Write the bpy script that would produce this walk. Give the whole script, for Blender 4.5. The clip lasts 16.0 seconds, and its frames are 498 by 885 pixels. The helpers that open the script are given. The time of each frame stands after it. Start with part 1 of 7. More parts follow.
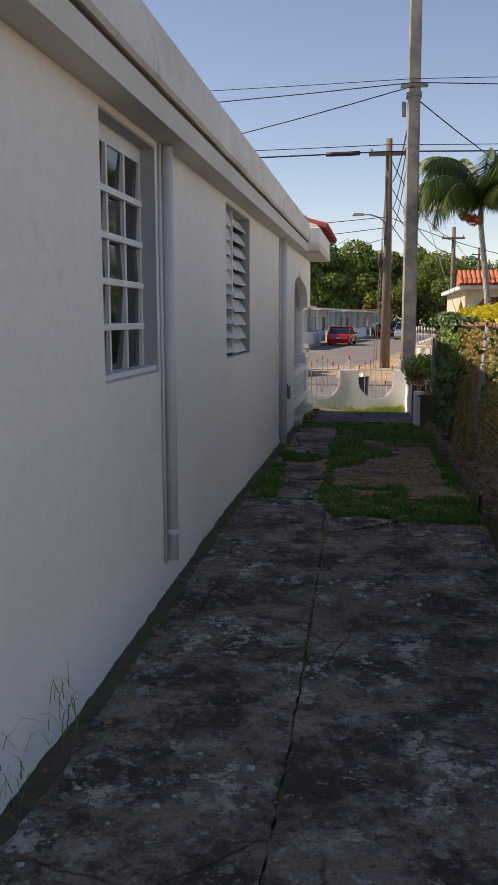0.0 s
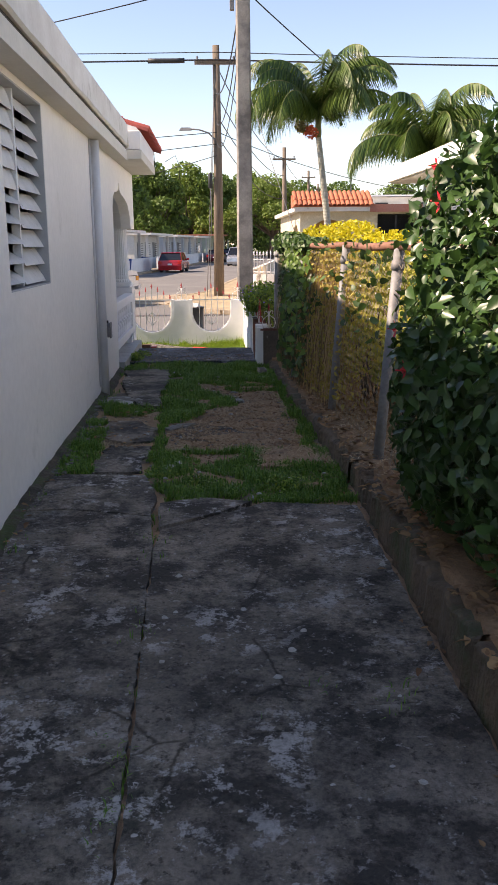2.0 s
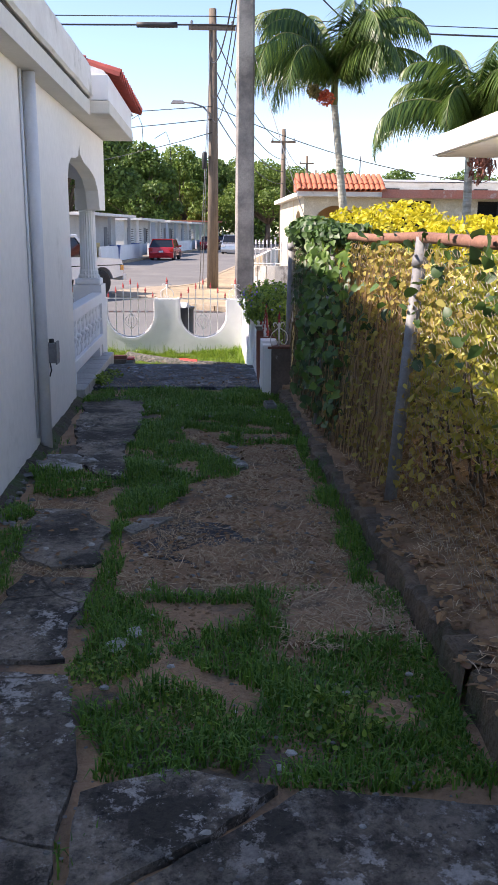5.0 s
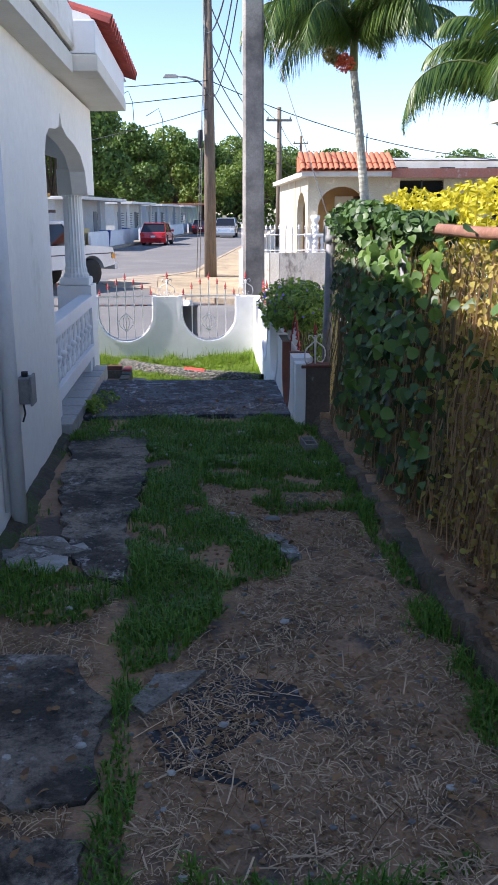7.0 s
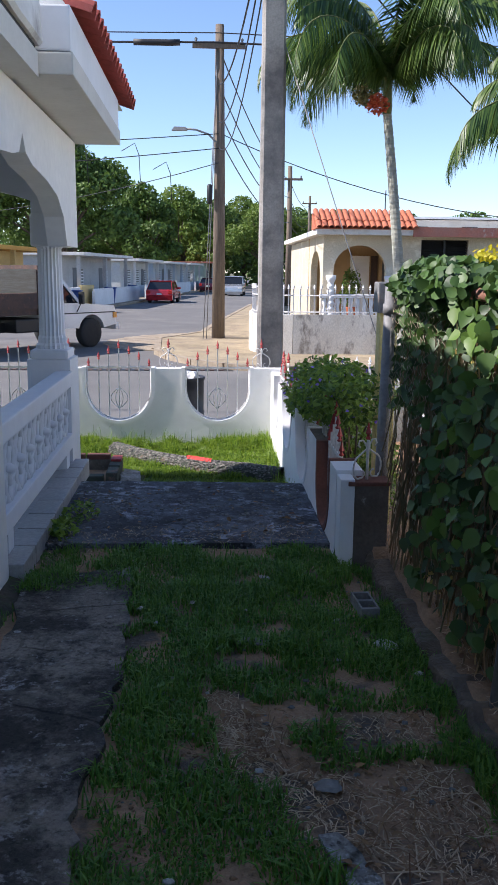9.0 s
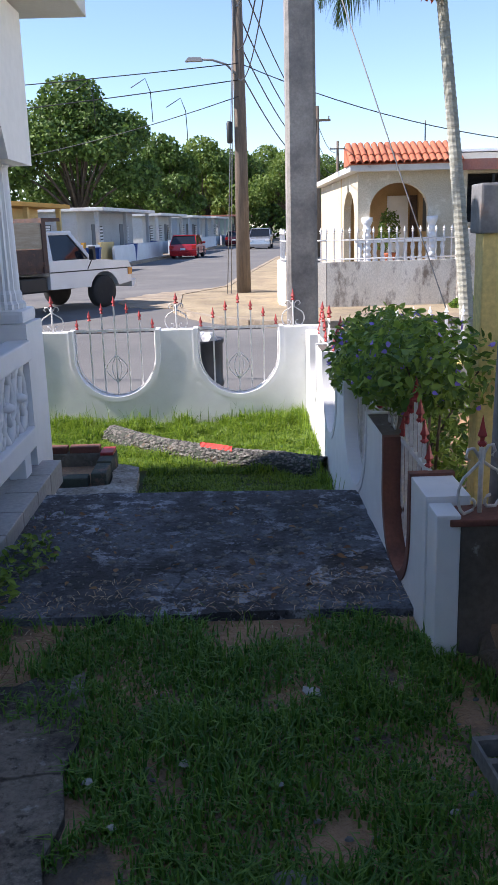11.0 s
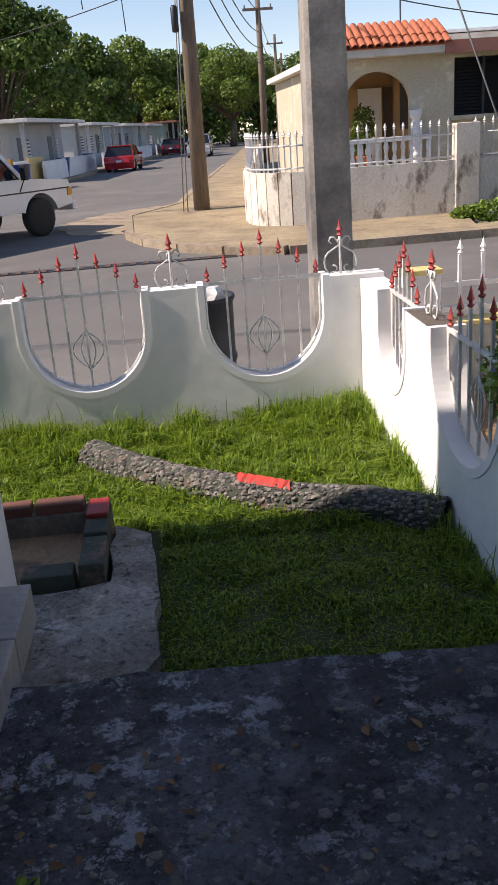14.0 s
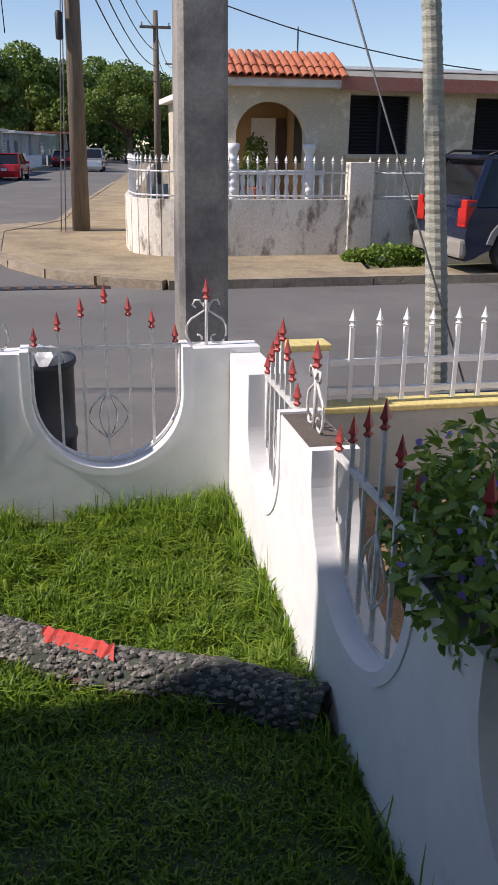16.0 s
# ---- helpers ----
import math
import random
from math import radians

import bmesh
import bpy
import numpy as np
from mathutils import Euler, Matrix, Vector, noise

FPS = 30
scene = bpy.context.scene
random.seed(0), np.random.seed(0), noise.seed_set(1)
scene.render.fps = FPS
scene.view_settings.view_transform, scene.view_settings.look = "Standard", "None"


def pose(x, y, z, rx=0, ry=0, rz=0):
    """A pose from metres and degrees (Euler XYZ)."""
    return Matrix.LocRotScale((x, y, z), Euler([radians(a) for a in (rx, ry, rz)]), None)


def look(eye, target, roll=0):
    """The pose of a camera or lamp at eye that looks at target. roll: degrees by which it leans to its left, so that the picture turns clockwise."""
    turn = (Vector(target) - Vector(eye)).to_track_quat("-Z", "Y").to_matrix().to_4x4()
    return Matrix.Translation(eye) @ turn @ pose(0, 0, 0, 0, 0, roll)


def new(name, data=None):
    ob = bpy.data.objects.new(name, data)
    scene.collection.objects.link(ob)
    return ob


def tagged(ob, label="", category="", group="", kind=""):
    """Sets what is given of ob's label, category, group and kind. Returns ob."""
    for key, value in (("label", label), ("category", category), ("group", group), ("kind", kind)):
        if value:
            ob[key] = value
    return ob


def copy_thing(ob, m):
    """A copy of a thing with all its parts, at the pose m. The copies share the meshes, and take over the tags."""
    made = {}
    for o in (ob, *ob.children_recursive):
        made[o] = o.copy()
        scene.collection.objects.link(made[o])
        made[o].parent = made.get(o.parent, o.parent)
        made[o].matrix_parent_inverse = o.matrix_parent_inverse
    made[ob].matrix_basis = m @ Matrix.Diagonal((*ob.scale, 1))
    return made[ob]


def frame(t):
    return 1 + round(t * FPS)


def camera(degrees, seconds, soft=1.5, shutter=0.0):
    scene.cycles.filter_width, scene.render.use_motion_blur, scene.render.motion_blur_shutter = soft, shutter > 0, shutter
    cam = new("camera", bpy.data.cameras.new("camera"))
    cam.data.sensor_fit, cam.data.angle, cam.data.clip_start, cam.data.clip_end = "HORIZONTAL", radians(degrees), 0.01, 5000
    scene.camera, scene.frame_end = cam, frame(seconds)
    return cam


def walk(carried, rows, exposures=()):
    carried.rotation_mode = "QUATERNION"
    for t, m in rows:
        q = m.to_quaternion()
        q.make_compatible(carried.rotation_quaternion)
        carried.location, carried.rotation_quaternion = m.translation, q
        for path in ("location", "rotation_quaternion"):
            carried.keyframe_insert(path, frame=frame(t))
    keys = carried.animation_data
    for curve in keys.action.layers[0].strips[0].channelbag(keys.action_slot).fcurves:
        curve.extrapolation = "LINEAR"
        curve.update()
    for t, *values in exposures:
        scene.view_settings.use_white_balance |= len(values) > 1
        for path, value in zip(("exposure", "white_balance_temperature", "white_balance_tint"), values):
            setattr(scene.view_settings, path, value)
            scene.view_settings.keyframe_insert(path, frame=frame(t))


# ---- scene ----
cam = camera(32.3, 16.0)
PATH = [
    (0, (0.037, -0.16, 1.677), (-0.262, 1.797, 1.391), -0.2),
    (0.5, (-0.02, 0.206, 1.652), (-0.196, 2.163, 1.275), -0.4),
    (1, (0.022, 0.661, 1.646), (-0.131, 2.61, 1.226), -0.9),
    (1.5, (-0.002, 1.149, 1.63), (-0.091, 3.099, 1.194), -1.0),
    (2, (-0.008, 1.65, 1.621), (0.068, 3.597, 1.17), -0.5),
    (2.5, (-0.031, 2.164, 1.624), (0.048, 4.109, 1.162), -0.6),
    (3, (-0.032, 2.75, 1.606), (0.064, 4.691, 1.132), -1.0),
    (3.5, (0.007, 3.277, 1.596), (0.099, 5.217, 1.118), -1.2),
    (3.7, (0.005, 3.475, 1.598), (0.071, 5.416, 1.121), -1.3),
    (5.8, (0.008, 5.447, 1.637), (0.121, 7.384, 1.153), 1.8),
    (6, (-0.012, 5.635, 1.638), (0.096, 7.571, 1.148), 2.1),
    (6.5, (-0.112, 6.051, 1.711), (-0.012, 7.977, 1.185), 1.8),
    (7, (-0.201, 6.551, 1.679), (-0.09, 8.48, 1.163), -0.2),
    (7.5, (-0.249, 7.001, 1.691), (-0.137, 8.926, 1.16), -0.2),
    (8, (-0.297, 7.532, 1.635), (-0.17, 9.456, 1.104), -0.3),
    (8.5, (-0.258, 8.054, 1.65), (-0.122, 10.005, 1.235), -0.5),
    (9, (-0.217, 8.584, 1.678), (-0.113, 10.543, 1.288), 0.6),
    (9.2, (-0.197, 8.811, 1.633), (-0.164, 10.773, 1.243), 0.5),
    (11.3, (-0.094, 10.963, 1.458), (-0.086, 12.887, 0.913), -2.2),
    (11.5, (-0.095, 11.185, 1.446), (-0.245, 13.088, 0.85), -3.7),
    (12, (-0.241, 11.553, 1.469), (-0.406, 13.453, 0.868), -3.2),
    (12.5, (-0.398, 12.003, 1.456), (-0.349, 13.858, 0.709), -2.0),
    (13, (-0.557, 12.49, 1.453), (-0.543, 14.345, 0.707), -1.9),
    (13.5, (-0.647, 12.857, 1.495), (-0.599, 14.713, 0.75), -3.1),
    (14, (-0.618, 13.206, 1.482), (-0.484, 15.08, 0.796), -4.2),
    (14.5, (-0.51, 13.48, 1.494), (-0.249, 15.344, 0.816), -3.2),
    (15, (-0.388, 13.813, 1.494), (-0.048, 15.666, 0.824), -2.0),
    (15.5, (-0.267, 14.129, 1.505), (0.079, 15.982, 0.836), -0.4),
    (16, (-0.248, 14.42, 1.53), (0.152, 16.269, 0.88), 0.8),
]
walk(cam, [(t, look(eye, target, roll)) for t, eye, target, roll in PATH], exposures=[(0.0, 0.4, 7600, 22), (1.5, 0.95, 7600, 23), (3.5, 1.35, 7200, 23), (7.0, 1.22, 5950, 18), (8.5, 1.0, 6000, 17), (9.0, 0.8, 5900, 17), (11.5, 1.0, 6100, 18), (12.8, 1.0, 6500, 18), (13.5, 0.7, 6700, 19), (14.5, 0.3, 6900, 20), (16.0, 0.18, 6300, 18)])

# ---- light ----
SUN_EL, SUN_AZ = 42.5, -3.0          # degrees above the horizon; degrees from -x towards +y
world = bpy.data.worlds.new("sky")
scene.world = world
world.use_nodes = True
wn = world.node_tree.nodes
sky = wn.new("ShaderNodeTexSky")
sky.sky_type, sky.sun_disc = "NISHITA", False
sky.sun_elevation = radians(SUN_EL)
sun_dir = Vector((-math.cos(radians(SUN_EL)) * math.cos(radians(SUN_AZ)), math.cos(radians(SUN_EL)) * math.sin(radians(SUN_AZ)), math.sin(radians(SUN_EL))))
sky.sun_rotation = math.atan2(sun_dir.x, sun_dir.y)
sky.air_density, sky.dust_density, sky.ozone_density = 0.9, 0.05, 1.6
world.node_tree.links.new(sky.outputs[0], wn["Background"].inputs[0])
wn["Background"].inputs[1].default_value = 0.115
sun = new("sun", bpy.data.lights.new("sun", "SUN"))
sun.data.energy, sun.data.angle, sun.data.color = 5.0, radians(0.55), (1.0, 0.91, 0.78)
sun.matrix_world = look(sun_dir * 30, (0, 0, 0))

# ---- materials ----
def material(name, base, rough=0.8, metal=0.0):
    m = bpy.data.materials.new(name)
    m.use_nodes = True
    p = m.node_tree.nodes["Principled BSDF"]
    p.inputs["Base Color"].default_value = (*base, 1)
    p.inputs["Roughness"].default_value = rough
    p.inputs["Metallic"].default_value = metal
    return m


def node(m, kind, **inputs):
    n = m.node_tree.nodes.new("ShaderNode" + kind)
    for k, v in inputs.items():
        key = k.replace("_", " ")
        if key in n.inputs:
            n.inputs[key].default_value = v
    return n


def wire(m, a, b):
    m.node_tree.links.new(a, b)


def coords(m, scale=(1, 1, 1)):
    g = node(m, "NewGeometry")
    mp = node(m, "Mapping")
    mp.inputs["Scale"].default_value = scale
    wire(m, g.outputs["Position"], mp.inputs["Vector"])
    return mp.outputs[0]


def noise_ramp(m, vec, scale, stops, detail=6.0, rough=0.6):
    n = node(m, "TexNoise", Scale=scale, Detail=detail, Roughness=rough)
    wire(m, vec, n.inputs["Vector"])
    r = node(m, "ValToRGB")
    el = r.color_ramp.elements
    while len(el) < len(stops):
        el.new(0.5)
    for e, (at, c) in zip(el, stops):
        e.position = at
        e.color = (*c, 1) if len(c) == 3 else c
    wire(m, n.outputs["Fac"], r.inputs["Fac"])
    return r.outputs["Color"], n.outputs["Fac"]


def blend(m, fac, a, b, kind="MIX"):
    x = m.node_tree.nodes.new("ShaderNodeMix")
    x.data_type, x.blend_type = "RGBA", kind
    for sock, v in ((x.inputs[0], fac), (x.inputs[6], a), (x.inputs[7], b)):
        if isinstance(v, (int, float)):
            sock.default_value = v
        elif isinstance(v, tuple):
            sock.default_value = (*v, 1)
        else:
            wire(m, v, sock)
    return x.outputs[2]


def bump(m, height, strength=0.4, distance=0.01):
    b = node(m, "Bump", Strength=strength, Distance=distance)
    wire(m, height, b.inputs["Height"])
    wire(m, b.outputs[0], m.node_tree.nodes["Principled BSDF"].inputs["Normal"])


def paint(m, colour):
    wire(m, colour, m.node_tree.nodes["Principled BSDF"].inputs["Base Color"])


def mottled(name, c1, c2, scale=3.0, rough=0.85, grain=60.0, relief=0.3, dist=0.004, stain=None, stain_scale=0.9, stain_at=(0.55, 0.72), stretch=(1, 1, 1), metal=0.0, soft_grain=0.0):
    """Two tones at a large scale, a fine grain, and stains of a third tone."""
    m = material(name, c1, rough, metal)
    v = coords(m, stretch)
    big, _ = noise_ramp(m, v, scale, [(0.35, c1), (0.65, c2)])
    fine, f = noise_ramp(m, v, grain, [(0.3, (0.8 + 0.18 * soft_grain,) * 3), (0.7, (1.08 - 0.07 * soft_grain,) * 3)], 3.0)
    col = blend(m, 1.0, big, fine, "MULTIPLY")
    if stain:
        mask, _ = noise_ramp(m, v, stain_scale, [(stain_at[0], (0, 0, 0)), (stain_at[1], (1, 1, 1))], 9.0, 0.68)
        col = blend(m, mask, col, stain)
    paint(m, col)
    bump(m, f, relief, dist)
    return m


def leafy(name, c1, c2, rough=0.55, through_light=0.35):
    """A leaf: colour by piece, some light passing through."""
    m = material(name, c1, rough)
    g = node(m, "NewGeometry")
    r = node(m, "ValToRGB")
    r.color_ramp.elements[0].color, r.color_ramp.elements[1].color = (*c1, 1), (*c2, 1)
    wire(m, g.outputs["Random Per Island"], r.inputs["Fac"])
    paint(m, r.outputs["Color"])
    tr = node(m, "BsdfTranslucent")
    wire(m, r.outputs["Color"], tr.inputs["Color"])
    mx = node(m, "MixShader")
    mx.inputs[0].default_value = through_light
    out = m.node_tree.nodes["Material Output"]
    wire(m, m.node_tree.nodes["Principled BSDF"].outputs[0], mx.inputs[1])
    wire(m, tr.outputs[0], mx.inputs[2])
    wire(m, mx.outputs[0], out.inputs["Surface"])
    return m


M = {}
M["plaster"] = mottled("white_plaster", (0.86, 0.83, 0.78), (0.8, 0.775, 0.73), 0.9, 0.85, 14, 0.12, 0.006, (0.5, 0.48, 0.42), 1.3, (0.62, 0.85), soft_grain=0.85)
M["plaster_white"] = mottled("white_wall_paint", (0.83, 0.83, 0.83), (0.76, 0.76, 0.75), 1.2, 0.6, 9, 0.25, 0.012, (0.5, 0.48, 0.45), 2.6, (0.62, 0.8), soft_grain=0.85)
M["trim_white"] = mottled("white_trim_paint", (0.82, 0.82, 0.83), (0.76, 0.76, 0.77), 1.5, 0.6, 12, 0.1, 0.004, soft_grain=0.85)
M["fascia"] = mottled("weathered_fascia", (0.74, 0.73, 0.7), (0.62, 0.6, 0.56), 2.2, 0.85, 30, 0.4, 0.006, (0.36, 0.34, 0.31), 2.4, (0.58, 0.74), soft_grain=0.85)
M["crack"] = material("dark_crack", (0.05, 0.045, 0.04), 0.95)
M["metal_white"] = mottled("white_enamel", (0.78, 0.78, 0.78), (0.7, 0.7, 0.7), 4, 0.45, 50, 0.1, 0.002, soft_grain=0.85)
M["frame_grey"] = mottled("grey_reveal", (0.42, 0.44, 0.45), (0.36, 0.38, 0.4), 3, 0.7, soft_grain=0.85)
M["pipe"] = mottled("painted_pipe", (0.66, 0.67, 0.69), (0.58, 0.59, 0.61), 3, 0.5, soft_grain=0.85)
M["iron_white"] = mottled("white_painted_iron", (0.72, 0.71, 0.7), (0.6, 0.58, 0.56), 9, 0.55, 60, 0.3, 0.002, (0.22, 0.12, 0.08), 7, (0.64, 0.74))
M["iron_red"] = mottled("red_painted_iron", (0.42, 0.035, 0.03), (0.3, 0.03, 0.028), 12, 0.5, 60, 0.3, 0.002, (0.5, 0.4, 0.38), 14, (0.68, 0.74))
M["rust"] = mottled("rusty_pipe", (0.2, 0.09, 0.06), (0.28, 0.14, 0.09), 10, 0.8)
M["galv"] = mottled("galvanised_pipe", (0.23, 0.23, 0.23), (0.17, 0.17, 0.175), 8, 0.6, 50, 0.2, 0.002, (0.2, 0.13, 0.09), 5, (0.6, 0.75))
M["wood_pole"] = mottled("weathered_wood", (0.2, 0.155, 0.115), (0.13, 0.1, 0.075), 3, 0.9, 30, 0.6, 0.01, stretch=(6, 6, 0.6))
M["pole"] = mottled("pole_concrete", (0.36, 0.33, 0.29), (0.27, 0.25, 0.225), 1.2, 0.85, 40, 0.4, 0.005, (0.13, 0.12, 0.115), 1.4, (0.45, 0.62))
M["terracotta"] = mottled("terracotta_tile", (0.5, 0.16, 0.08), (0.4, 0.12, 0.06), 5, 0.8, 40, 0.4, 0.005, (0.22, 0.1, 0.07), 5, (0.6, 0.75))
M["asphalt"] = mottled("asphalt", (0.155, 0.148, 0.14), (0.125, 0.12, 0.115), 0.5, 0.9, 60, 0.5, 0.006, (0.19, 0.18, 0.165), 0.35, (0.5, 0.7))
M["sidewalk"] = mottled("worn_sidewalk", (0.4, 0.32, 0.2), (0.26, 0.205, 0.125), 1.1, 0.95, 14, 0.7, 0.02, (0.2, 0.15, 0.11), 1.6, (0.5, 0.68))
M["kerb"] = mottled("kerb_concrete", (0.4, 0.33, 0.24), (0.29, 0.23, 0.16), 1.8, 0.95, 25, 0.8, 0.02, (0.2, 0.16, 0.12), 2.2, (0.5, 0.68))


def old_concrete(name, base, dark, pale, moss):
    """Weathered slab concrete: broad damp stains, black mould, flaked pale patches, green film, fine aggregate."""
    m = material(name, base, 0.9)
    v = coords(m)
    col, big = noise_ramp(m, v, 1.1, [(0.32, tuple(0.6 * c for c in base)), (0.66, tuple(1.35 * c for c in base))], 5.0)
    mould, _ = noise_ramp(m, v, 2.3, [(0.43, (0, 0, 0)), (0.56, (1, 1, 1))], 14.0, 0.78)
    col = blend(m, mould, col, dark)
    flake, fl = noise_ramp(m, v, 6.5, [(0.535, (0, 0, 0)), (0.56, (1, 1, 1))], 14.0, 0.8)
    zone, _ = noise_ramp(m, v, 0.9, [(0.46, (0, 0, 0)), (0.56, (0.9, 0.9, 0.9))], 4.0)
    col = blend(m, blend(m, 1.0, flake, zone, "MULTIPLY"), col, pale)
    green, _ = noise_ramp(m, v, 1.7, [(0.6, (0, 0, 0)), (0.78, (0.6, 0.6, 0.6))], 8.0, 0.7)
    col = blend(m, green, col, moss)
    chip, _ = noise_ramp(m, v, 17.0, [(0.6, (0, 0, 0)), (0.64, (0.5, 0.5, 0.5))], 8.0, 0.7)
    col = blend(m, chip, col, pale)
    pit, _ = noise_ramp(m, v, 24.0, [(0.36, (0.35, 0.34, 0.32)), (0.44, (1, 1, 1))], 6.0, 0.7)
    col = blend(m, 1.0, col, pit, "MULTIPLY")
    speck, sp = noise_ramp(m, v, 55.0, [(0.3, (0.55, 0.55, 0.55)), (0.5, (1, 1, 1)), (0.72, (1.3, 1.28, 1.25))], 6.0, 0.7)
    col = blend(m, 1.0, col, speck, "MULTIPLY")
    crack = node(m, "TexVoronoi", Scale=1.1)
    crack.feature = "DISTANCE_TO_EDGE"
    wob = node(m, "TexNoise", Scale=5.0, Detail=6.0)
    wire(m, v, wob.inputs["Vector"])
    wv = blend(m, 0.09, v, wob.outputs["Color"], "ADD")
    wire(m, wv, crack.inputs["Vector"])
    line = node(m, "ValToRGB")
    line.color_ramp.elements[0].position, line.color_ramp.elements[1].position = 0.002, 0.011
    wire(m, crack.outputs["Distance"], line.inputs["Fac"])
    keep, _ = noise_ramp(m, v, 1.6, [(0.5, (1, 1, 1)), (0.6, (0, 0, 0))], 2.0)
    lines = blend(m, 1.0, line.outputs["Color"], keep, "LIGHTEN")
    col = blend(m, 1.0, col, blend(m, lines, (0.3, 0.28, 0.24), (1.0, 1.0, 1.0)), "MULTIPLY")
    paint(m, col)
    add = node(m, "Math")
    add.operation = "ADD"
    wire(m, sp, add.inputs[0])
    wire(m, fl, add.inputs[1])
    bump(m, add.outputs[0], 0.8, 0.012)
    return m


M["slab_pale"] = old_concrete("pale_worn_concrete", (0.37, 0.35, 0.32), (0.2, 0.18, 0.15), (0.52, 0.5, 0.48), (0.11, 0.12, 0.06))
M["concrete"] = old_concrete("stained_concrete", (0.25, 0.208, 0.165), (0.05, 0.043, 0.035), (0.47, 0.44, 0.41), (0.04, 0.055, 0.018))
M["concrete_dark"] = old_concrete("black_stained_concrete", (0.115, 0.122, 0.14), (0.042, 0.042, 0.046), (0.36, 0.38, 0.43), (0.06, 0.065, 0.04))
M["dirt"] = mottled("brown_soil", (0.47, 0.285, 0.165), (0.32, 0.195, 0.11), 2.5, 0.95, 40, 0.9, 0.02, (0.13, 0.1, 0.075), 2.2, (0.5, 0.6))
M["litter"] = mottled("leaf_litter_soil", (0.33, 0.2, 0.11), (0.2, 0.12, 0.065), 4, 0.95, 40, 0.8, 0.02)
M["lawn_soil"] = mottled("lawn_soil", (0.06, 0.09, 0.02), (0.09, 0.08, 0.035), 4, 0.95, 50, 0.8, 0.02)
M["far_ground"] = mottled("dry_verge", (0.16, 0.14, 0.08), (0.1, 0.11, 0.05), 0.3, 0.95, 8, 0.3, 0.02)
M["grass"] = leafy("grass_blades", (0.05, 0.12, 0.008), (0.29, 0.41, 0.035), 0.5, 0.45)
M["rock"] = mottled("pebbled_concrete", (0.2, 0.18, 0.15), (0.12, 0.11, 0.09), 9, 0.95, 30, 0.8, 0.02, (0.3, 0.28, 0.25), 12, (0.55, 0.65))
M["palm_leaf"] = leafy("palm_leaflet", (0.03, 0.075, 0.015), (0.13, 0.2, 0.035), 0.4, 0.35)
M["palm_trunk"] = mottled("palm_bark", (0.44, 0.43, 0.36), (0.35, 0.345, 0.28), 5, 0.9, 30, 0.5, 0.01, (0.24, 0.23, 0.18), 2.0, (0.52, 0.7), stretch=(1, 1, 5))
M["tree_leaf"] = leafy("tree_leaf", (0.045, 0.09, 0.016), (0.16, 0.25, 0.045), 0.6, 0.3)
M["tree_leaf_light"] = leafy("light_tree_leaf", (0.08, 0.14, 0.02), (0.2, 0.28, 0.05), 0.6, 0.35)
M["bark"] = mottled("tree_bark", (0.16, 0.12, 0.09), (0.1, 0.075, 0.055), 4, 0.95)
M["house_cream"] = mottled("cream_stucco", (0.6, 0.53, 0.4), (0.52, 0.45, 0.33), 1.2, 0.9, 30, 0.4, 0.006, (0.68, 0.62, 0.5), 1.6, (0.55, 0.62))
M["stained_white"] = mottled("stained_white_wall", (0.8, 0.76, 0.68), (0.68, 0.62, 0.52), 1.0, 0.9, 30, 0.4, 0.006, (0.22, 0.18, 0.145), 1.5, (0.52, 0.63), stretch=(1.6, 1.6, 0.8))
M["black"] = material("black_paint", (0.015, 0.015, 0.016), 0.5)
M["glass"] = material("dark_window_glass", (0.02, 0.022, 0.025), 0.06)
M["glass"].node_tree.nodes["Principled BSDF"].inputs["Specular IOR Level"].default_value = 0.45

M["kerb_dark"] = mottled("mouldy_kerb_concrete", (0.19, 0.135, 0.09), (0.085, 0.065, 0.045), 3, 0.95, 25, 0.9, 0.03, (0.07, 0.085, 0.04), 2.5, (0.52, 0.66))
M["dirt_splash"] = mottled("dirty_wall_foot", (0.06, 0.05, 0.035), (0.12, 0.095, 0.065), 5, 0.95, 40, 0.9, 0.02, (0.07, 0.09, 0.03), 3, (0.48, 0.58))
M["porch_tile"] = mottled("grey_floor_tile", (0.42, 0.4, 0.38), (0.34, 0.33, 0.31), 3, 0.5, 40, 0.2, 0.003, (0.2, 0.19, 0.17), 4, (0.58, 0.7))
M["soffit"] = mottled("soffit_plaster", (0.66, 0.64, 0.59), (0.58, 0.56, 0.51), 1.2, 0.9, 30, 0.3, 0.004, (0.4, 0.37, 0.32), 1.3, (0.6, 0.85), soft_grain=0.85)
# near-black colour that paints in the darkness of unlit rooms
M["room_gloom"] = material("painted_room_gloom", (0.06, 0.055, 0.05), 0.9)
M["slat"] = mottled("cream_enamel_slat", (0.72, 0.7, 0.66), (0.62, 0.6, 0.56), 6, 0.5, 50, 0.1, 0.002, (0.35, 0.33, 0.3), 6, (0.6, 0.75), soft_grain=0.85)
# mould on the side wall tops; painted-in shade on the gate pillar
M["mould_shade_wall"] = mottled("mould_and_shade_plaster", (0.16, 0.13, 0.11), (0.1, 0.085, 0.07), 4, 0.95, 40, 0.6, 0.008, (0.5, 0.48, 0.45), 3, (0.6, 0.7))
M["brick_red"] = mottled("red_brick_cap", (0.2, 0.08, 0.055), (0.14, 0.06, 0.045), 8, 0.9)
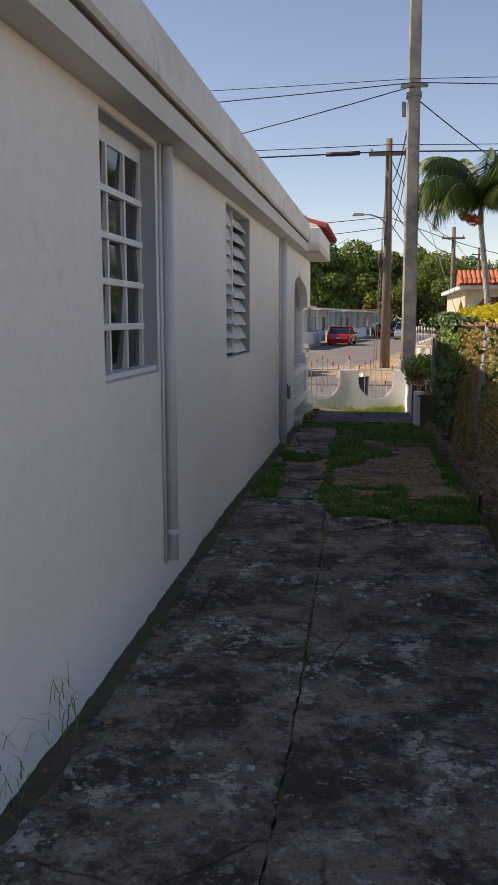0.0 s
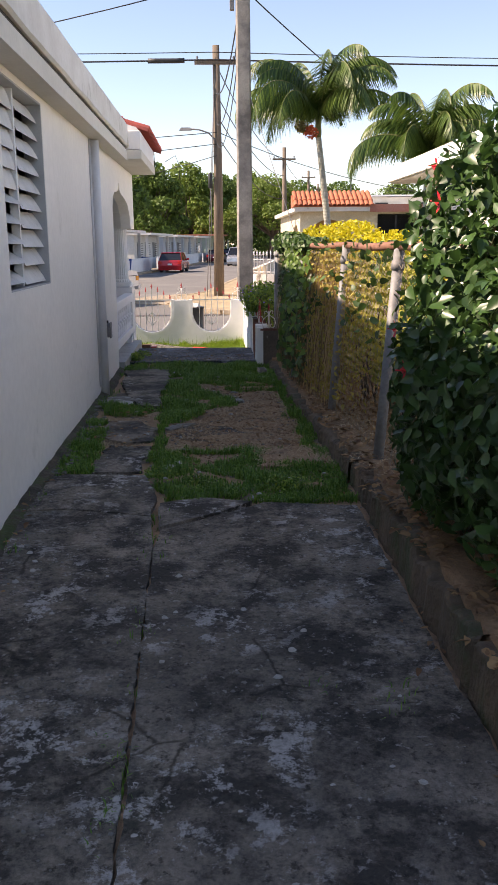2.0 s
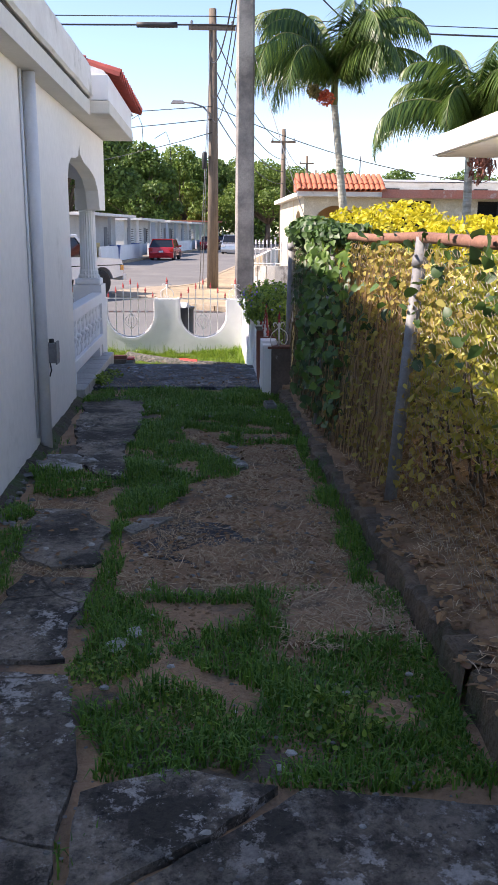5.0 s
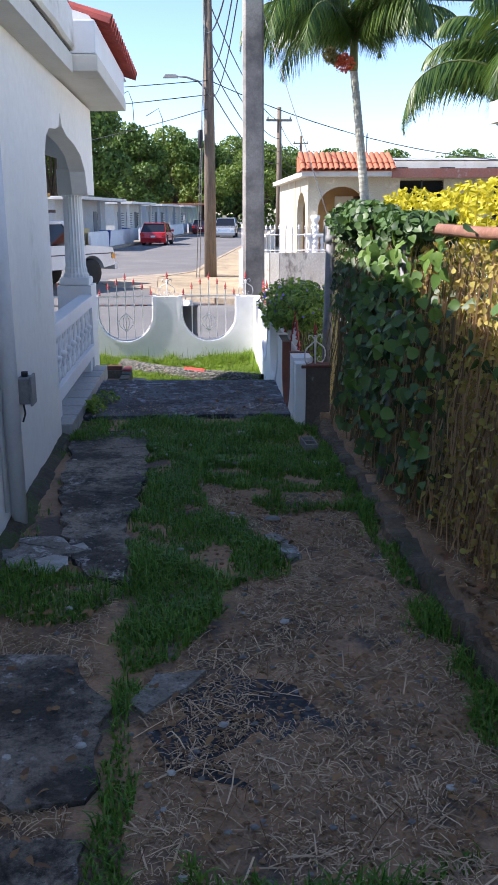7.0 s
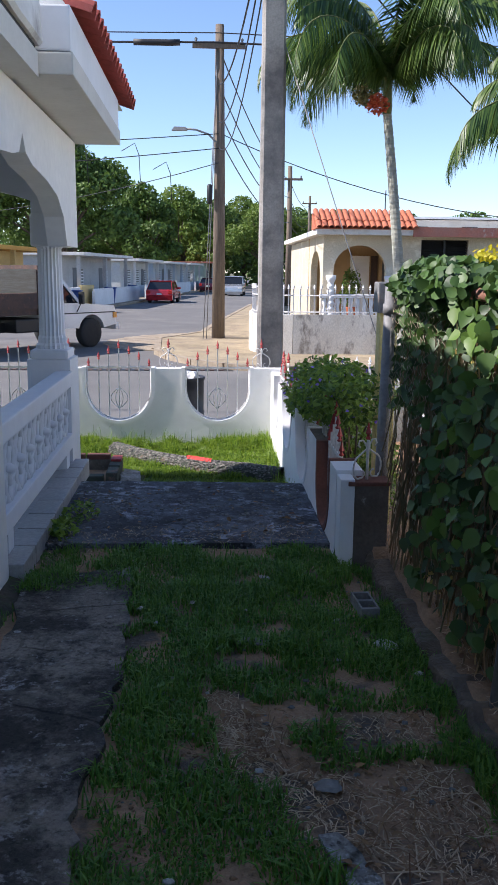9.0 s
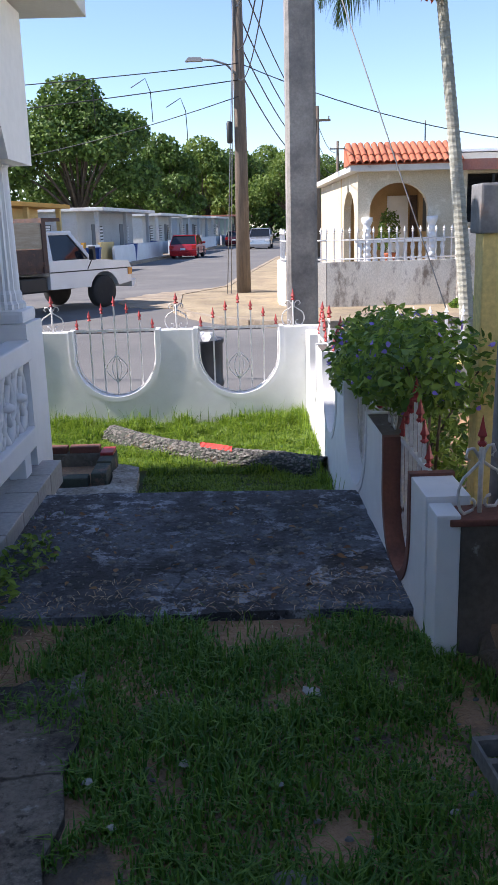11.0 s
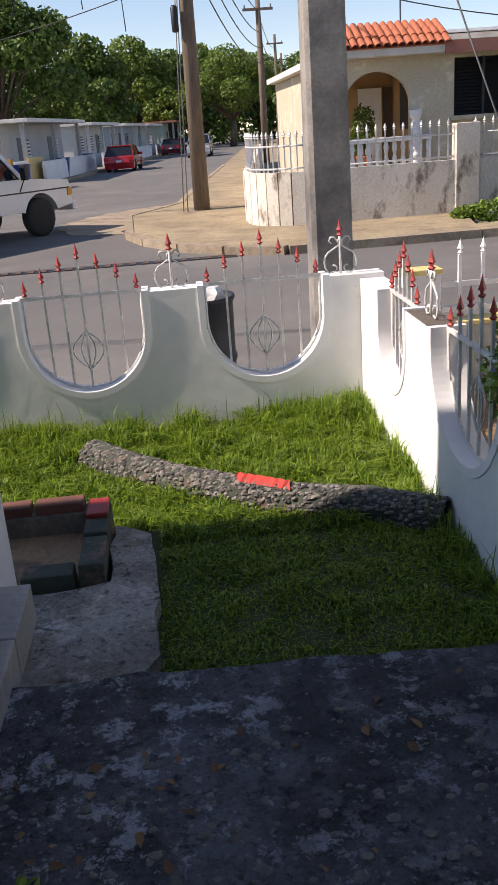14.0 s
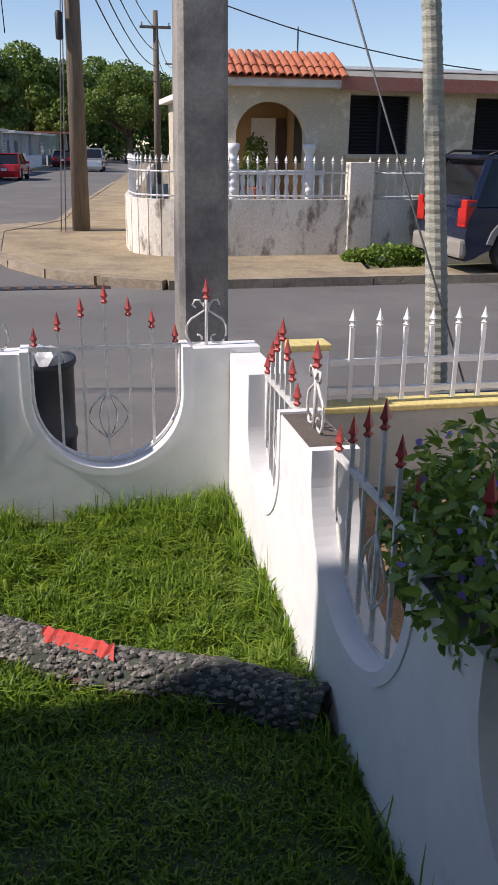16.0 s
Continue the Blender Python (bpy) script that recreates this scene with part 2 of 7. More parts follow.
M["yellow_paint"] = mottled("yellow_wall_paint", (0.72, 0.6, 0.24), (0.64, 0.53, 0.22), 3, 0.75, 40, 0.3, 0.003, (0.5, 0.45, 0.3), 4, (0.6, 0.75))
M["cable"] = material("black_cable", (0.02, 0.02, 0.022), 0.6)
M["palm_shaft"] = mottled("palm_green_sheath", (0.12, 0.15, 0.04), (0.18, 0.18, 0.06), 6, 0.6)
M["fruit_red"] = leafy("red_palm_fruit", (0.55, 0.06, 0.02), (0.65, 0.16, 0.05), 0.5, 0.1)
M["fruit_green"] = leafy("dry_fruit_stalk", (0.16, 0.15, 0.04), (0.25, 0.2, 0.07), 0.6, 0.1)
M["fruit_dry"] = leafy("dry_palm_sheath", (0.2, 0.07, 0.05), (0.28, 0.12, 0.08), 0.8, 0.1)
M["wire"] = mottled("rusty_wire", (0.3, 0.25, 0.18), (0.22, 0.17, 0.12), 12, 0.7)
M["dry_stem"] = leafy("dry_vine_stem", (0.4, 0.25, 0.12), (0.6, 0.44, 0.24), 0.9, 0.25)
M["dry_stem_dark"] = leafy("dark_vine_stem", (0.16, 0.1, 0.055), (0.28, 0.19, 0.1), 0.9, 0.1)
M["dry_leaf"] = leafy("dry_vine_leaf", (0.32, 0.22, 0.06), (0.46, 0.4, 0.1), 0.8, 0.4)
M["yellow_leaf"] = leafy("variegated_leaf", (0.2, 0.25, 0.035), (0.58, 0.52, 0.1), 0.5, 0.45)
M["bright_leaf"] = leafy("bright_yellow_leaf", (0.45, 0.42, 0.02), (0.68, 0.58, 0.03), 0.5, 0.4)
M["vine_leaf"] = leafy("vine_leaf", (0.025, 0.058, 0.014), (0.085, 0.16, 0.035), 0.5, 0.25)
M["pebble"] = leafy("border_pebble", (0.035, 0.035, 0.036), (0.27, 0.25, 0.22), 0.9, 0.0)
M["grey_green"] = mottled("grey_green_wall_paint", (0.46, 0.47, 0.43), (0.38, 0.39, 0.35), 1.2, 0.85, 20, 0.4, 0.008, (0.26, 0.26, 0.22), 2, (0.58, 0.75), soft_grain=0.7)
M["vine_stem"] = leafy("vine_stem", (0.1, 0.1, 0.04), (0.2, 0.15, 0.08), 0.8, 0.05)
M["hibiscus_leaf"] = leafy("hibiscus_leaf", (0.025, 0.06, 0.015), (0.06, 0.13, 0.03), 0.35, 0.25)
M["bush_leaf"] = leafy("small_bush_leaf", (0.06, 0.13, 0.016), (0.3, 0.42, 0.06), 0.45, 0.35)
M["flower_red"] = material("red_petal", (0.6, 0.02, 0.03), 0.5)
M["violet"] = leafy("violet_petal", (0.2, 0.12, 0.55), (0.35, 0.25, 0.7), 0.6, 0.2)
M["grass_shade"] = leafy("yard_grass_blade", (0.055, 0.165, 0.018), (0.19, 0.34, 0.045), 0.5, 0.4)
M["straw"] = leafy("dry_straw_stalk", (0.2, 0.12, 0.065), (0.66, 0.5, 0.32), 0.9, 0.05)
M["dead_leaf"] = leafy("dead_leaf", (0.16, 0.08, 0.04), (0.34, 0.2, 0.09), 0.85, 0.1)
M["rubble"] = mottled("grey_rubble", (0.26, 0.245, 0.22), (0.16, 0.15, 0.135), 9, 0.95, 50, 0.6, 0.006)
M["pale_stone"] = mottled("pale_stone", (0.5, 0.48, 0.44), (0.38, 0.36, 0.33), 9, 0.95, 50, 0.5, 0.005)
M["moss_stone"] = mottled("mossy_stone", (0.07, 0.085, 0.06), (0.05, 0.055, 0.045), 7, 0.9, 40, 0.6, 0.008, (0.2, 0.12, 0.09), 5, (0.56, 0.64))
M["bright_red"] = mottled("bright_red_paint", (0.6, 0.06, 0.04), (0.5, 0.05, 0.035), 10, 0.6)
M["porch_ochre"] = mottled("ochre_porch_paint", (0.5, 0.33, 0.16), (0.42, 0.27, 0.13), 2, 0.8)
M["red_band"] = mottled("faded_red_band", (0.42, 0.15, 0.1), (0.36, 0.17, 0.13), 2, 0.8, 30, 0.3, 0.004, (0.45, 0.38, 0.33), 3, (0.58, 0.68))
M["orange_band"] = mottled("orange_roof_paint", (0.62, 0.33, 0.06), (0.55, 0.28, 0.05), 1, 0.8)
M["house_yellow"] = mottled("yellow_house_paint", (0.66, 0.5, 0.22), (0.58, 0.44, 0.2), 0.8, 0.85)
M["row_grey"] = mottled("pale_grey_paint", (0.52, 0.53, 0.54), (0.44, 0.45, 0.46), 0.6, 0.85, 20, 0.3, 0.005, (0.3, 0.3, 0.3), 0.9, (0.6, 0.75))
M["row_white"] = mottled("off_white_paint", (0.68, 0.68, 0.67), (0.58, 0.58, 0.57), 0.6, 0.85, 20, 0.3, 0.005, (0.35, 0.35, 0.34), 0.9, (0.6, 0.75))
M["row_blue"] = mottled("pale_blue_paint", (0.5, 0.56, 0.62), (0.43, 0.49, 0.56), 0.6, 0.85)
M["row_green"] = mottled("pale_green_paint", (0.5, 0.58, 0.5), (0.43, 0.52, 0.44), 0.6, 0.85)
M["door_grey"] = material("grey_door_paint", (0.12, 0.13, 0.15), 0.5)
M["bin_blue"] = mottled("blue_plastic", (0.02, 0.08, 0.3), (0.02, 0.06, 0.24), 4, 0.4)
M["black_plastic"] = mottled("black_plastic", (0.02, 0.02, 0.023), (0.03, 0.03, 0.034), 5, 0.45)
M["bag_white"] = mottled("white_plastic_bag", (0.7, 0.7, 0.7), (0.55, 0.55, 0.56), 12, 0.35)
M["tyre"] = mottled("tyre_rubber", (0.025, 0.025, 0.026), (0.035, 0.034, 0.033), 8, 0.85)
M["chrome"] = material("dull_wheel_metal", (0.7, 0.7, 0.71), 0.4, 0.1)
M["car_glass"] = material("tinted_glass", (0.012, 0.014, 0.018), 0.05)
M["lamp_red"] = material("red_lamp_lens", (0.5, 0.02, 0.015), 0.2)
M["lamp_clear"] = material("clear_lamp_lens", (0.6, 0.6, 0.58), 0.1)
M["lamp_amber"] = material("amber_lamp_lens", (0.6, 0.25, 0.03), 0.2)


def car_paint(name, c, metal=0.3):
    m = mottled(name, c, tuple(0.92 * v for v in c), 1.5, 0.25, 300, 0.02, 0.0005, metal=metal)
    m.node_tree.nodes["Principled BSDF"].inputs["Coat Weight"].default_value = 0.6
    return m


M["car_red"] = car_paint("red_car_paint", (0.5, 0.02, 0.025))
M["car_maroon"] = car_paint("maroon_car_paint", (0.09, 0.012, 0.018))
M["car_dark"] = car_paint("dark_car_paint", (0.02, 0.025, 0.04))
M["car_silver"] = car_paint("silver_car_paint", (0.55, 0.56, 0.57), 0.6)
M["car_navy"] = car_paint("navy_car_paint", (0.015, 0.022, 0.06))
M["clad_grey"] = mottled("grey_cladding", (0.3, 0.28, 0.25), (0.26, 0.24, 0.21), 3, 0.6)
M["truck_white"] = car_paint("white_truck_paint", (0.75, 0.76, 0.77), 0.0)
M["truck_rust"] = mottled("rusty_dark_steel", (0.07, 0.05, 0.045), (0.12, 0.07, 0.05), 4, 0.8, 40, 0.5, 0.004, (0.2, 0.1, 0.06), 5, (0.55, 0.7))
M["board"] = mottled("weathered_board", (0.45, 0.38, 0.28), (0.36, 0.29, 0.2), 3, 0.85, 30, 0.4, 0.004, stretch=(1, 1, 8))
M["tile_red"] = mottled("red_clay_tile", (0.4, 0.075, 0.055), (0.3, 0.06, 0.045), 5, 0.75, 40, 0.4, 0.005, (0.2, 0.07, 0.06), 5, (0.58, 0.7))


# ---- mesh helpers ----
def link(name, bm, mat, parent=None, label=""):
    me = bpy.data.meshes.new(name)
    bm.to_mesh(me)
    bm.free()
    ob = new(name, me)
    if mat is not None:
        me.materials.append(mat)
    if parent is not None:
        ob.parent = parent
    if label:
        tagged(ob, label)
    return ob


def part(name, bm, mat, parent, label=""):
    return link(name, bm, mat, parent, label)


def thing(name, label, category, group="", kind="", at=(0, 0, 0), turn=0.0):
    ob = new(name)
    ob.matrix_basis = pose(*at, 0, 0, turn)
    return tagged(ob, label, category, group, kind)


def setting(ob, label="", category=""):
    return tagged(ob, label, category, "", "structure")


def smooth(ob):
    for p in ob.data.polygons:
        p.use_smooth = True
    return ob


def hexa(bm, p):
    """A solid from 8 corners: four below, four above, both counter-clockwise."""
    v = [bm.verts.new(c) for c in p]
    for f in ((3, 2, 1, 0), (4, 5, 6, 7), (0, 1, 5, 4), (1, 2, 6, 5), (2, 3, 7, 6), (3, 0, 4, 7)):
        bm.faces.new([v[k] for k in f])
    return v


def box(bm, x0, x1, y0, y1, z0, z1, bevel=0.0):
    v = hexa(bm, [(x0, y0, z0), (x1, y0, z0), (x1, y1, z0), (x0, y1, z0), (x0, y0, z1), (x1, y0, z1), (x1, y1, z1), (x0, y1, z1)])
    if bevel:
        bmesh.ops.bevel(bm, geom=list({e for q in v for e in q.link_edges}), offset=bevel, segments=2, affect="EDGES", profile=0.6)
    return bm


def abox(x0, x1, y0, y1, z0, z1, bevel=0.0):
    return box(bmesh.new(), x0, x1, y0, y1, z0, z1, bevel)


def extruded(bm, outline, a, b, axis="y"):
    """A flat outline (u, v) drawn out from a to b. axis y: u is x and v is z; x: u is y and v is z; z: u is x and v is y."""
    def at(u, v, w):
        return {"y": (u, w, v), "x": (w, u, v), "z": (u, v, w)}[axis]
    lo = [bm.verts.new(at(u, v, a)) for u, v in outline]
    hi = [bm.verts.new(at(u, v, b)) for u, v in outline]
    n = len(outline)
    faces = [bm.faces.new(lo), bm.faces.new(list(reversed(hi)))]
    for k in range(n):
        faces.append(bm.faces.new((lo[(k + 1) % n], lo[k], hi[k], hi[(k + 1) % n])))
    bmesh.ops.recalc_face_normals(bm, faces=faces)
    return bm


def tube(bm, pts, r, sides=8, r_end=None):
    """A round bar along a line of points, tapering to r_end."""
    pts = [Vector(p) for p in pts]
    rings = []
    up = Vector((0.13, 0.21, 1)).normalized()
    for k, p in enumerate(pts):
        d = (pts[min(k + 1, len(pts) - 1)] - pts[max(k - 1, 0)]).normalized()
        ref = up if abs(d.dot(up)) < 0.95 else Vector((1, 0, 0))
        s = d.cross(ref).normalized()
        t = d.cross(s)
        rr = r if r_end is None else r + (r_end - r) * k / (len(pts) - 1)
        rings.append([bm.verts.new(p + (s * math.cos(2 * math.pi * q / sides) + t * math.sin(2 * math.pi * q / sides)) * rr) for q in range(sides)])
    for a, b in zip(rings, rings[1:]):
        for q in range(sides):
            f = bm.faces.new((a[q], a[(q + 1) % sides], b[(q + 1) % sides], b[q]))
            f.smooth = True
    bm.faces.new(list(reversed(rings[0])))
    bm.faces.new(rings[-1])
    return bm


def lathe(bm, profile, at=(0, 0, 0), sides=16, flute=0.0):
    """A turned body: profile of (radius, z)."""
    rings = []
    for r, z in profile:
        ring = []
        for q in range(sides):
            rr = r * (1 - flute * (q % 2))
            ring.append(bm.verts.new((at[0] + rr * math.cos(2 * math.pi * q / sides), at[1] + rr * math.sin(2 * math.pi * q / sides), at[2] + z)))
        rings.append(ring)
    for a, b in zip(rings, rings[1:]):
        for q in range(sides):
            f = bm.faces.new((a[q], a[(q + 1) % sides], b[(q + 1) % sides], b[q]))
            f.smooth = flute == 0
    bm.faces.new(list(reversed(rings[0])))
    bm.faces.new(rings[-1])
    return bm


def arc(cx, cz, r, a0, a1, n=12, squash=1.0):
    return [(cx + r * math.cos(radians(a0 + (a1 - a0) * k / n)), cz + squash * r * math.sin(radians(a0 + (a1 - a0) * k / n))) for k in range(n + 1)]


# ---- ground ----
rnd = random.Random(7)


def jitter_outline(corners, step=0.12, amount=0.012, seed=1):
    """The outline through the corners, broken into short uneven edges."""
    r = random.Random(seed)
    out = []
    for (ax, ay), (bx, by) in zip(corners, corners[1:] + corners[:1]):
        n = max(1, int(math.hypot(bx - ax, by - ay) / step))
        for k in range(n):
            out.append((ax + (bx - ax) * k / n + r.uniform(-amount, amount), ay + (by - ay) * k / n + r.uniform(-amount, amount)))
    return out


def sheet(x0, x1, y0, y1, step, height):
    """A grid of ground whose height is height(x, y)."""
    bm = bmesh.new()
    nx, ny = max(1, round((x1 - x0) / step)), max(1, round((y1 - y0) / step))
    g = [[bm.verts.new((x0 + (x1 - x0) * i / nx, y0 + (y1 - y0) * j / ny, height(x0 + (x1 - x0) * i / nx, y0 + (y1 - y0) * j / ny))) for i in range(nx + 1)] for j in range(ny + 1)]
    for j in range(ny):
        for i in range(nx):
            f = bm.faces.new((g[j][i], g[j][i + 1], g[j + 1][i + 1], g[j + 1][i]))
            f.smooth = True
    return bm


def rough_noise(x, y, amp, size):
    return amp * noise.noise(Vector((x / size, y / size, 3.1)))


def clamp01(v):
    return min(max(v, 0.0), 1.0)


def yard_drop(y):
    """The driveway falls gently towards the back of the house."""
    return -0.1 * clamp01((7.0 - y) / 3.4)


def plot_height(y):
    """The neighbouring plot lies a kerb's height above the yard."""
    return 0.07 + 0.1 * clamp01((10.5 - y) / 3.2) - 0.45 * clamp01((y - 13.6) / 2.5)


def kerb_x(y):
    """The yard-side face of the kerb."""
    for y0, y1, xa, xb in ((-9.0, 1.5, 1.02, 1.0), (1.5, 4.6, 1.0, 0.96), (4.6, 7.4, 0.96, 0.92), (7.4, 10.4, 0.92, 0.81), (10.4, 13.6, 0.81, 0.72)):
        if y <= y1:
            return xa + (xb - xa) * (y - y0) / (y1 - y0)
    return 0.78


def plot_ground(x, y):
    if x < kerb_x(y) + 0.05:
        return -0.2
    return plot_height(y) + 0.004 + 0.02 * math.sin(x * 3) * math.sin(y * 2) + rough_noise(x, y, 0.025, 0.3) + rough_noise(x, y, 0.012, 0.08)


def dropped(bm):
    """Lets a slab follow the fall of the driveway."""
    for y in (2.0, 3.6, 5.3, 7.0):
        bmesh.ops.bisect_plane(bm, geom=bm.verts[:] + bm.edges[:] + bm.faces[:], plane_co=(0, y, 0), plane_no=(0, 1, 0))
    for v in bm.verts:
        v.co.z += yard_drop(v.co.y)
    return bm


def yard_height(x, y):
    return yard_drop(y) - 0.025 + rough_noise(x, y, 0.012, 0.35) + rough_noise(x, y, 0.006, 0.09)


def lawn_z(y):
    return -0.3 - 0.06 * clamp01((y - 15.25) / 2.0)


ROAD_Z = -0.42
setting(link("ground", sheet(-700, 700, -200, 1500, 100, lambda x, y: -0.5), M["far_ground"]), "dry grassy earth reaching the horizon", "ground")
setting(link("yard_soil", sheet(-1.3, 1.0, -3.2, 13.9, 0.06, yard_height), M["dirt"]), "brown bare soil with straw along the side yard", "soil")
setting(link("lawn_soil", sheet(-8, 0.62, 15.0, 18.75, 0.12, lambda x, y: lawn_z(y) + rough_noise(x, y, 0.02, 0.4)), M["lawn_soil"]), "soil under a small green front lawn", "soil")
setting(link("yard_soil_neighbour", sheet(0.72, 9, -3.2, 19.0, 0.06, plot_ground), M["litter"]), "neighbouring plot of dry leaf-covered earth", "soil")

drive = setting(thing("driveway", "cracked and stained old concrete driveway slabs", "driveway"))
for k, (poly, top) in enumerate([
        ([(-1.2, -3.2), (-0.365, -3.2), (-0.31, 3.0), (-0.375, 6.3), (-0.42, 6.72), (-0.95, 6.88), (-1.2, 6.85)], 0.0),
        ([(-1.2, 6.862), (-0.95, 6.892), (-0.425, 6.732), (-0.4, 7.05), (-0.52, 7.65), (-1.1, 7.72), (-1.2, 7.6)], 0.004),
        ([(-0.355, -3.2), (0.95, -3.2), (0.93, 4.565), (0.5, 4.545), (0.1, 4.635), (-0.325, 4.71), (-0.3, 3.0)], 0.006),
        ([(-0.335, 4.722), (0.1, 4.645), (0.5, 4.555), (0.92, 4.575), (0.88, 6.85), (0.3, 6.95), (0.0, 6.72), (-0.34, 6.48), (-0.365, 6.2)], 0.0),
        ([(-0.36, 6.5), (0.0, 6.75), (0.22, 6.95), (-0.1, 7.05), (-0.38, 6.95)], 0.008)]):
    part("slab", dropped(extruded(bmesh.new(), jitter_outline(poly, 0.06, 0.007, 20 + k), -0.12, top, "z")), M["concrete"], drive)
path = setting(thing("side_path", "broken narrow concrete path beside the wall", "path"))
for k, (poly, top) in enumerate([
        ([(-1.2, 13.2), (-0.63, 13.3), (-0.57, 11.94), (-0.62, 11.0), (-0.55, 10.35), (-0.76, 10.4), (-0.94, 10.95), (-1.09, 11.78)], 0.005),
        ([(-1.02, 9.65), (-0.76, 9.65), (-0.55, 9.25), (-0.55, 8.75), (-0.8, 8.72), (-1.04, 9.0)], 0.0),
        ([(-0.95, 7.8), (-0.58, 7.8), (-0.56, 8.6), (-0.9, 8.66)], -0.006)]):
    part("slab", extruded(bmesh.new(), jitter_outline(poly, 0.08, 0.025, 50 + k), -0.1, top, "z"), M["concrete"], path)
old = setting(thing("old_floor", "remains of a blackened concrete floor set flush in the soil", "slab"))
part("black_patch", extruded(bmesh.new(), jitter_outline([(-0.45, 9.2), (-0.3, 9.36), (-0.1, 9.5), (0.12, 9.42), (0.25, 9.15), (0.15, 8.9), (-0.02, 8.8), (-0.35, 8.95)], 0.07, 0.03, 72), -0.1, -0.023, "z"), M["concrete_dark"], old)
part("pale_patch", extruded(bmesh.new(), jitter_outline([(-0.47, 9.3), (-0.38, 9.49), (-0.2, 9.5), (-0.28, 9.37), (-0.42, 9.22)], 0.05, 0.012, 73), -0.1, -0.002, "z"), M["slab_pale"], old)
part("pale_patch", extruded(bmesh.new(), jitter_outline([(0.12, 10.9), (0.2, 10.92), (0.31, 10.6), (0.24, 10.52)], 0.05, 0.012, 74), -0.1, 0.002, "z"), M["slab_pale"], old)
part("pale_patch", extruded(bmesh.new(), jitter_outline([(-1.17, 10.9), (-0.99, 10.92), (-0.81, 10.72), (-0.98, 10.58), (-1.16, 10.5)], 0.05, 0.02, 75), -0.1, 0.012, "z"), M["slab_pale"], old)
setting(link("porch_apron", extruded(bmesh.new(), jitter_outline([(-1.3, 13.75), (0.62, 13.72), (0.56, 15.28), (-0.72, 15.36), (-1.3, 15.36)], 0.1, 0.015, 70), -0.5, 0.012, "z"), M["concrete_dark"]), "blackened concrete apron in front of the porch", "slab")
setting(link("dirt_slab", extruded(bmesh.new(), jitter_outline([(0.33, 7.86), (0.6, 7.95), (0.88, 8.06), (0.86, 8.4), (0.4, 8.4)], 0.08, 0.015, 71), -0.1, 0.004, "z"), M["dirt"]), "raised edge of compacted soil", "soil")

kerb = setting(thing("retaining_kerb", "low rough concrete kerb under the wire fence", "kerb"))
for k, (y0, y1, xa, xb) in enumerate([(-3.2, 1.5, 1.02, 1.0), (1.51, 4.6, 1.0, 0.96), (4.62, 7.4, 0.96, 0.92), (7.41, 10.4, 0.92, 0.81), (10.41, 13.6, 0.81, 0.72)]):
    bm = bmesh.new()
    r = random.Random(k)
    n = 44
    rows = []
    for j in range(n + 1):
        x = xa + (xb - xa) * j / n + r.uniform(-0.018, 0.018)
        y = y0 + (y1 - y0) * j / n
        z = plot_height(min(y, 13.5)) - 0.02 + r.uniform(-0.022, 0.022)
        rows.append([bm.verts.new(c) for c in ((x - 0.03, y, -0.25), (x, y, z - 0.015), (x + 0.015, y, z), (x + 0.14, y, z + 0.006), (x + 0.16, y, -0.25))])
    for a, b in zip(rows, rows[1:]):
        for q in range(4):
            bm.faces.new((a[q], a[q + 1], b[q + 1], b[q]))
    part("kerb_stone", bm, M["kerb_dark"], kerb)

# streets
road = extruded(bmesh.new(), [(-90, 18.95), (90, 18.95), (90, 26.9), (4.3, 26.95), (1.2, 26.85), (-0.4, 28.2), (-1.35, 30.7), (-1.5, 34.5), (-0.2, 37.5), (0.3, 42.5), (36, 340), (22, 340), (-7.3, 45), (-8.6, 40), (-10.5, 37.5), (-90, 36)], ROAD_Z - 0.05, ROAD_Z, "z")
setting(link("road", road, M["asphalt"]), "grey asphalt street crossing with patched surface", "road")
walk_poly = [(4.3, 26.95), (1.2, 26.85), (-0.4, 28.2), (-1.35, 30.7), (-1.5, 34.5), (-0.2, 37.5), (0.3, 42.5), (14.0, 158), (40, 158), (40, 34), (90, 34), (90, 26.95)]
setting(link("pavement", extruded(bmesh.new(), jitter_outline(walk_poly[:9], 0.8, 0.03, 5) + walk_poly[9:], -0.5, -0.3, "z"), M["sidewalk"]), "worn brown pavement at the street corner", "pavement")


def kerb_line(name, pts, w=0.16, z=-0.285):
    """Kerb stones along a line, one mesh a stone."""
    own = setting(thing(name, "rounded worn concrete kerb stones", "kerb"))
    for a, b in zip(pts, pts[1:]):
        a, b = Vector((*a, 0)), Vector((*b, 0))
        d = (b - a)
        n = max(1, round(d.length / 1.6))
        side = Vector((-d.y, d.x, 0)).normalized() * w
        for k in range(n):
            p, q = a + d * ((k + 0.002) / n), a + d * ((k + 0.998) / n)
            bm = bmesh.new()
            hexa(bm, [(*c.xy, zz) for zz in (-0.55, z) for c in (p - side * (0.3 if zz < -0.5 else 0.1), q - side * (0.3 if zz < -0.5 else 0.1), q + side, p + side)])
            part("kerb_stone", bm, M["kerb"], own)


kerb_line("street_kerb", [(4.3, 26.95), (1.2, 26.85), (0.3, 27.4), (-0.4, 28.2), (-1.0, 29.4), (-1.35, 30.7), (-1.5, 34.5), (-0.2, 37.5), (0.3, 42.5), (2.7, 62)])
kerb_line("street_kerb_beyond", [(22, 27.0), (4.32, 26.97)])
kerb_line("street_kerb_opposite", [(0.5, 110), (-4.55, 67), (-7.3, 45), (-8.6, 40), (-10.5, 37.5), (-26, 37.0)])


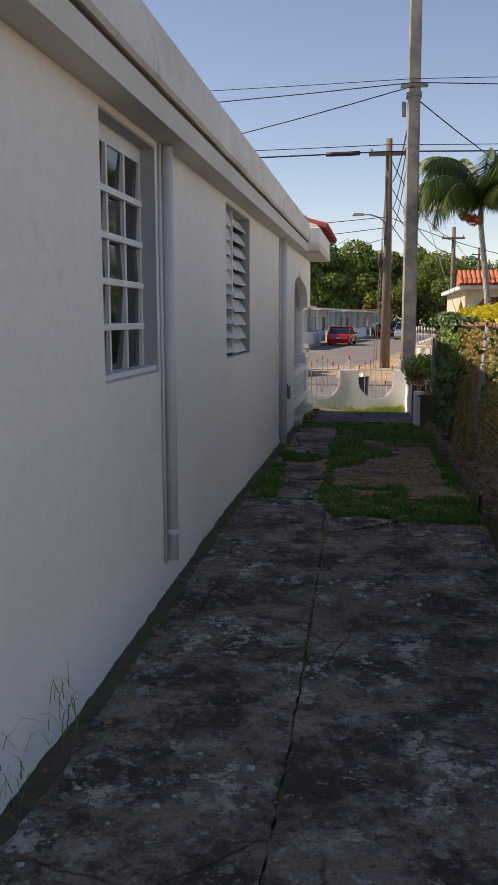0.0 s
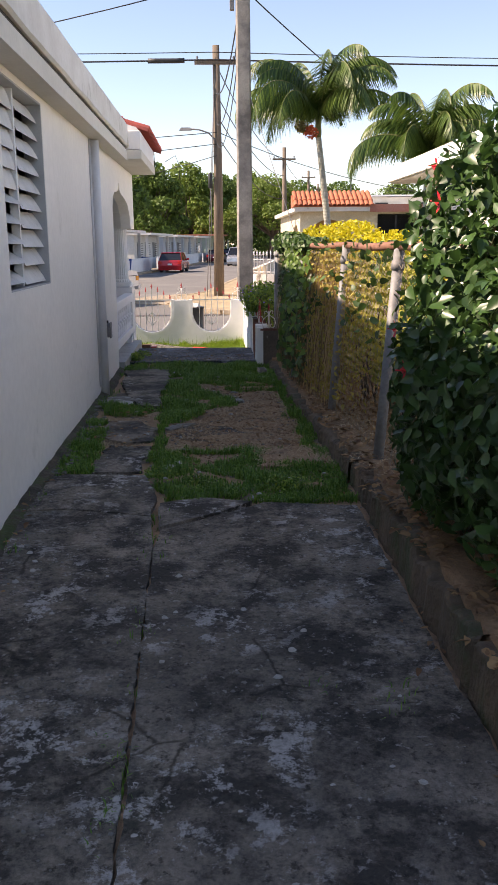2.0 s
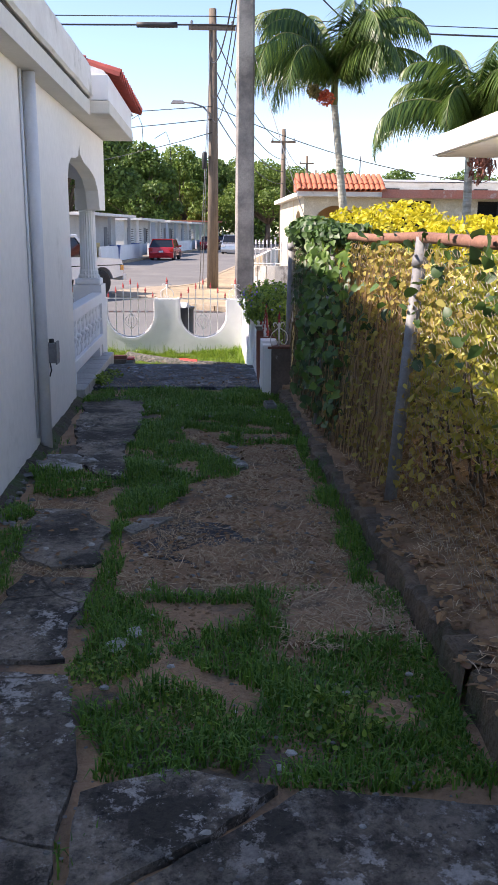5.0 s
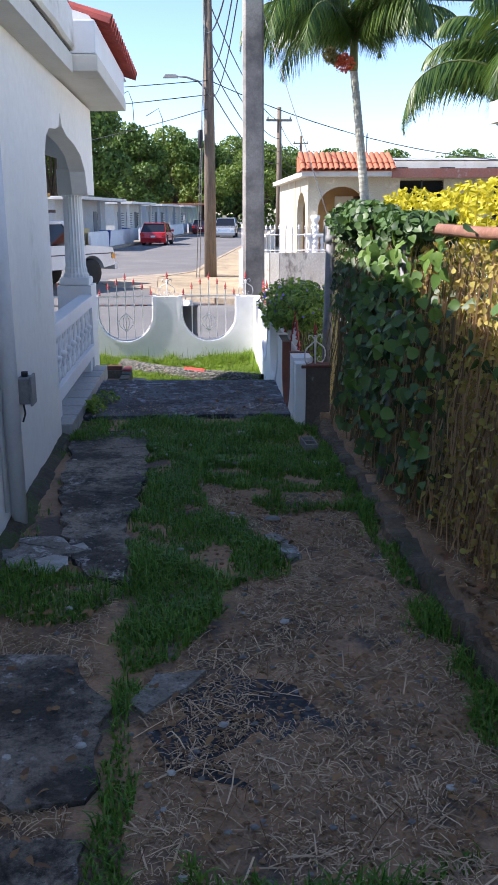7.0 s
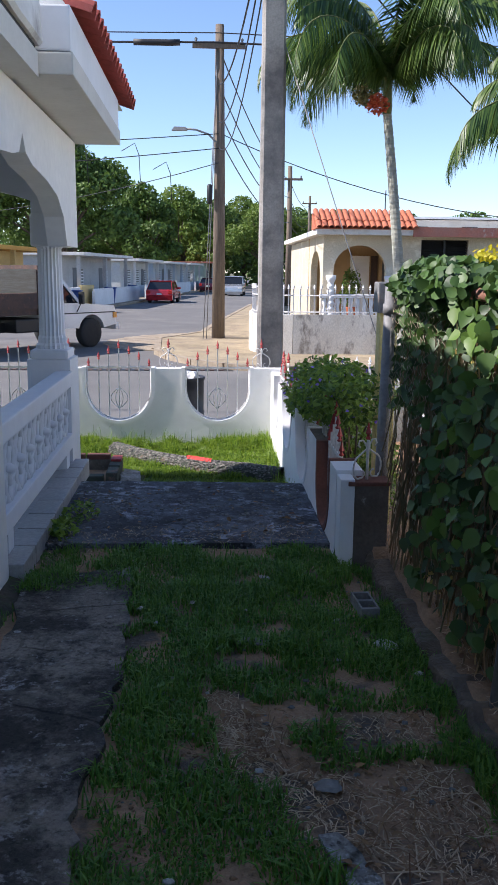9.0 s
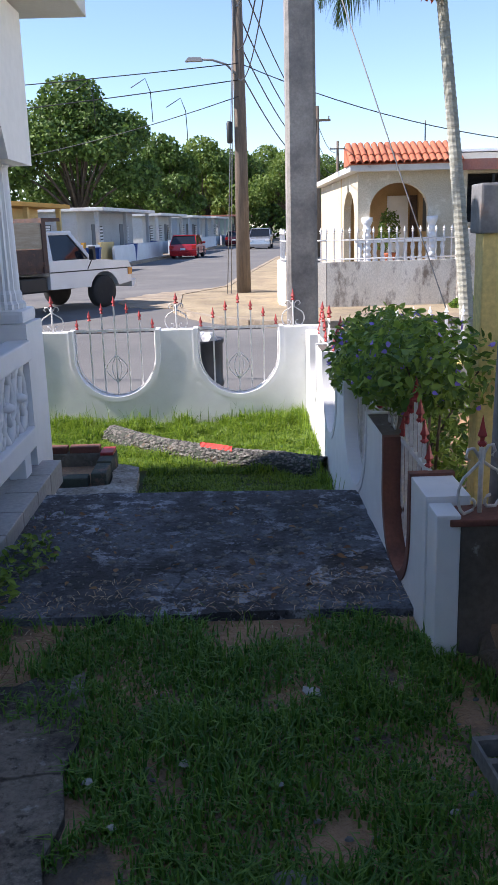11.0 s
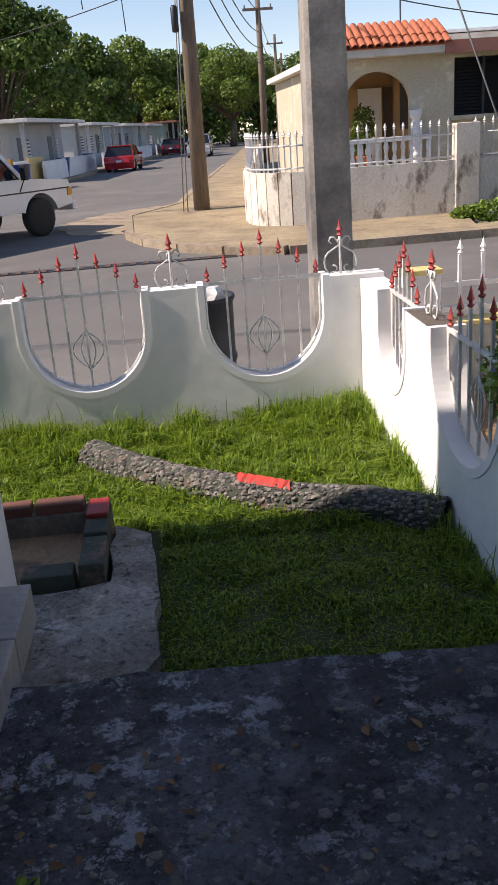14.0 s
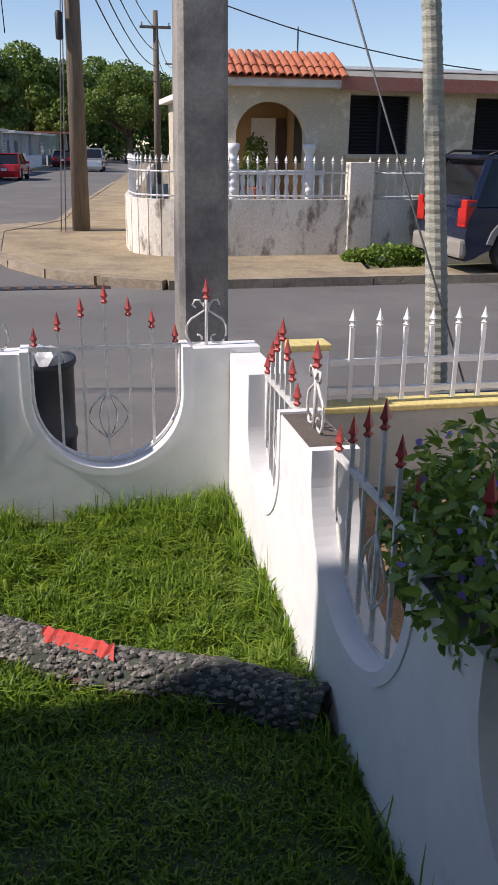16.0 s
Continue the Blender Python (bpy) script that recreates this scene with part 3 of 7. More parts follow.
# ---- own house ----
WX, WT = -1.28, 0.15          # outer face of the long wall, its thickness
def wall_with_holes(bm, x_out, x_in, y0, y1, z0, z1, holes):
    """A wall along y with rectangular holes (y0, y1, z0, z1), built as blocks round them."""
    ys = sorted({y0, y1, *[h[0] for h in holes], *[h[1] for h in holes]})
    for a, b in zip(ys, ys[1:]):
        mid = (a + b) / 2
        cuts = sorted((h[2], h[3]) for h in holes if h[0] < mid < h[1])
        z = z0
        for c0, c1 in cuts:
            box(bm, x_in, x_out, a, b, z, c0)
            z = c1
        if z < z1:
            box(bm, x_in, x_out, a, b, z, z1)
    bmesh.ops.remove_doubles(bm, verts=bm.verts, dist=0.0005)
    return bm


W1 = (3.86, 4.88, 1.36, 2.665)
W2 = (7.2, 8.56, 1.33, 2.655)
house = setting(thing("house_wall", "white plastered long wall of a low house", "wall"))
part("wall_plaster", wall_with_holes(bmesh.new(), WX, WX - WT, -3.2, 13.1, -0.3, 2.7, [W1, W2]), M["plaster"], house)

# parts of the wall beside and above the porch arch
ARCH0, ARCH1 = 13.1, 15.72
bm = bmesh.new()
top_line = [(ARCH0, 2.1), (13.16, 2.22), (13.26, 2.29), (13.44, 2.31), (13.55, 2.34), (13.62, 2.46), (13.67, 2.36), (13.8, 2.31), (14.1, 2.27), (14.36, 2.2), (14.52, 2.07), (14.6, 1.86), (14.95, 1.86), (14.95, 2.7), (ARCH0, 2.7)]
top_line = [(ARCH0 + (y - ARCH0) * 1.6, z) for y, z in top_line]
extruded(bm, top_line, WX - WT, WX, "x")
part("arch_spandrel", bm, M["plaster"], house)
bm = bmesh.new()
prev = None
for k in range(427):
    y = -3.2 + 0.04 * k
    n1, n2 = noise.noise(Vector((y * 1.9, 0, 0))), noise.noise(Vector((y * 5.3, 4, 0)))
    n3 = noise.noise(Vector((y * 14.0, 8, 0)))
    wide = max(0.03, 0.08 - 0.003 * y + 0.04 * n1 + 0.03 * n2 + 0.02 * n3)
    z0 = yard_drop(y)
    row = [bm.verts.new(c) for c in ((WX - 0.01, y, z0 + max(0.006, 0.022 + 0.02 * n1 + 0.02 * n2 + 0.015 * n3)), (WX + wide * 0.4, y, z0 + 0.018 + 0.01 * n2 + 0.008 * n3), (WX + wide, y, z0 + 0.01), (WX + wide + 0.05, y, z0 - 0.03))]
    if prev:
        for q in range(3):
            bm.faces.new((prev[q], prev[q + 1], row[q + 1], row[q]))
    prev = row
part("earth_fillet", bm, M["dirt_splash"], house, "dark earth and crumbs banked at the wall foot")

bm = bmesh.new()
box(bm, -9.0, WX - WT, -3.35, -3.2, -0.1, 2.7)
setting(link("wall_rear", bm, M["plaster"]), "white plastered end wall of the house", "wall")
bm = bmesh.new()
box(bm, -9.0, WX - WT, 12.95, 13.1, -0.1, 2.7)
setting(link("wall_porch", bm, M["plaster"]), "white plastered wall behind the porch", "wall")
setting(link("wall_far_side", abox(-9.15, -9.0, -3.35, 16.1, -0.1, 2.7), M["plaster"]), "white plastered far wall of the house", "wall")
setting(link("room_floor", abox(-9.0, WX - WT, -3.2, 12.95, -0.1, 0.08), M["concrete"]), "plain floor inside the house", "floor")
setting(link("porch_floor", abox(-9.0, WX - 0.1, 13.1, 16.0, -0.5, 0.09, 0.008), M["porch_tile"]), "grey tiled porch floor", "floor")

# porch edge tiles under the balustrade
edge = setting(thing("porch_edge", "row of pale floor tiles along the porch edge", "edging"))
for k in range(8):
    part("tile", abox(WX - 0.1, WX + 0.08, 13.12 + k * 0.34, 13.45 + k * 0.34, -0.05, 0.095, 0.006), M["porch_tile"], edge)

roof = setting(thing("roof_slab", "flat white concrete roof slab with deep eaves", "roof"))
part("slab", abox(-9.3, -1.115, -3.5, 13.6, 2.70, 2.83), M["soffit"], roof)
bm = bmesh.new()
n = 60
prev = None
for k in range(n + 1):
    y = -3.5 + 17.1 * k / n
    w = 0.012 * noise.noise(Vector((y * 1.7, 0, 0)))
    ring = [bm.verts.new(c) for c in ((-1.3, y, 2.86), (-1.105 + w * 0.5, y, 2.86 + w), (-1.085 + w * 0.5, y, 2.88 + w), (-1.10, y, 3.14), (-1.12, y, 3.18 + w * 0.6), (-1.3, y, 3.2))]
    if prev:
        for q in range(5):
            bm.faces.new((prev[q], prev[q + 1], ring[q + 1], ring[q]))
    prev = ring
part("fascia", bm, M["fascia"], roof, "weathered white fascia band")
part("drip_crack", abox(-1.3, -1.125, -3.5, 13.58, 2.828, 2.862), M["crack"], roof, "dark open drip joint")
part("roof_deck", abox(-9.3, -1.28, -3.5, 13.6, 2.863, 3.1), M["fascia"], roof)

porch_roof = setting(thing("porch_roof", "white porch roof with a red clay tile edge", "roof"))
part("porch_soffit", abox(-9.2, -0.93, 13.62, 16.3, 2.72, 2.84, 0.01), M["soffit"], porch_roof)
part("porch_fascia", abox(-9.2, -0.94, 13.62, 16.28, 2.842, 3.08, 0.012), M["trim_white"], porch_roof)
bm = bmesh.new()
extruded(bm, [(-0.95, 3.08), (-1.0, 3.14), (-3.6, 3.95), (-6.2, 3.95), (-6.2, 3.08)], 13.78, 16.8, "y")
part("tile_bed", bm, M["fascia"], porch_roof)


def barrel_tile(mat):
    """A half-round clay tile 0.42 long, along -x, rising with the roof."""
    bm = bmesh.new()
    rows = []
    for k, (along, lift) in enumerate(((0.0, 0.0), (0.42, 0.0))):
        for r in (0.085 - 0.012 * k, 0.07 - 0.012 * k):
            rows.append([bm.verts.new((-along, r * math.cos(radians(a)), r * math.sin(radians(a)) + lift)) for a in range(0, 181, 30)])
    o0, i0, o1, i1 = rows
    for q in range(6):
        bm.faces.new((o0[q], o0[q + 1], o1[q + 1], o1[q]))
        bm.faces.new((i1[q], i1[q + 1], i0[q + 1], i0[q]))
        bm.faces.new((i0[q], i0[q + 1], o0[q + 1], o0[q]))
    me = bpy.data.meshes.new("roof_tile")
    bm.to_mesh(me)
    bm.free()
    me.materials.append(M[mat])
    return me


TILE, TILE_RED = barrel_tile("terracotta"), barrel_tile("tile_red")


def tile_rows(parent, origin, along, up_slope, columns, rows_n, pitch=0.165, length=0.37, mesh=None):
    """Rows of barrel tiles: columns side by side, each climbing the roof."""
    r = random.Random(columns)
    along, up_slope = Vector(along).normalized(), Vector(up_slope).normalized()
    nrm = (-up_slope).cross(along)
    if nrm.z < 0:
        nrm = -nrm
    basis = Matrix(((-up_slope).to_tuple(), nrm.cross(-up_slope).to_tuple(), nrm.to_tuple())).transposed().to_4x4()
    for c in range(columns):
        for k in range(rows_n):
            ob = new("roof_tile", mesh or TILE)
            ob.parent = parent
            ob.matrix_basis = Matrix.Translation(Vector(origin) + along * (c * pitch + r.uniform(-0.008, 0.008)) + up_slope * (k * length) + nrm * (0.012 * (k % 2))) @ basis


tile_rows(porch_roof, (-0.85, 13.9, 3.09), (0, 1, 0), (-1, 0, 0.31), 18, 6, mesh=TILE_RED)

# porch pier, column and pedestal
pier = tagged(thing("porch_column", "white fluted porch column on a square pedestal", "column"), kind="structure")
part("pedestal", extruded(bmesh.new(), [(WX - 0.34, 15.72), (WX + 0.01, 15.72), (WX + 0.02, 16.1), (WX - 0.34, 16.1)], -0.5, 0.95, "z"), M["trim_white"], pier)
part("pedestal_cap", abox(WX - 0.32, WX - 0.005, 15.74, 16.08, 0.95, 1.03, 0.025), M["trim_white"], pier)
part("column_shaft", lathe(bmesh.new(), [(0.135, 1.03), (0.135, 1.06), (0.118, 1.08), (0.118, 1.12), (0.108, 1.14), (0.098, 1.84), (0.112, 1.86)], (WX - 0.16, 15.91, 0), 40, 0.09), M["trim_white"], pier)
bm = bmesh.new()
box(bm, WX - 0.29, WX - 0.03, 15.78, 16.05, 1.86, 2.12, 0.015)
box(bm, WX - 0.28, WX - 0.035, 15.8, 16.04, 2.12, 2.7)
part("capital_block", bm, M["trim_white"], pier)
second = copy_thing(pier, pose(-2.6, 0, 0))
third = copy_thing(pier, pose(-5.2, 0, 0))
bm = bmesh.new()
for k in range(3):
    x1, x0 = WX - 0.2 - 2.6 * k, WX - 2.62 - 2.6 * k
    c = (x0 + x1) / 2
    extruded(bm, [(x0, 2.7), (x0, 2.1)] + [(c + (x0 - c) * math.cos(radians(a)), 2.1 + 0.26 * math.sin(radians(a))) for a in range(10, 180, 10)] + [(x1, 2.1), (x1, 2.7)], 15.86, 16.0, "y")
setting(link("porch_front_arches", bm, M["trim_white"]), "white shallow arches across the porch front", "arch")

# balustrade between wall and pedestal
def balustrade(name, length):
    """A cast balustrade along +y: rails and rows of leaf-shaped openings."""
    own = tagged(thing(name, "white cast-concrete balustrade with leaf-shaped openings", "balustrade"), kind="structure")
    part("top_rail", box(bmesh.new(), -0.07, 0.07, 0, length, 0.74, 0.86, 0.012), M["trim_white"], own)
    part("bottom_rail", box(bmesh.new(), -0.06, 0.06, 0, length, 0.22, 0.34, 0.01), M["trim_white"], own)
    bay = length / 9
    for k in range(9):
        c = bay * (k + 0.5)
        bm = bmesh.new()
        for s in (-1, 1):
            pts = []
            for j in range(9):
                u = j / 8
                pts.append((0, c + s * bay * 0.47 * math.sin(math.pi * u) ** 0.8, 0.33 + 0.42 * u))
            tube(bm, pts, 0.028, 6)
            pts = [(0, c + s * bay * 0.5, 0.33 + 0.42 * u) for u in (0, 0.5, 1)]
            pts = [(0, c + s * bay * (0.05 + 0.45 * abs(2 * u - 1) ** 1.2), 0.33 + 0.42 * u) for u in (0, 0.15, 0.3, 0.5, 0.7, 0.85, 1)]
            tube(bm, pts, 0.02, 6)
        lathe(bm, [(0.012, -0.03), (0.045, -0.012), (0.045, 0.012), (0.012, 0.03)], (0.012, c, 0.54), 8)
        part("openwork_panel", bm, M["trim_white"], own)
    for y in (0.2, length - 0.3):
        part("support_block", abox(-0.05, 0.05, y, y + 0.14, 0.09, 0.22, 0.006), M["trim_white"], own)
    return own


bal = balustrade("porch_balustrade", ARCH1 - ARCH0)
bal.matrix_basis = pose(WX - 0.09, ARCH0, 0.0)
pier.matrix_basis = pose(-0.05, 0, 0)

# windows
def casement(y0, y1, z0, z1):
    own = setting(thing("window_1", "white metal casement window with fifteen dark panes", "window"))
    xg = WX - 0.1
    part("reveal", wall_with_holes(bmesh.new(), WX - 0.004, xg - 0.04, y0, y1, z0, z1, [(y0 + 0.012, y1 - 0.012, z0 + 0.012, z1 - 0.012)]), M["frame_grey"], own, "grey window reveal")
    # added dark sheet, painted as the unlit room behind the panes
    part("gloom_sheet", abox(WX - 1.6, WX - 1.55, y0 - 0.6, y1 + 0.6, 0.3, 2.69), M["room_gloom"], own)
    iy0, iy1, iz0, iz1 = y0 + 0.012, y1 - 0.012, z0 + 0.012, z1 - 0.012
    head = 0.09
    part("window_sill", abox(xg - 0.03, WX - 0.01, iy0, iy1, iz0, iz0 + 0.03, 0.004), M["metal_white"], own)
    bm = bmesh.new()
    box(bm, xg - 0.03, xg + 0.012, iy0, iy1, iz1 - head, iz1)
    box(bm, xg - 0.03, xg + 0.012, iy0, iy0 + 0.035, iz0 + 0.03, iz1 - head)
    box(bm, xg - 0.03, xg + 0.012, iy1 - 0.035, iy1, iz0 + 0.03, iz1 - head)
    part("window_frame", bm, M["metal_white"], own)
    gy = [iy0 + 0.035 + (iy1 - iy0 - 0.07) * k / 3 for k in range(4)]
    gz = [iz0 + 0.03 + (iz1 - head - iz0 - 0.03) * k / 5 for k in range(6)]
    for k in range(1, 5):
        part("glazing_bar", abox(xg - 0.02, xg + 0.03, gy[0], gy[3], gz[k] - 0.018, gz[k] + 0.018, 0.004), M["metal_white"], own)
    for k in range(1, 3):
        part("glazing_bar", abox(xg - 0.018, xg + 0.018, gy[k] - 0.013, gy[k] + 0.013, gz[0], gz[5]), M["metal_white"], own)
    r = random.Random(4)
    for j in range(5):
        for k in range(3):
            t = r.uniform(-0.012, 0.012)
            bm = bmesh.new()
            hexa(bm, [(xg - 0.006 + d, gy[k + e] , gz[j + f]) for d, e, f in ((t, 0, 0), (t, 1, 0), (t - 0.004, 1, 0), (t - 0.004, 0, 0), (-t, 0, 1), (-t, 1, 1), (-t - 0.004, 1, 1), (-t - 0.004, 0, 1))])
            part("pane", bm, M["glass"], own)


def louvre(y0, y1, z0, z1):
    own = setting(thing("window_2", "white metal louvre window, lower slats half open", "window"))
    part("reveal", wall_with_holes(bmesh.new(), WX - 0.004, WX - 0.14, y0, y1, z0, z1, [(y0 + 0.012, y1 - 0.012, z0 + 0.012, z1 - 0.012)]), M["frame_grey"], own, "grey window reveal")
    # added dark sheet, painted as the unlit room behind the slats
    part("gloom_sheet", abox(WX - 1.6, WX - 1.55, y0 - 0.6, y1 + 0.6, 0.3, 2.69), M["room_gloom"], own)
    mid = y0 + 0.62
    part("mullion", abox(WX - 0.11, WX - 0.05, mid - 0.02, mid + 0.02, z0 + 0.012, z1 - 0.012, 0.003), M["metal_white"], own)
    n = 10
    for side, (a, b) in enumerate(((y0 + 0.014, mid - 0.022), (mid + 0.022, y1 - 0.014))):
        for k in range(n):
            z = z0 + 0.02 + (z1 - z0 - 0.04) * (k + 0.5) / n
            shut = 74 if (side == 0 and k >= 5) else (34 if side == 0 else 58)
            h = (z1 - z0 - 0.04) / n * 0.56
            c, s = math.cos(radians(shut)), math.sin(radians(shut))
            bm = bmesh.new()
            rows = []
            for u in (-1, -0.4, 0.4, 1):
                bulge = 0.006 * (1 - u * u)
                rows.append([(WX - 0.075 - u * h * c + bulge * s + d, z + u * h * s + bulge * c) for d in (0, -0.004)])
            for p, q in zip(rows, rows[1:]):
                hexa(bm, [(p[1][0], a, p[1][1]), (p[0][0], a, p[0][1]), (p[0][0], b, p[0][1]), (p[1][0], b, p[1][1]), (q[1][0], a, q[1][1]), (q[0][0], a, q[0][1]), (q[0][0], b, q[0][1]), (q[1][0], b, q[1][1])])
            bmesh.ops.recalc_face_normals(bm, faces=bm.faces)
            part("slat", bm, M["slat"], own)


casement(*W1)
louvre(*W2)


# pipes and meter on the wall
def downpipe(y, z0, z1, r=0.035, collar=True):
    own = tagged(thing("downpipe", "white painted drain pipe fixed upright on the wall", "pipe"))
    part("pipe", tube(bmesh.new(), [(WX + r + 0.004, y, z0), (WX + r + 0.004, y, z1)], r, 12), M["pipe"], own)
    if collar:
        part("collar", tube(bmesh.new(), [(WX + r + 0.004, y, z0 + 0.16), (WX + r + 0.004, y, z0 + 0.2)], r + 0.007, 12), M["pipe"], own)
    return own


downpipe(5.02, 0.16, 2.69, 0.034)
tagged(link("conduit", tube(bmesh.new(), [(WX + 0.012, 4.93, 0.16), (WX + 0.012, 4.93, 2.69)], 0.011, 8), M["pipe"]), "thin painted conduit beside the drain pipe", "pipe")
downpipe(11.2, -0.02, 2.69, 0.045, False)
tagged(link("conduit", tube(bmesh.new(), [(WX + 0.012, 11.07, 0.1), (WX + 0.012, 11.07, 2.69)], 0.011, 8), M["pipe"]), "thin painted conduit beside the drain pipe", "pipe")
box_own = tagged(thing("outlet_box", "weathered grey metal outlet box on the wall", "electrical box"))
part("body", abox(WX, WX + 0.07, 11.62, 11.74, 0.58, 0.74, 0.01), M["galv"], box_own)
part("cover", abox(WX + 0.07, WX + 0.085, 11.61, 11.75, 0.57, 0.75, 0.006), M["galv"], box_own)
part("knockout", lathe(bmesh.new(), [(0.02, 0), (0.02, 0.03)], (WX + 0.035, 11.68, 0.74), 10), M["black"], box_own)
part("wire", tube(bmesh.new(), [(WX + 0.02, 11.66, 0.58), (WX + 0.03, 11.65, 0.52), (WX + 0.015, 11.64, 0.47)], 0.006, 6), M["black"], box_own)


# ---- scattered leaves ----
def leaf_mesh(name, pts, sizes, mat, seed=1, width=0.5, normals=None, spread=1.0, fold=0.1, hang=0.0, plain=False):
    """One mesh of many leaves: a folded pointed leaf of four triangles at each point. normals: the way each leaf faces, loosely."""
    r = np.random.RandomState(seed)
    pts = np.asarray(pts, float)
    n = len(pts)
    sizes = np.broadcast_to(np.asarray(sizes, float), (n,))
    nz = r.normal(size=(n, 3)) * spread
    if normals is not None:
        nz = nz + np.asarray(normals)
    nz /= np.linalg.norm(nz, axis=1)[:, None] + 1e-9
    d = r.normal(size=(n, 3))
    d[:, 2] -= hang
    d -= (d * nz).sum(1)[:, None] * nz
    d /= np.linalg.norm(d, axis=1)[:, None] + 1e-9
    w = np.cross(nz, d)
    s = sizes[:, None]
    tip, base = pts + d * s * 0.55, pts - d * s * 0.45
    up = nz * s * fold
    if plain:
        left, right = pts - d * s * 0.08 - w * s * width * 0.5 + up, pts - d * s * 0.08 + w * s * width * 0.5 + up
        v = np.stack([base, right, tip, left], 1).reshape(-1, 3)
        f = [(4 * k, 4 * k + 1, 4 * k + 2) for k in range(n)] + [(4 * k, 4 * k + 2, 4 * k + 3) for k in range(n)]
    else:
        curl = nz * s * (r.rand(n)[:, None] - 0.7) * 0.35
        tip = tip + curl
        ws = w * s * width
        def rim(along, out, lift):
            return pts + d * s * along + ws * out + up * lift
        v = np.stack([base, rim(-0.4, 0.3, 0.6), rim(-0.18, 0.5, 1.0), rim(0.12, 0.4, 0.9) + curl * 0.25, tip, rim(0.12, -0.4, 0.9) + curl * 0.25, rim(-0.18, -0.5, 1.0), rim(-0.4, -0.3, 0.6), rim(-0.05, 0.0, 0.0)], 1).reshape(-1, 3)
        f = []
        for k in range(n):
            q = 9 * k
            f += [(q + 8, q, q + 1, q + 2), (q + 8, q + 2, q + 3, q + 4), (q + 8, q + 4, q + 5, q + 6), (q + 8, q + 6, q + 7, q)]
    me = bpy.data.meshes.new(name)
    me.from_pydata(v.tolist(), [], f)
    if not plain:
        me.polygons.foreach_set("use_smooth", [True] * len(me.polygons))
    me.materials.append(mat)
    return me


def foliage(name, pts, sizes, mat, parent=None, **kw):
    ob = new(name, leaf_mesh(name, pts, sizes, mat, **kw))
    if parent is not None:
        ob.parent = parent
    return ob


def blob_points(n, blobs, seed, shell=0.45):
    """Points in a set of uneven balls (x, y, z, rx, ry, rz), most of them near the skin."""
    r = np.random.RandomState(seed)
    w = np.array([b[3] * b[4] + b[4] * b[5] + b[3] * b[5] for b in blobs])
    which = r.choice(len(blobs), n, p=w / w.sum())
    d = r.normal(size=(n, 3))
    d /= np.linalg.norm(d, axis=1)[:, None]
    rad = shell + (1 - shell) * r.rand(n) ** 0.6
    b = np.array(blobs)[which]
    return b[:, :3] + d * rad[:, None] * b[:, 3:], d


def grass_mesh(name, pts, heights, mat, seed=1, width=0.006, lean=0.5):
    """Blades of grass: each bends over in two pieces."""
    r = np.random.RandomState(seed)
    pts = np.asarray(pts, float)
    n = len(pts)
    a = r.rand(n) * 2 * np.pi
    d = np.stack([np.cos(a), np.sin(a), np.zeros(n)], 1)
    w = np.stack([-np.sin(a), np.cos(a), np.zeros(n)], 1) * width
    h = np.asarray(heights, float)[:, None]
    bend = (r.rand(n) * lean)[:, None]
    z = np.array([0, 0, 1.0])
    mid = pts + z * h * 0.6 + d * h * bend * 0.35
    tip = pts + z * h * (1 - 0.35 * bend) + d * h * bend
    v = np.stack([pts - w, pts + w, mid + w * 0.8, mid - w * 0.8, tip], 1).reshape(-1, 3)
    f = []
    for k in range(n):
        q = 5 * k
        f += [(q, q + 1, q + 2, q + 3), (q + 3, q + 2, q + 4)]
    me = bpy.data.meshes.new(name)
    me.from_pydata(v.tolist(), [], f)
    me.materials.append(mat)
    return new(name, me)


# ---- front and side garden walls ----
FY, FTOP, FBASE = 18.7, 0.55, -0.5


def scoop_wall(name, u0, u1, scoops, top, axis, a, b, label):
    """A masonry wall whose top dips in round scoops (start, end, bottom)."""
    line = [(u0, FBASE), (u0, top)]
    for s0, s1, bottom in scoops:
        r = (s1 - s0) / 2
        c = (s0 + s1) / 2
        spring = max(bottom + r, bottom + 0.25)
        line.append((s0, top))
        for k in range(0, 41):
            t = math.pi + math.pi * k / 40
            line.append((c + r * math.cos(t), spring + (spring - bottom) * math.sin(t)))
        line.append((s1, top))
    line += [(u1, top), (u1, FBASE)]
    own = setting(thing(name, label, "wall"))
    part("masonry", extruded(bmesh.new(), line, a, b, axis), M["plaster_white"], own)
    for s0, s1, bottom in scoops:
        r, c = (s1 - s0) / 2, (s0 + s1) / 2
        spring = max(bottom + r, bottom + 0.25)
        bm = bmesh.new()
        inner, outer = [], []
        for k in range(0, 41):
            t = math.pi + math.pi * k / 40
            inner.append((c + (r - 0.02) * math.cos(t), spring + (spring - bottom - 0.02) * math.sin(t)))
            outer.append((c + (r + 0.022) * math.cos(t), spring + (spring - bottom + 0.022) * math.sin(t)))
        extruded(bm, [(s0 - 0.022, top + 0.012)] + outer + [(s1 + 0.022, top + 0.012), (s1 - 0.02, top + 0.012)] + inner[::-1] + [(s0 + 0.02, top + 0.012)], a - 0.012 if axis == "y" else a - 0.006, b + 0.01, axis)
        part("scoop_lip", bm, M["brick_red"] if s0 == 13.83 else M["trim_white"], own)
    return own


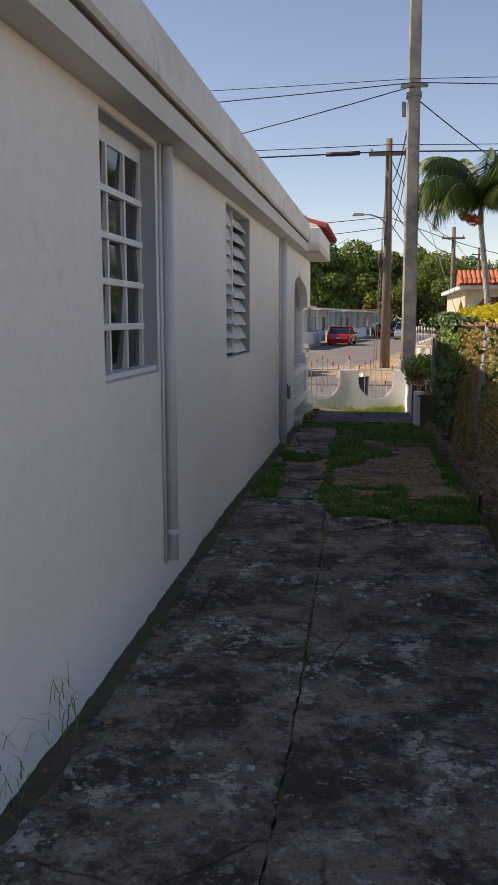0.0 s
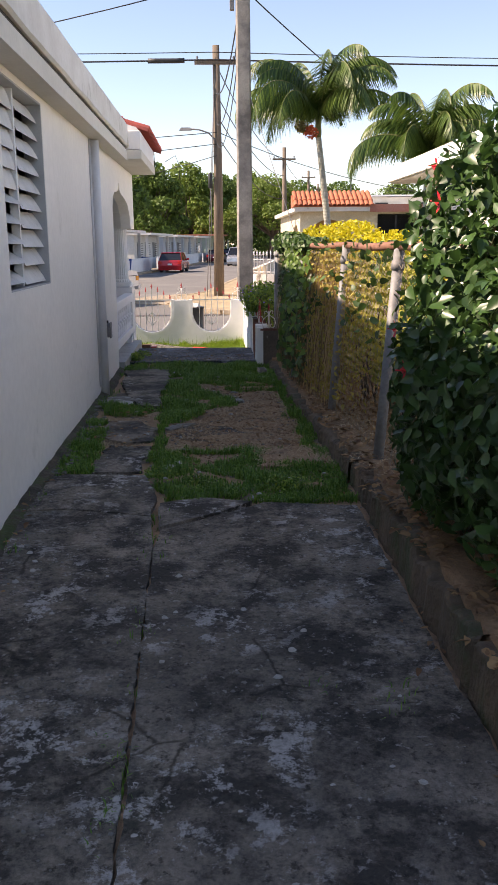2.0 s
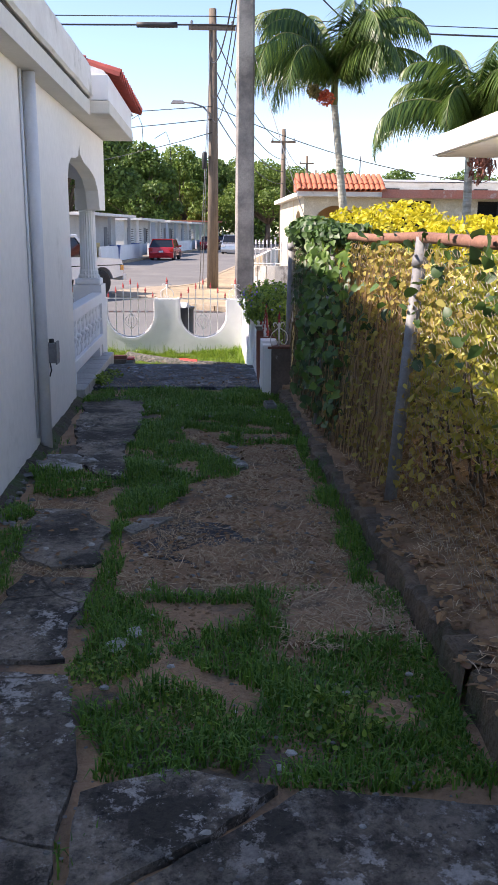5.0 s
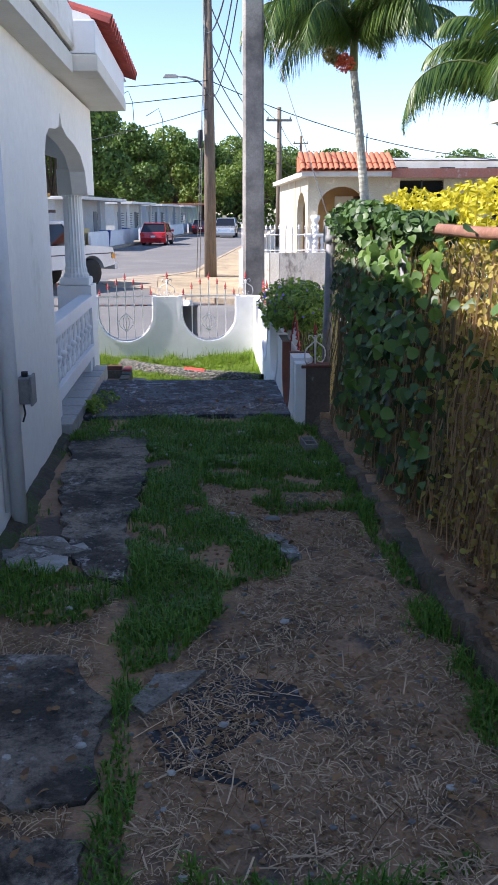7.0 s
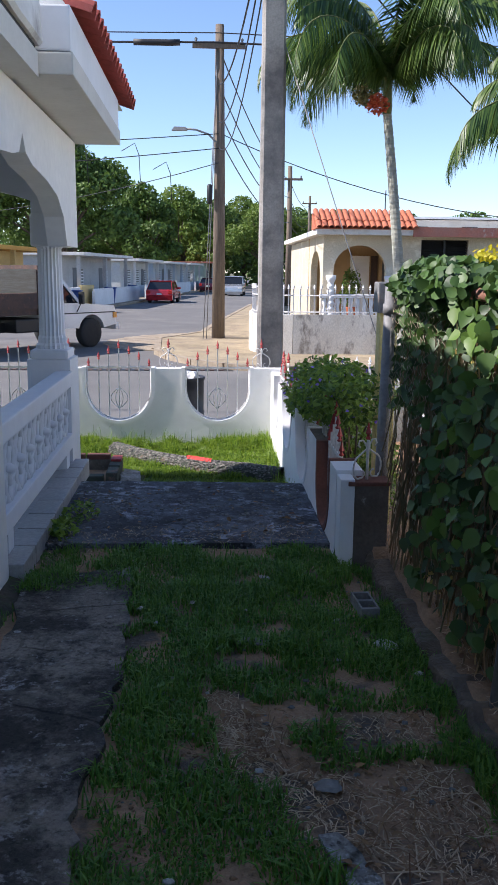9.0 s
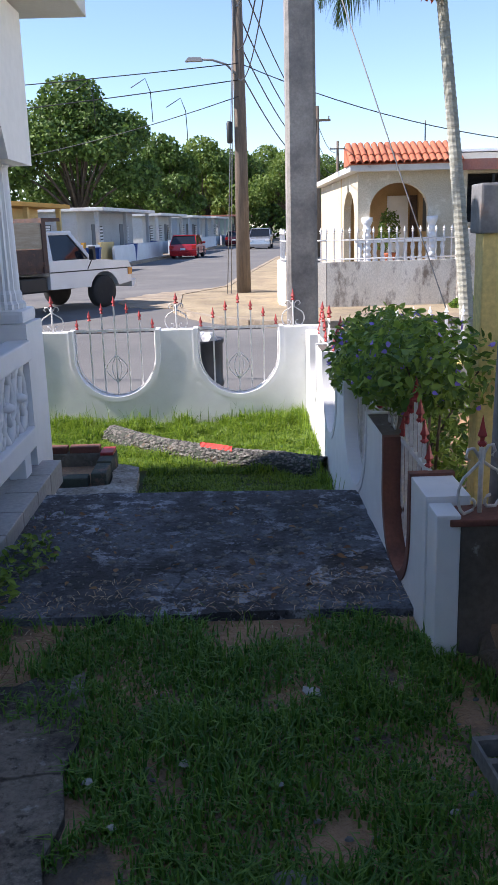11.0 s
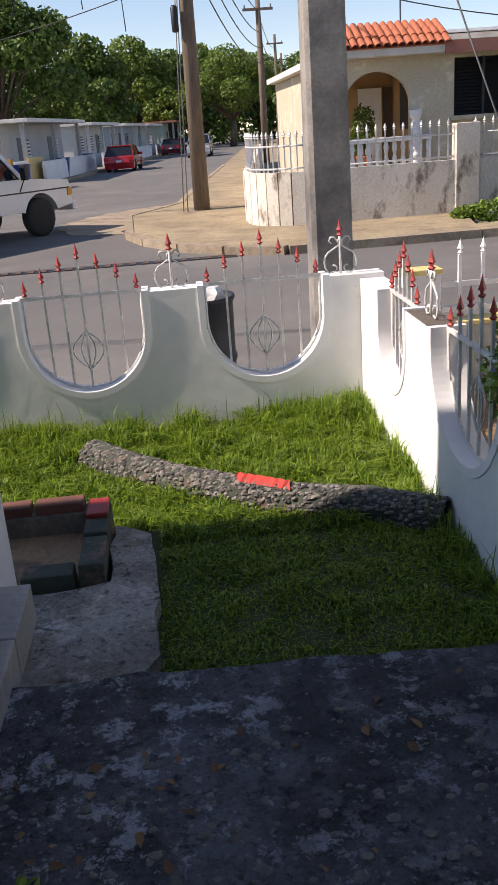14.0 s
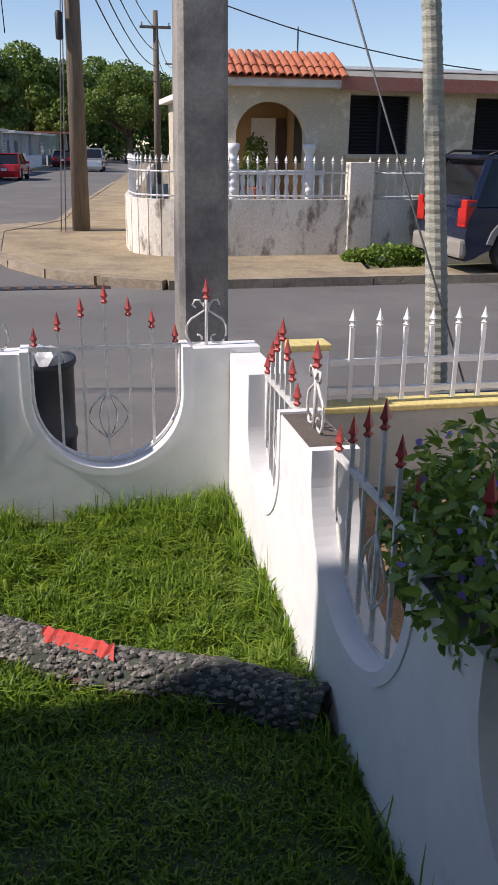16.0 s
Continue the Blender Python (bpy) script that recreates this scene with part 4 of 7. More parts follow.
front_scoops = [(-0.462 - 1.165 * k, 0.345 - 1.165 * k, -0.09) for k in range(6)][::-1]
scoop_wall("wall_front", -8.0, 0.73, front_scoops, FTOP, "y", FY, FY + 0.16, "white painted front garden wall with round scoops")
side_scoops = [(13.83, 14.42, 0.0), (14.95, 15.85, 0.0), (16.22, 17.15, 0.0), (17.62, 18.22, 0.0)]
side_wall = scoop_wall("wall_side", 13.55, 18.695, side_scoops, 0.52, "x", 0.57, 0.73, "white painted side garden wall with round scoops")
for y0, y1 in ((14.445, 14.925), (15.875, 16.195), (17.175, 17.595)):
    part("mouldy_top", abox(0.575, 0.725, y0, y1, 0.516, 0.524), M["mould_shade_wall"], side_wall, "dark mouldy wall top")
setting(link("wall_garden_left", abox(-8.16, -8.0, 15.1, 18.86, -0.5, 0.55), M["plaster_white"]), "white garden wall closing the front yard", "wall")
pil = tagged(thing("gate_pillar", "short white pillar with its shaded face painted dark", "pillar"), kind="structure")
# dark shaft colour paints in the shade on the pillar's near face
part("shaft", abox(0.66, 0.86, 13.4, 13.55, -0.2, 0.46, 0.008), M["mould_shade_wall"], pil)
part("white_edge", abox(0.575, 0.659, 13.4, 13.545, -0.2, 0.5, 0.006), M["plaster_white"], pil, "white painted edge")
part("cap", abox(0.62, 0.87, 13.39, 13.56, 0.46, 0.485, 0.005), M["brick_red"], pil)


def spear(bm, u, z, h=0.13, w=0.02):
    """A four-sided spear head with a collar and side barbs, standing on z."""
    prof = [(0.35, 0.0), (1.0, 0.12), (0.45, 0.2), (0.5, 0.3), (1.0, 0.38), (0.62, 0.55), (0.0, 1.0)]
    rings = []
    for rr, zz in prof[:-1]:
        rings.append([bm.verts.new((u + rr * w * cx, rr * w * cy, z + zz * h)) for cx, cy in ((1, 0), (0, 1), (-1, 0), (0, -1))])
    for a, b in zip(rings, rings[1:]):
        for q in range(4):
            bm.faces.new((a[q], a[(q + 1) % 4], b[(q + 1) % 4], b[q]))
    tip = bm.verts.new((u, 0, z + h))
    for q in range(4):
        bm.faces.new((rings[-1][q], rings[-1][(q + 1) % 4], tip))
    bm.faces.new(list(reversed(rings[0])))


def iron_panel(width, bottom, top, spear_mat="iron_red"):
    """Ironwork for one scoop, along x round 0: bent rim, cross bar, seven bars of rising height with spear heads, a centre rosette."""
    own = tagged(thing("fence_grille", "white wrought-iron grille with red spear tips", "fence grille", "grilles in the garden wall"))
    r = width / 2
    spring = max(bottom + r, bottom + 0.25)
    rim = [(-r + 0.03, 0, top)] + [((r - 0.03) * math.cos(math.pi + math.pi * k / 20), 0, spring + (spring - bottom - 0.03) * math.sin(math.pi + math.pi * k / 20)) for k in range(21)] + [(r - 0.03, 0, top)]
    part("rim", tube(bmesh.new(), rim, 0.008, 6), M["iron_white"], own)
    part("cross_bar", abox(-r + 0.01, r - 0.01, -0.008, 0.008, top - 0.008, top + 0.014), M["iron_white"], own)
    n = 7
    for k in range(n):
        u = -r * 0.88 + 2 * r * 0.88 * k / (n - 1)
        rise = top + 0.03 + 0.2 * (1 - abs(k - 3) / 3.0)
        if k in (0, 6):
            rise = top + 0.02
        low = spring - (spring - bottom - 0.04) * math.sqrt(max(0.02, 1 - (u / (r - 0.02)) ** 2)) if abs(u) < r - 0.03 else top - 0.05
        low = top - 0.01 if k in (0, 6) else low
        bar = part("bar", abox(u - 0.007, u + 0.007, -0.007, 0.007, low, rise), M["iron_white"], own)
        bm = bmesh.new()
        spear(bm, u, rise - 0.004, 0.105, 0.019)
        part("spear_tip", bm, M[spear_mat], bar, "red spear tip")
    bm = bmesh.new()
    cz = bottom + 0.28
    for s in (-1, 1):
        for w in (0.045, 0.1):
            tube(bm, [(s * w * math.sin(math.pi * k / 8), 0.006, cz - 0.13 + 0.26 * k / 8) for k in range(9)], 0.005, 5)
    part("rosette", bm, M["iron_white"], own)
    return own


def scroll_finial():
    """A pillar top ornament: centre spear between two heart-shaped scrolls."""
    own = tagged(thing("scroll_finial", "white iron scroll finial with a red spear tip", "finial", "finials on the garden wall"))
    part("stem", tube(bmesh.new(), [(0, 0, 0), (0, 0, 0.24)], 0.009, 6), M["iron_white"], own)
    for s in (-1, 1):
        pts = [(s * (0.012 + 0.0 * k), 0, 0.22 - 0.02 * k) for k in range(3)]
        pts += [(s * (0.05 + 0.055 * math.sin(a)), 0, 0.075 + 0.075 * math.cos(a)) for a in [0.2 + 0.35 * k for k in range(8)]]
        pts += [(s * (0.045 + 0.022 * math.cos(a)), 0, 0.035 + 0.022 * math.sin(a)) for a in [-1.4 - 0.7 * k for k in range(6)]]
        bm = bmesh.new()
        tube(bm, pts, 0.006, 5)
        tube(bm, [(s * 0.008, 0.004, 0.2), (s * 0.035, 0.004, 0.235), (s * 0.06, 0.004, 0.235), (s * 0.07, 0.004, 0.21), (s * 0.055, 0.004, 0.195)], 0.006, 5)
        part("scroll", bm, M["iron_white"], own)
    bm = bmesh.new()
    spear(bm, 0, 0.235, 0.115, 0.022)
    part("spear_tip", bm, M["iron_red"], own)
    return own


grille = iron_panel(0.807, -0.09, FTOP)
grille.matrix_basis = pose((front_scoops[-1][0] + front_scoops[-1][1]) / 2, FY + 0.08, 0)
for s0, s1, _ in front_scoops[:-1]:
    copy_thing(grille, pose((s0 + s1) / 2, FY + 0.08, 0))
for s0, s1, bottom in side_scoops:
    g = iron_panel(s1 - s0, bottom, 0.52)
    g.matrix_basis = pose(0.65, (s0 + s1) / 2, 0, 0, 0, 90)
fin = scroll_finial()
fin.matrix_basis = pose(0.46, FY + 0.08, FTOP)
for k in range(6):
    copy_thing(fin, pose(-0.64 - 1.165 * k, FY + 0.08, FTOP))
for y, z in ((17.4, 0.52), (16.03, 0.52), (14.65, 0.52)):
    copy_thing(fin, pose(0.65, y, z, 0, 0, 90))
copy_thing(fin, pose(0.74, 13.47, 0.485, 0, 0, 30))

# neighbour's street wall with white pickets
nw = setting(thing("wall_neighbour_front", "low grey wall with a yellow painted edge", "wall"))
part("masonry", abox(0.76, 9.0, 18.9, 19.06, -0.5, 0.1), M["grey_green"], nw)
part("yellow_edge", abox(0.76, 9.0, 18.885, 19.075, 0.1, 0.135, 0.008), M["yellow_paint"], nw)
yp = tagged(thing("yellow_pillar", "white pillar with a yellow painted cap", "pillar"), kind="structure")
part("shaft", abox(0.92, 1.17, 18.9, 19.05, -0.5, 0.47, 0.008), M["plaster_white"], yp)
part("cap", abox(0.91, 1.18, 18.89, 19.06, 0.47, 0.505, 0.006), M["yellow_paint"], yp)
pk = tagged(thing("picket_fence", "white metal picket fence on a low wall", "fence"))
for z in (0.19, 0.36):
    part("rail", abox(1.2, 8.9, 18.965, 18.995, z, z + 0.035), M["metal_white"], pk)
for k in range(48):
    x = 1.32 + 0.16 * k
    p = part("picket", abox(x - 0.012, x + 0.012, 18.954, 18.978, 0.15, 0.58), M["metal_white"], pk)
    bm = bmesh.new()
    spear(bm, 0, 0, 0.11, 0.023)
    for v in bm.verts:
        v.co += Vector((x, 18.966, 0.578))
    part("picket_tip", bm, M["metal_white"], p)

# ---- utility poles and wires ----
def square_pole(name, x, y, w0, w1, h, label):
    own = tagged(thing(name, label, "utility pole"), kind="")
    bm = bmesh.new()
    c = 0.22
    rings = []
    for z, w in ((-0.5, w0), (h, w1)):
        q = w / 2
        e = q * c
        rings.append([bm.verts.new((x + a, y + b, z)) for a, b in ((-q + e, -q), (q - e, -q), (q, -q + e), (q, q - e), (q - e, q), (-q + e, q), (-q, q - e), (-q, -q + e))])
    for k in range(8):
        bm.faces.new((rings[0][k], rings[0][(k + 1) % 8], rings[1][(k + 1) % 8], rings[1][k]))
    bm.faces.new(rings[1])
    part("post", bm, M["pole"], own)
    return own


P1 = (0.67, 20.3)
pole1 = square_pole("concrete_pole", *P1, 0.34, 0.24, 11.0, "tall square concrete utility pole beside the garden wall")
part("steel_band", abox(P1[0] - 0.17, P1[0] + 0.17, P1[1] - 0.17, P1[1] + 0.17, 6.55, 6.63), M["galv"], pole1)
part("insulator_bracket", abox(P1[0] - 0.3, P1[0] + 0.3, P1[1] - 0.19, P1[1] - 0.15, 6.72, 6.8), M["galv"], pole1)
part("junction_box", abox(P1[0] - 0.26, P1[0] - 0.17, P1[1] - 0.1, P1[1] + 0.05, 6.15, 6.45, 0.01), M["galv"], pole1)


def wood_pole(x, y, h, arm_z, lamp=False):
    own = tagged(thing("wooden_pole", "weathered round wooden utility pole with a cross-arm", "utility pole", "wooden poles along the street"))
    part("post", tube(bmesh.new(), [(x, y, -0.45), (x + 0.03, y, h / 2), (x + 0.02, y, h)], 0.2, 12, 0.12), M["wood_pole"], own)
    part("cross_arm", abox(x - 0.75, x + 0.75, y - 0.16, y - 0.06, arm_z, arm_z + 0.12), M["wood_pole"], own)
    for k in (-0.65, 0.65):
        part("insulator", lathe(bmesh.new(), [(0.03, 0), (0.05, 0.04), (0.03, 0.08), (0.05, 0.12), (0.02, 0.16)], (x + k, y - 0.11, arm_z + 0.12), 8), M["galv"], own)
    if lamp:
        arm = part("lamp_arm", tube(bmesh.new(), [(x, y - 0.1, lamp - 0.35), (x - 0.3, y - 0.12, lamp - 0.06), (x - 0.65, y - 0.14, lamp + 0.05), (x - 0.95, y - 0.15, lamp + 0.07)], 0.03, 8), M["galv"], own)
        bm = bmesh.new()
        hexa(bm, [(x - 1.35, y - 0.25, lamp + 0.02), (x - 0.9, y - 0.22, lamp + 0.02), (x - 0.9, y - 0.08, lamp + 0.02), (x - 1.35, y - 0.05, lamp + 0.02), (x - 1.27, y - 0.2, lamp + 0.12), (x - 0.95, y - 0.18, lamp + 0.12), (x - 0.95, y - 0.12, lamp + 0.12), (x - 1.27, y - 0.1, lamp + 0.12)])
        part("lamp_head", bm, M["galv"], arm, "grey street lamp head")
        part("meter_can", lathe(bmesh.new(), [(0.06, 0), (0.08, 0.03), (0.08, 0.5), (0.05, 0.55)], (x - 0.26, y - 0.15, 3.6), 12), M["black"], own)
    return own


wood_pole(0.2, 34.7, 8.5, 7.85, 5.6)
wood_pole(4.7, 60, 7.65, 6.85)
wood_pole(10.4, 98, 9.2, 8.4)
wood_pole(15.0, 128, 9.8, 9.0)


def cable(pts, sag, r=0.014, n=14, name="overhead_cable"):
    """A hanging wire through the given points."""
    line = []
    for a, b in zip(pts, pts[1:]):
        a, b = Vector(a), Vector(b)
        for k in range(n):
            u = k / n
            p = a.lerp(b, u)
            p.z -= sag * 4 * u * (1 - u)
            line.append(p)
    line.append(Vector(pts[-1]))
    ob = link(name, tube(bmesh.new(), line, r, 5), M["cable"])
    return tagged(ob, "black overhead cable between the poles", "cable", "overhead cables")


cable([(-34, 24, 8.4), (P1[0], P1[1] - 0.2, 6.9), (32, 20.5, 7.4)], 0.3, 0.008)
cable([(-34, 24, 7.6), (P1[0], P1[1] - 0.2, 6.82), (32, 20.4, 6.9)], 0.5, 0.012)
cable([(-18, 23, 4.6), (P1[0], P1[1] - 0.2, 6.75)], 0.45, 0.012)
cable([(-40, 35.5, 9.0), (0.2, 34.55, 8.25), (40, 34, 8.2)], 0.3, 0.016)
cable([(-40, 35.4, 8.4), (0.2, 34.55, 8.0), (40, 33.9, 7.8)], 0.25, 0.03)
cable([(-32, 35, 5.0), (0.2, 34.55, 5.55)], 0.5, 0.014)
cable([(-25, 36, 3.9), (0.2, 34.55, 5.15)], 0.35, 0.014)
cable([(-14, 40, 3.2), (0.2, 34.55, 4.75)], 0.5, 0.012)
cable([(P1[0], P1[1], 6.7), (0.2, 34.6, 6.9)], 0.7, 0.018)
cable([(P1[0], P1[1], 6.5), (0.2, 34.6, 5.9)], 0.9, 0.014)
cable([(P1[0], P1[1], 6.1), (0.2, 34.6, 5.2)], 1.0, 0.012)
for z in (7.9, 6.9, 6.2, 5.5):
    cable([(0.2, 34.7, z), (4.7, 60, z - 1.0), (10.4, 98, z + 0.4)], 0.7, 0.02)
cable([(P1[0], P1[1] + 0.1, 6.6), (8, 30, 4.2)], 0.3, 0.014)
cable([(0.2, 34.7, 5.6), (9, 33.5, 3.2)], 0.4, 0.014)
for x, z in ((-2.1, 5.15), (-3.6, 5.1), (-1.2, 4.65)):
    tagged(link("loose_wire", tube(bmesh.new(), [(x - 0.5, 34.7, z - 0.1), (x - 0.12, 34.7, z + 0.12), (x, 34.7, z - 0.2), (x + 0.03, 34.7, z - 0.95)], 0.012, 5), M["cable"]), "loose end of wire hanging from an overhead cable", "cable", "loose wires")
splice = tagged(link("cable_splice", tube(bmesh.new(), [(-2.2, 34.6, 7.97), (-1.9, 34.6, 7.97), (-1.2, 34.58, 7.97), (-0.9, 34.57, 7.98)], 0.09, 8), M["cable"]), "thick black splice sleeve on an overhead cable", "cable splice")
for k, (x, y) in enumerate(((-0.25, 34.4), (-0.15, 34.45))):
    tagged(link("guy_wire", tube(bmesh.new(), [(x, y, -0.3), (0.15, 34.6, 7.5)], 0.013, 5), M["galv"]), "thin steel guy wire of a wooden pole", "guy wire")
tagged(link("guy_wire", tube(bmesh.new(), [(2.42, 19.3, -0.42), (1.6, 19.74, 2.05), (P1[0] + 0.1, P1[1] - 0.1, 4.6)], 0.007, 5), M["galv"]), "thin steel guy wire of the concrete pole", "guy wire")


# ---- palms ----
def palm(x, y, height, lean, frond, count, seed, trunk_r=0.13, skip=()):
    r = random.Random(seed)
    own = tagged(thing("palm_tree", "slender palm with a ringed grey trunk and drooping fronds", "palm tree", "palms by the street"))
    bm = bmesh.new()
    n = 60
    rings = []
    for k in range(n * 2):
        u = k / (n * 2 - 1)
        rr = trunk_r * (1.12 - 0.42 * u) * (1.0 + (0.04 if k % 2 else -0.03))
        cx, cy = x + lean[0] * u ** 1.2, y + lean[1] * u ** 1.2
        rings.append([bm.verts.new((cx + rr * math.cos(2 * math.pi * q / 12), cy + rr * math.sin(2 * math.pi * q / 12), -0.35 + (height + 0.35) * u)) for q in range(12)])
    for a, b in zip(rings, rings[1:]):
        for q in range(12):
            bm.faces.new((a[q], a[(q + 1) % 12], b[(q + 1) % 12], b[q]))
    part("trunk", bm, M["palm_trunk"], own)
    tx, ty = x + lean[0], y + lean[1]
    part("crown_shaft", lathe(bmesh.new(), [(trunk_r * 0.75, 0), (trunk_r * 0.85, 0.1), (trunk_r * 0.55, 0.6), (0.02, 0.75)], (tx, ty, height - 0.05), 12), M["palm_shaft"], own)
    for k in range(count):
        a = 2 * math.pi * (k * 0.381966 * 1.0) + r.uniform(-0.2, 0.2)
        rise = r.uniform(1.05, 1.5) if k % 3 == 0 else r.uniform(0.45, 1.15)
        ln = frond * r.uniform(0.85, 1.1)
        base = Vector((tx, ty, height + 0.45))
        d = Vector((math.cos(a), math.sin(a), 0))
        pts = []
        steps = 16
        ang = rise
        p = base.copy()
        for j in range(steps + 1):
            pts.append(p.copy())
            p = p + (d * math.cos(ang) + Vector((0, 0, 1)) * math.sin(ang)) * (ln / steps)
            ang -= (1.9 + 0.6 * r.random()) / steps * (0.3 + 1.9 * j / steps)
        f = part("frond", tube(bmesh.new(), pts, 0.016, 5, 0.004), M["palm_shaft"], own)
        v, faces = [], []
        side = Vector((-d.y, d.x, 0))
        for j in range(3, 92):
            u = j / 92
            q = u * steps
            i = min(int(q), steps - 1)
            o = pts[i].lerp(pts[i + 1], q - i)
            tang = (pts[i + 1] - pts[i]).normalized()
            ll = frond * 0.24 * (math.sin(math.pi * min(1, 0.12 + u * 0.9)) ** 0.7) * r.uniform(0.85, 1.1)
            for s in (-1, 1):
                w = (side * s * 0.6 + tang * 0.5 + Vector((0, 0, -0.45 - 0.6 * r.random()))).normalized()
                droop = Vector((0, 0, -0.35 * ll * r.uniform(0.5, 1.3)))
                b = len(v)
                wd = tang * 0.0125
                v += [o - wd, o + wd, o + w * ll * 0.55 + wd * 0.9 + droop * 0.25, o + w * ll * 0.55 - wd * 0.9 + droop * 0.25, o + w * ll + droop]
                faces += [(b, b + 1, b + 2, b + 3), (b + 3, b + 2, b + 4)]
        me = bpy.data.meshes.new("frond_blade")
        me.from_pydata([tuple(c) for c in v], [], faces)
        me.materials.append(M["palm_leaf"])
        lf = new("frond_blade", me)
        lf.parent = f
    return own


p1 = palm(2.72, 20.85, 3.85, (-0.45, 0.0), 2.4, 26, 3, 0.085)
for k, (dx, dz, m) in enumerate(((-0.42, -0.1, "fruit_red"), (-0.62, 0.0, "fruit_green"))):
    pts, _ = blob_points(240, [(2.5 + dx, 20.6, 3.98 + dz, 0.16, 0.16, 0.14)], 5 + k, 0.1)
    fr = foliage("fruit_bunch", pts, 0.05, M[m], p1, seed=k, width=0.9)
p2 = palm(4.08, 18.4, 2.85, (-0.04, 0.0), 2.0, 24, 9, 0.085)
pts, _ = blob_points(260, [(4.2, 18.25, 2.7, 0.22, 0.22, 0.36)], 8, 0.1)
foliage("dry_sheath", pts, 0.14, M["fruit_dry"], p2, seed=3, width=0.25, hang=2.5)

# ---- wire fence ----
POSTS = [(1.3, 2.3), (1.2, 4.8), (1.09, 7.35), (1.05, 9.4), (0.9, 11.55), (0.84, 13.6)]
LEAN = 0.13
chain = tagged(thing("wire_fence", "leaning chain-link fence with galvanised posts and rusty top rail", "fence"))
for k, (x, y) in enumerate(POSTS):
    p = part("post", tube(bmesh.new(), [(x, y, 0.0), (x + LEAN * (0.3 if k == 5 else 1), y + 0.05, 1.6)], 0.037, 12), M["galv"], chain)
    part("post_band", tube(bmesh.new(), [(x + LEAN * 0.9 * (0.3 if k == 5 else 1), y + 0.045, 1.44), (x + LEAN * 0.95 * (0.3 if k == 5 else 1), y + 0.047, 1.5)], 0.045, 12), M["galv"], p)
for k, (a, b) in enumerate(zip(POSTS, POSTS[1:])):
    la, lb = LEAN * (0.3 if k == 5 else 1), LEAN * (0.3 if k == 4 else 1)
    part("top_rail", tube(bmesh.new(), [(a[0] + la, a[1] + 0.05, 1.6), ((a[0] + b[0] + la + lb) / 2, (a[1] + b[1]) / 2 + 0.05, 1.585), (b[0] + lb, b[1] + 0.05, 1.6)], 0.03, 10), M["rust"], chain)
    # diamond mesh, every wire a zigzag
    v, f = [], []
    ln = math.hypot(b[0] - a[0], b[1] - a[1])
    cols, rows_n = int(ln / 0.058), 50
    side = Vector((b[1] - a[1], a[0] - b[0], 0)).normalized()
    for c in range(cols):
        prev = None
        for j in range(rows_n + 1):
            u = (c + (j % 2)) / cols
            z = 0.1 + 1.47 * j / rows_n
            lean_here = (la + (lb - la) * u) * z / 1.6
            o = Vector((a[0] + (b[0] - a[0]) * u + lean_here, a[1] + (b[1] - a[1]) * u, z)) + side * (0.004 if (c + j) % 2 else -0.004)
            w = side.cross(Vector((0, 0, 1)))
            i0 = len(v)
            v += [tuple(o + w * 0.0016), tuple(o - w * 0.0008 + side * 0.0014), tuple(o - w * 0.0008 - side * 0.0014)]
            if prev is not None:
                for q in range(3):
                    f.append((prev + q, prev + (q + 1) % 3, i0 + (q + 1) % 3, i0 + q))
            prev = i0
    me = bpy.data.meshes.new("wire_mesh")
    me.from_pydata(v, [], f)
    me.materials.append(M["wire"])
    ob = new("wire_mesh", me)
    ob.parent = chain


def fence_x(y, z=0.8):
    for (ax, ay), (bx, by) in zip(POSTS, POSTS[1:]):
        if ay <= y <= by:
            return ax + (bx - ax) * (y - ay) / (by - ay) + LEAN * z / 1.6
    return POSTS[-1][0] if y > 13 else POSTS[0][0]


# ---- climbing plants on the fence ----
r_np = np.random.RandomState(11)


def stems(name, parent, count, y0, y1, z0, z1, mat, seed, thick=0.003, off=0.02, wander=0.1, depth=0.12):
    """Thin hanging and climbing stems, in one mesh."""
    r = random.Random(seed)
    v, f = [], []
    for _ in range(count):
        y = r.uniform(y0, y1)
        zt, zb = r.uniform(z0 + 0.5 * (z1 - z0), z1), z0 + r.random() ** 2 * 0.4
        x_off = off + r.uniform(-0.02, depth)
        n = 8
        prev = None
        dy = 0
        for k in range(n + 1):
            z = zt + (zb - zt) * k / n
            dy += r.uniform(-wander, wander) * 0.4
            o = Vector((fence_x(min(max(y, POSTS[0][1]), 13.5), z) + x_off + r.uniform(-0.015, 0.015), y + dy, z))
            i0 = len(v)
            v += [tuple(o + Vector((0, thick, 0))), tuple(o + Vector((thick, -thick * 0.6, 0))), tuple(o + Vector((-thick, -thick * 0.6, 0)))]
            if prev is not None:
                for q in range(3):
                    f.append((prev + q, prev + (q + 1) % 3, i0 + (q + 1) % 3, i0 + q))
            prev = i0
    me = bpy.data.meshes.new(name)
    me.from_pydata(v, [], f)
    me.materials.append(mat)
    ob = new(name, me)
    ob.parent = parent
    return ob


def fence_leaves(n, y0, y1, z_of, depth, seed, off=-0.02):
    """Points over a stretch of the fence; z_of(rng, y) draws a height."""
    r = np.random.RandomState(seed)
    out = []
    for _ in range(n):
        y = r.uniform(y0, y1)
        z = z_of(r, y)
        out.append((fence_x(min(y, 13.5), z) + off + depth * (r.rand() ** 1.5), y, z))
    return np.array(out)


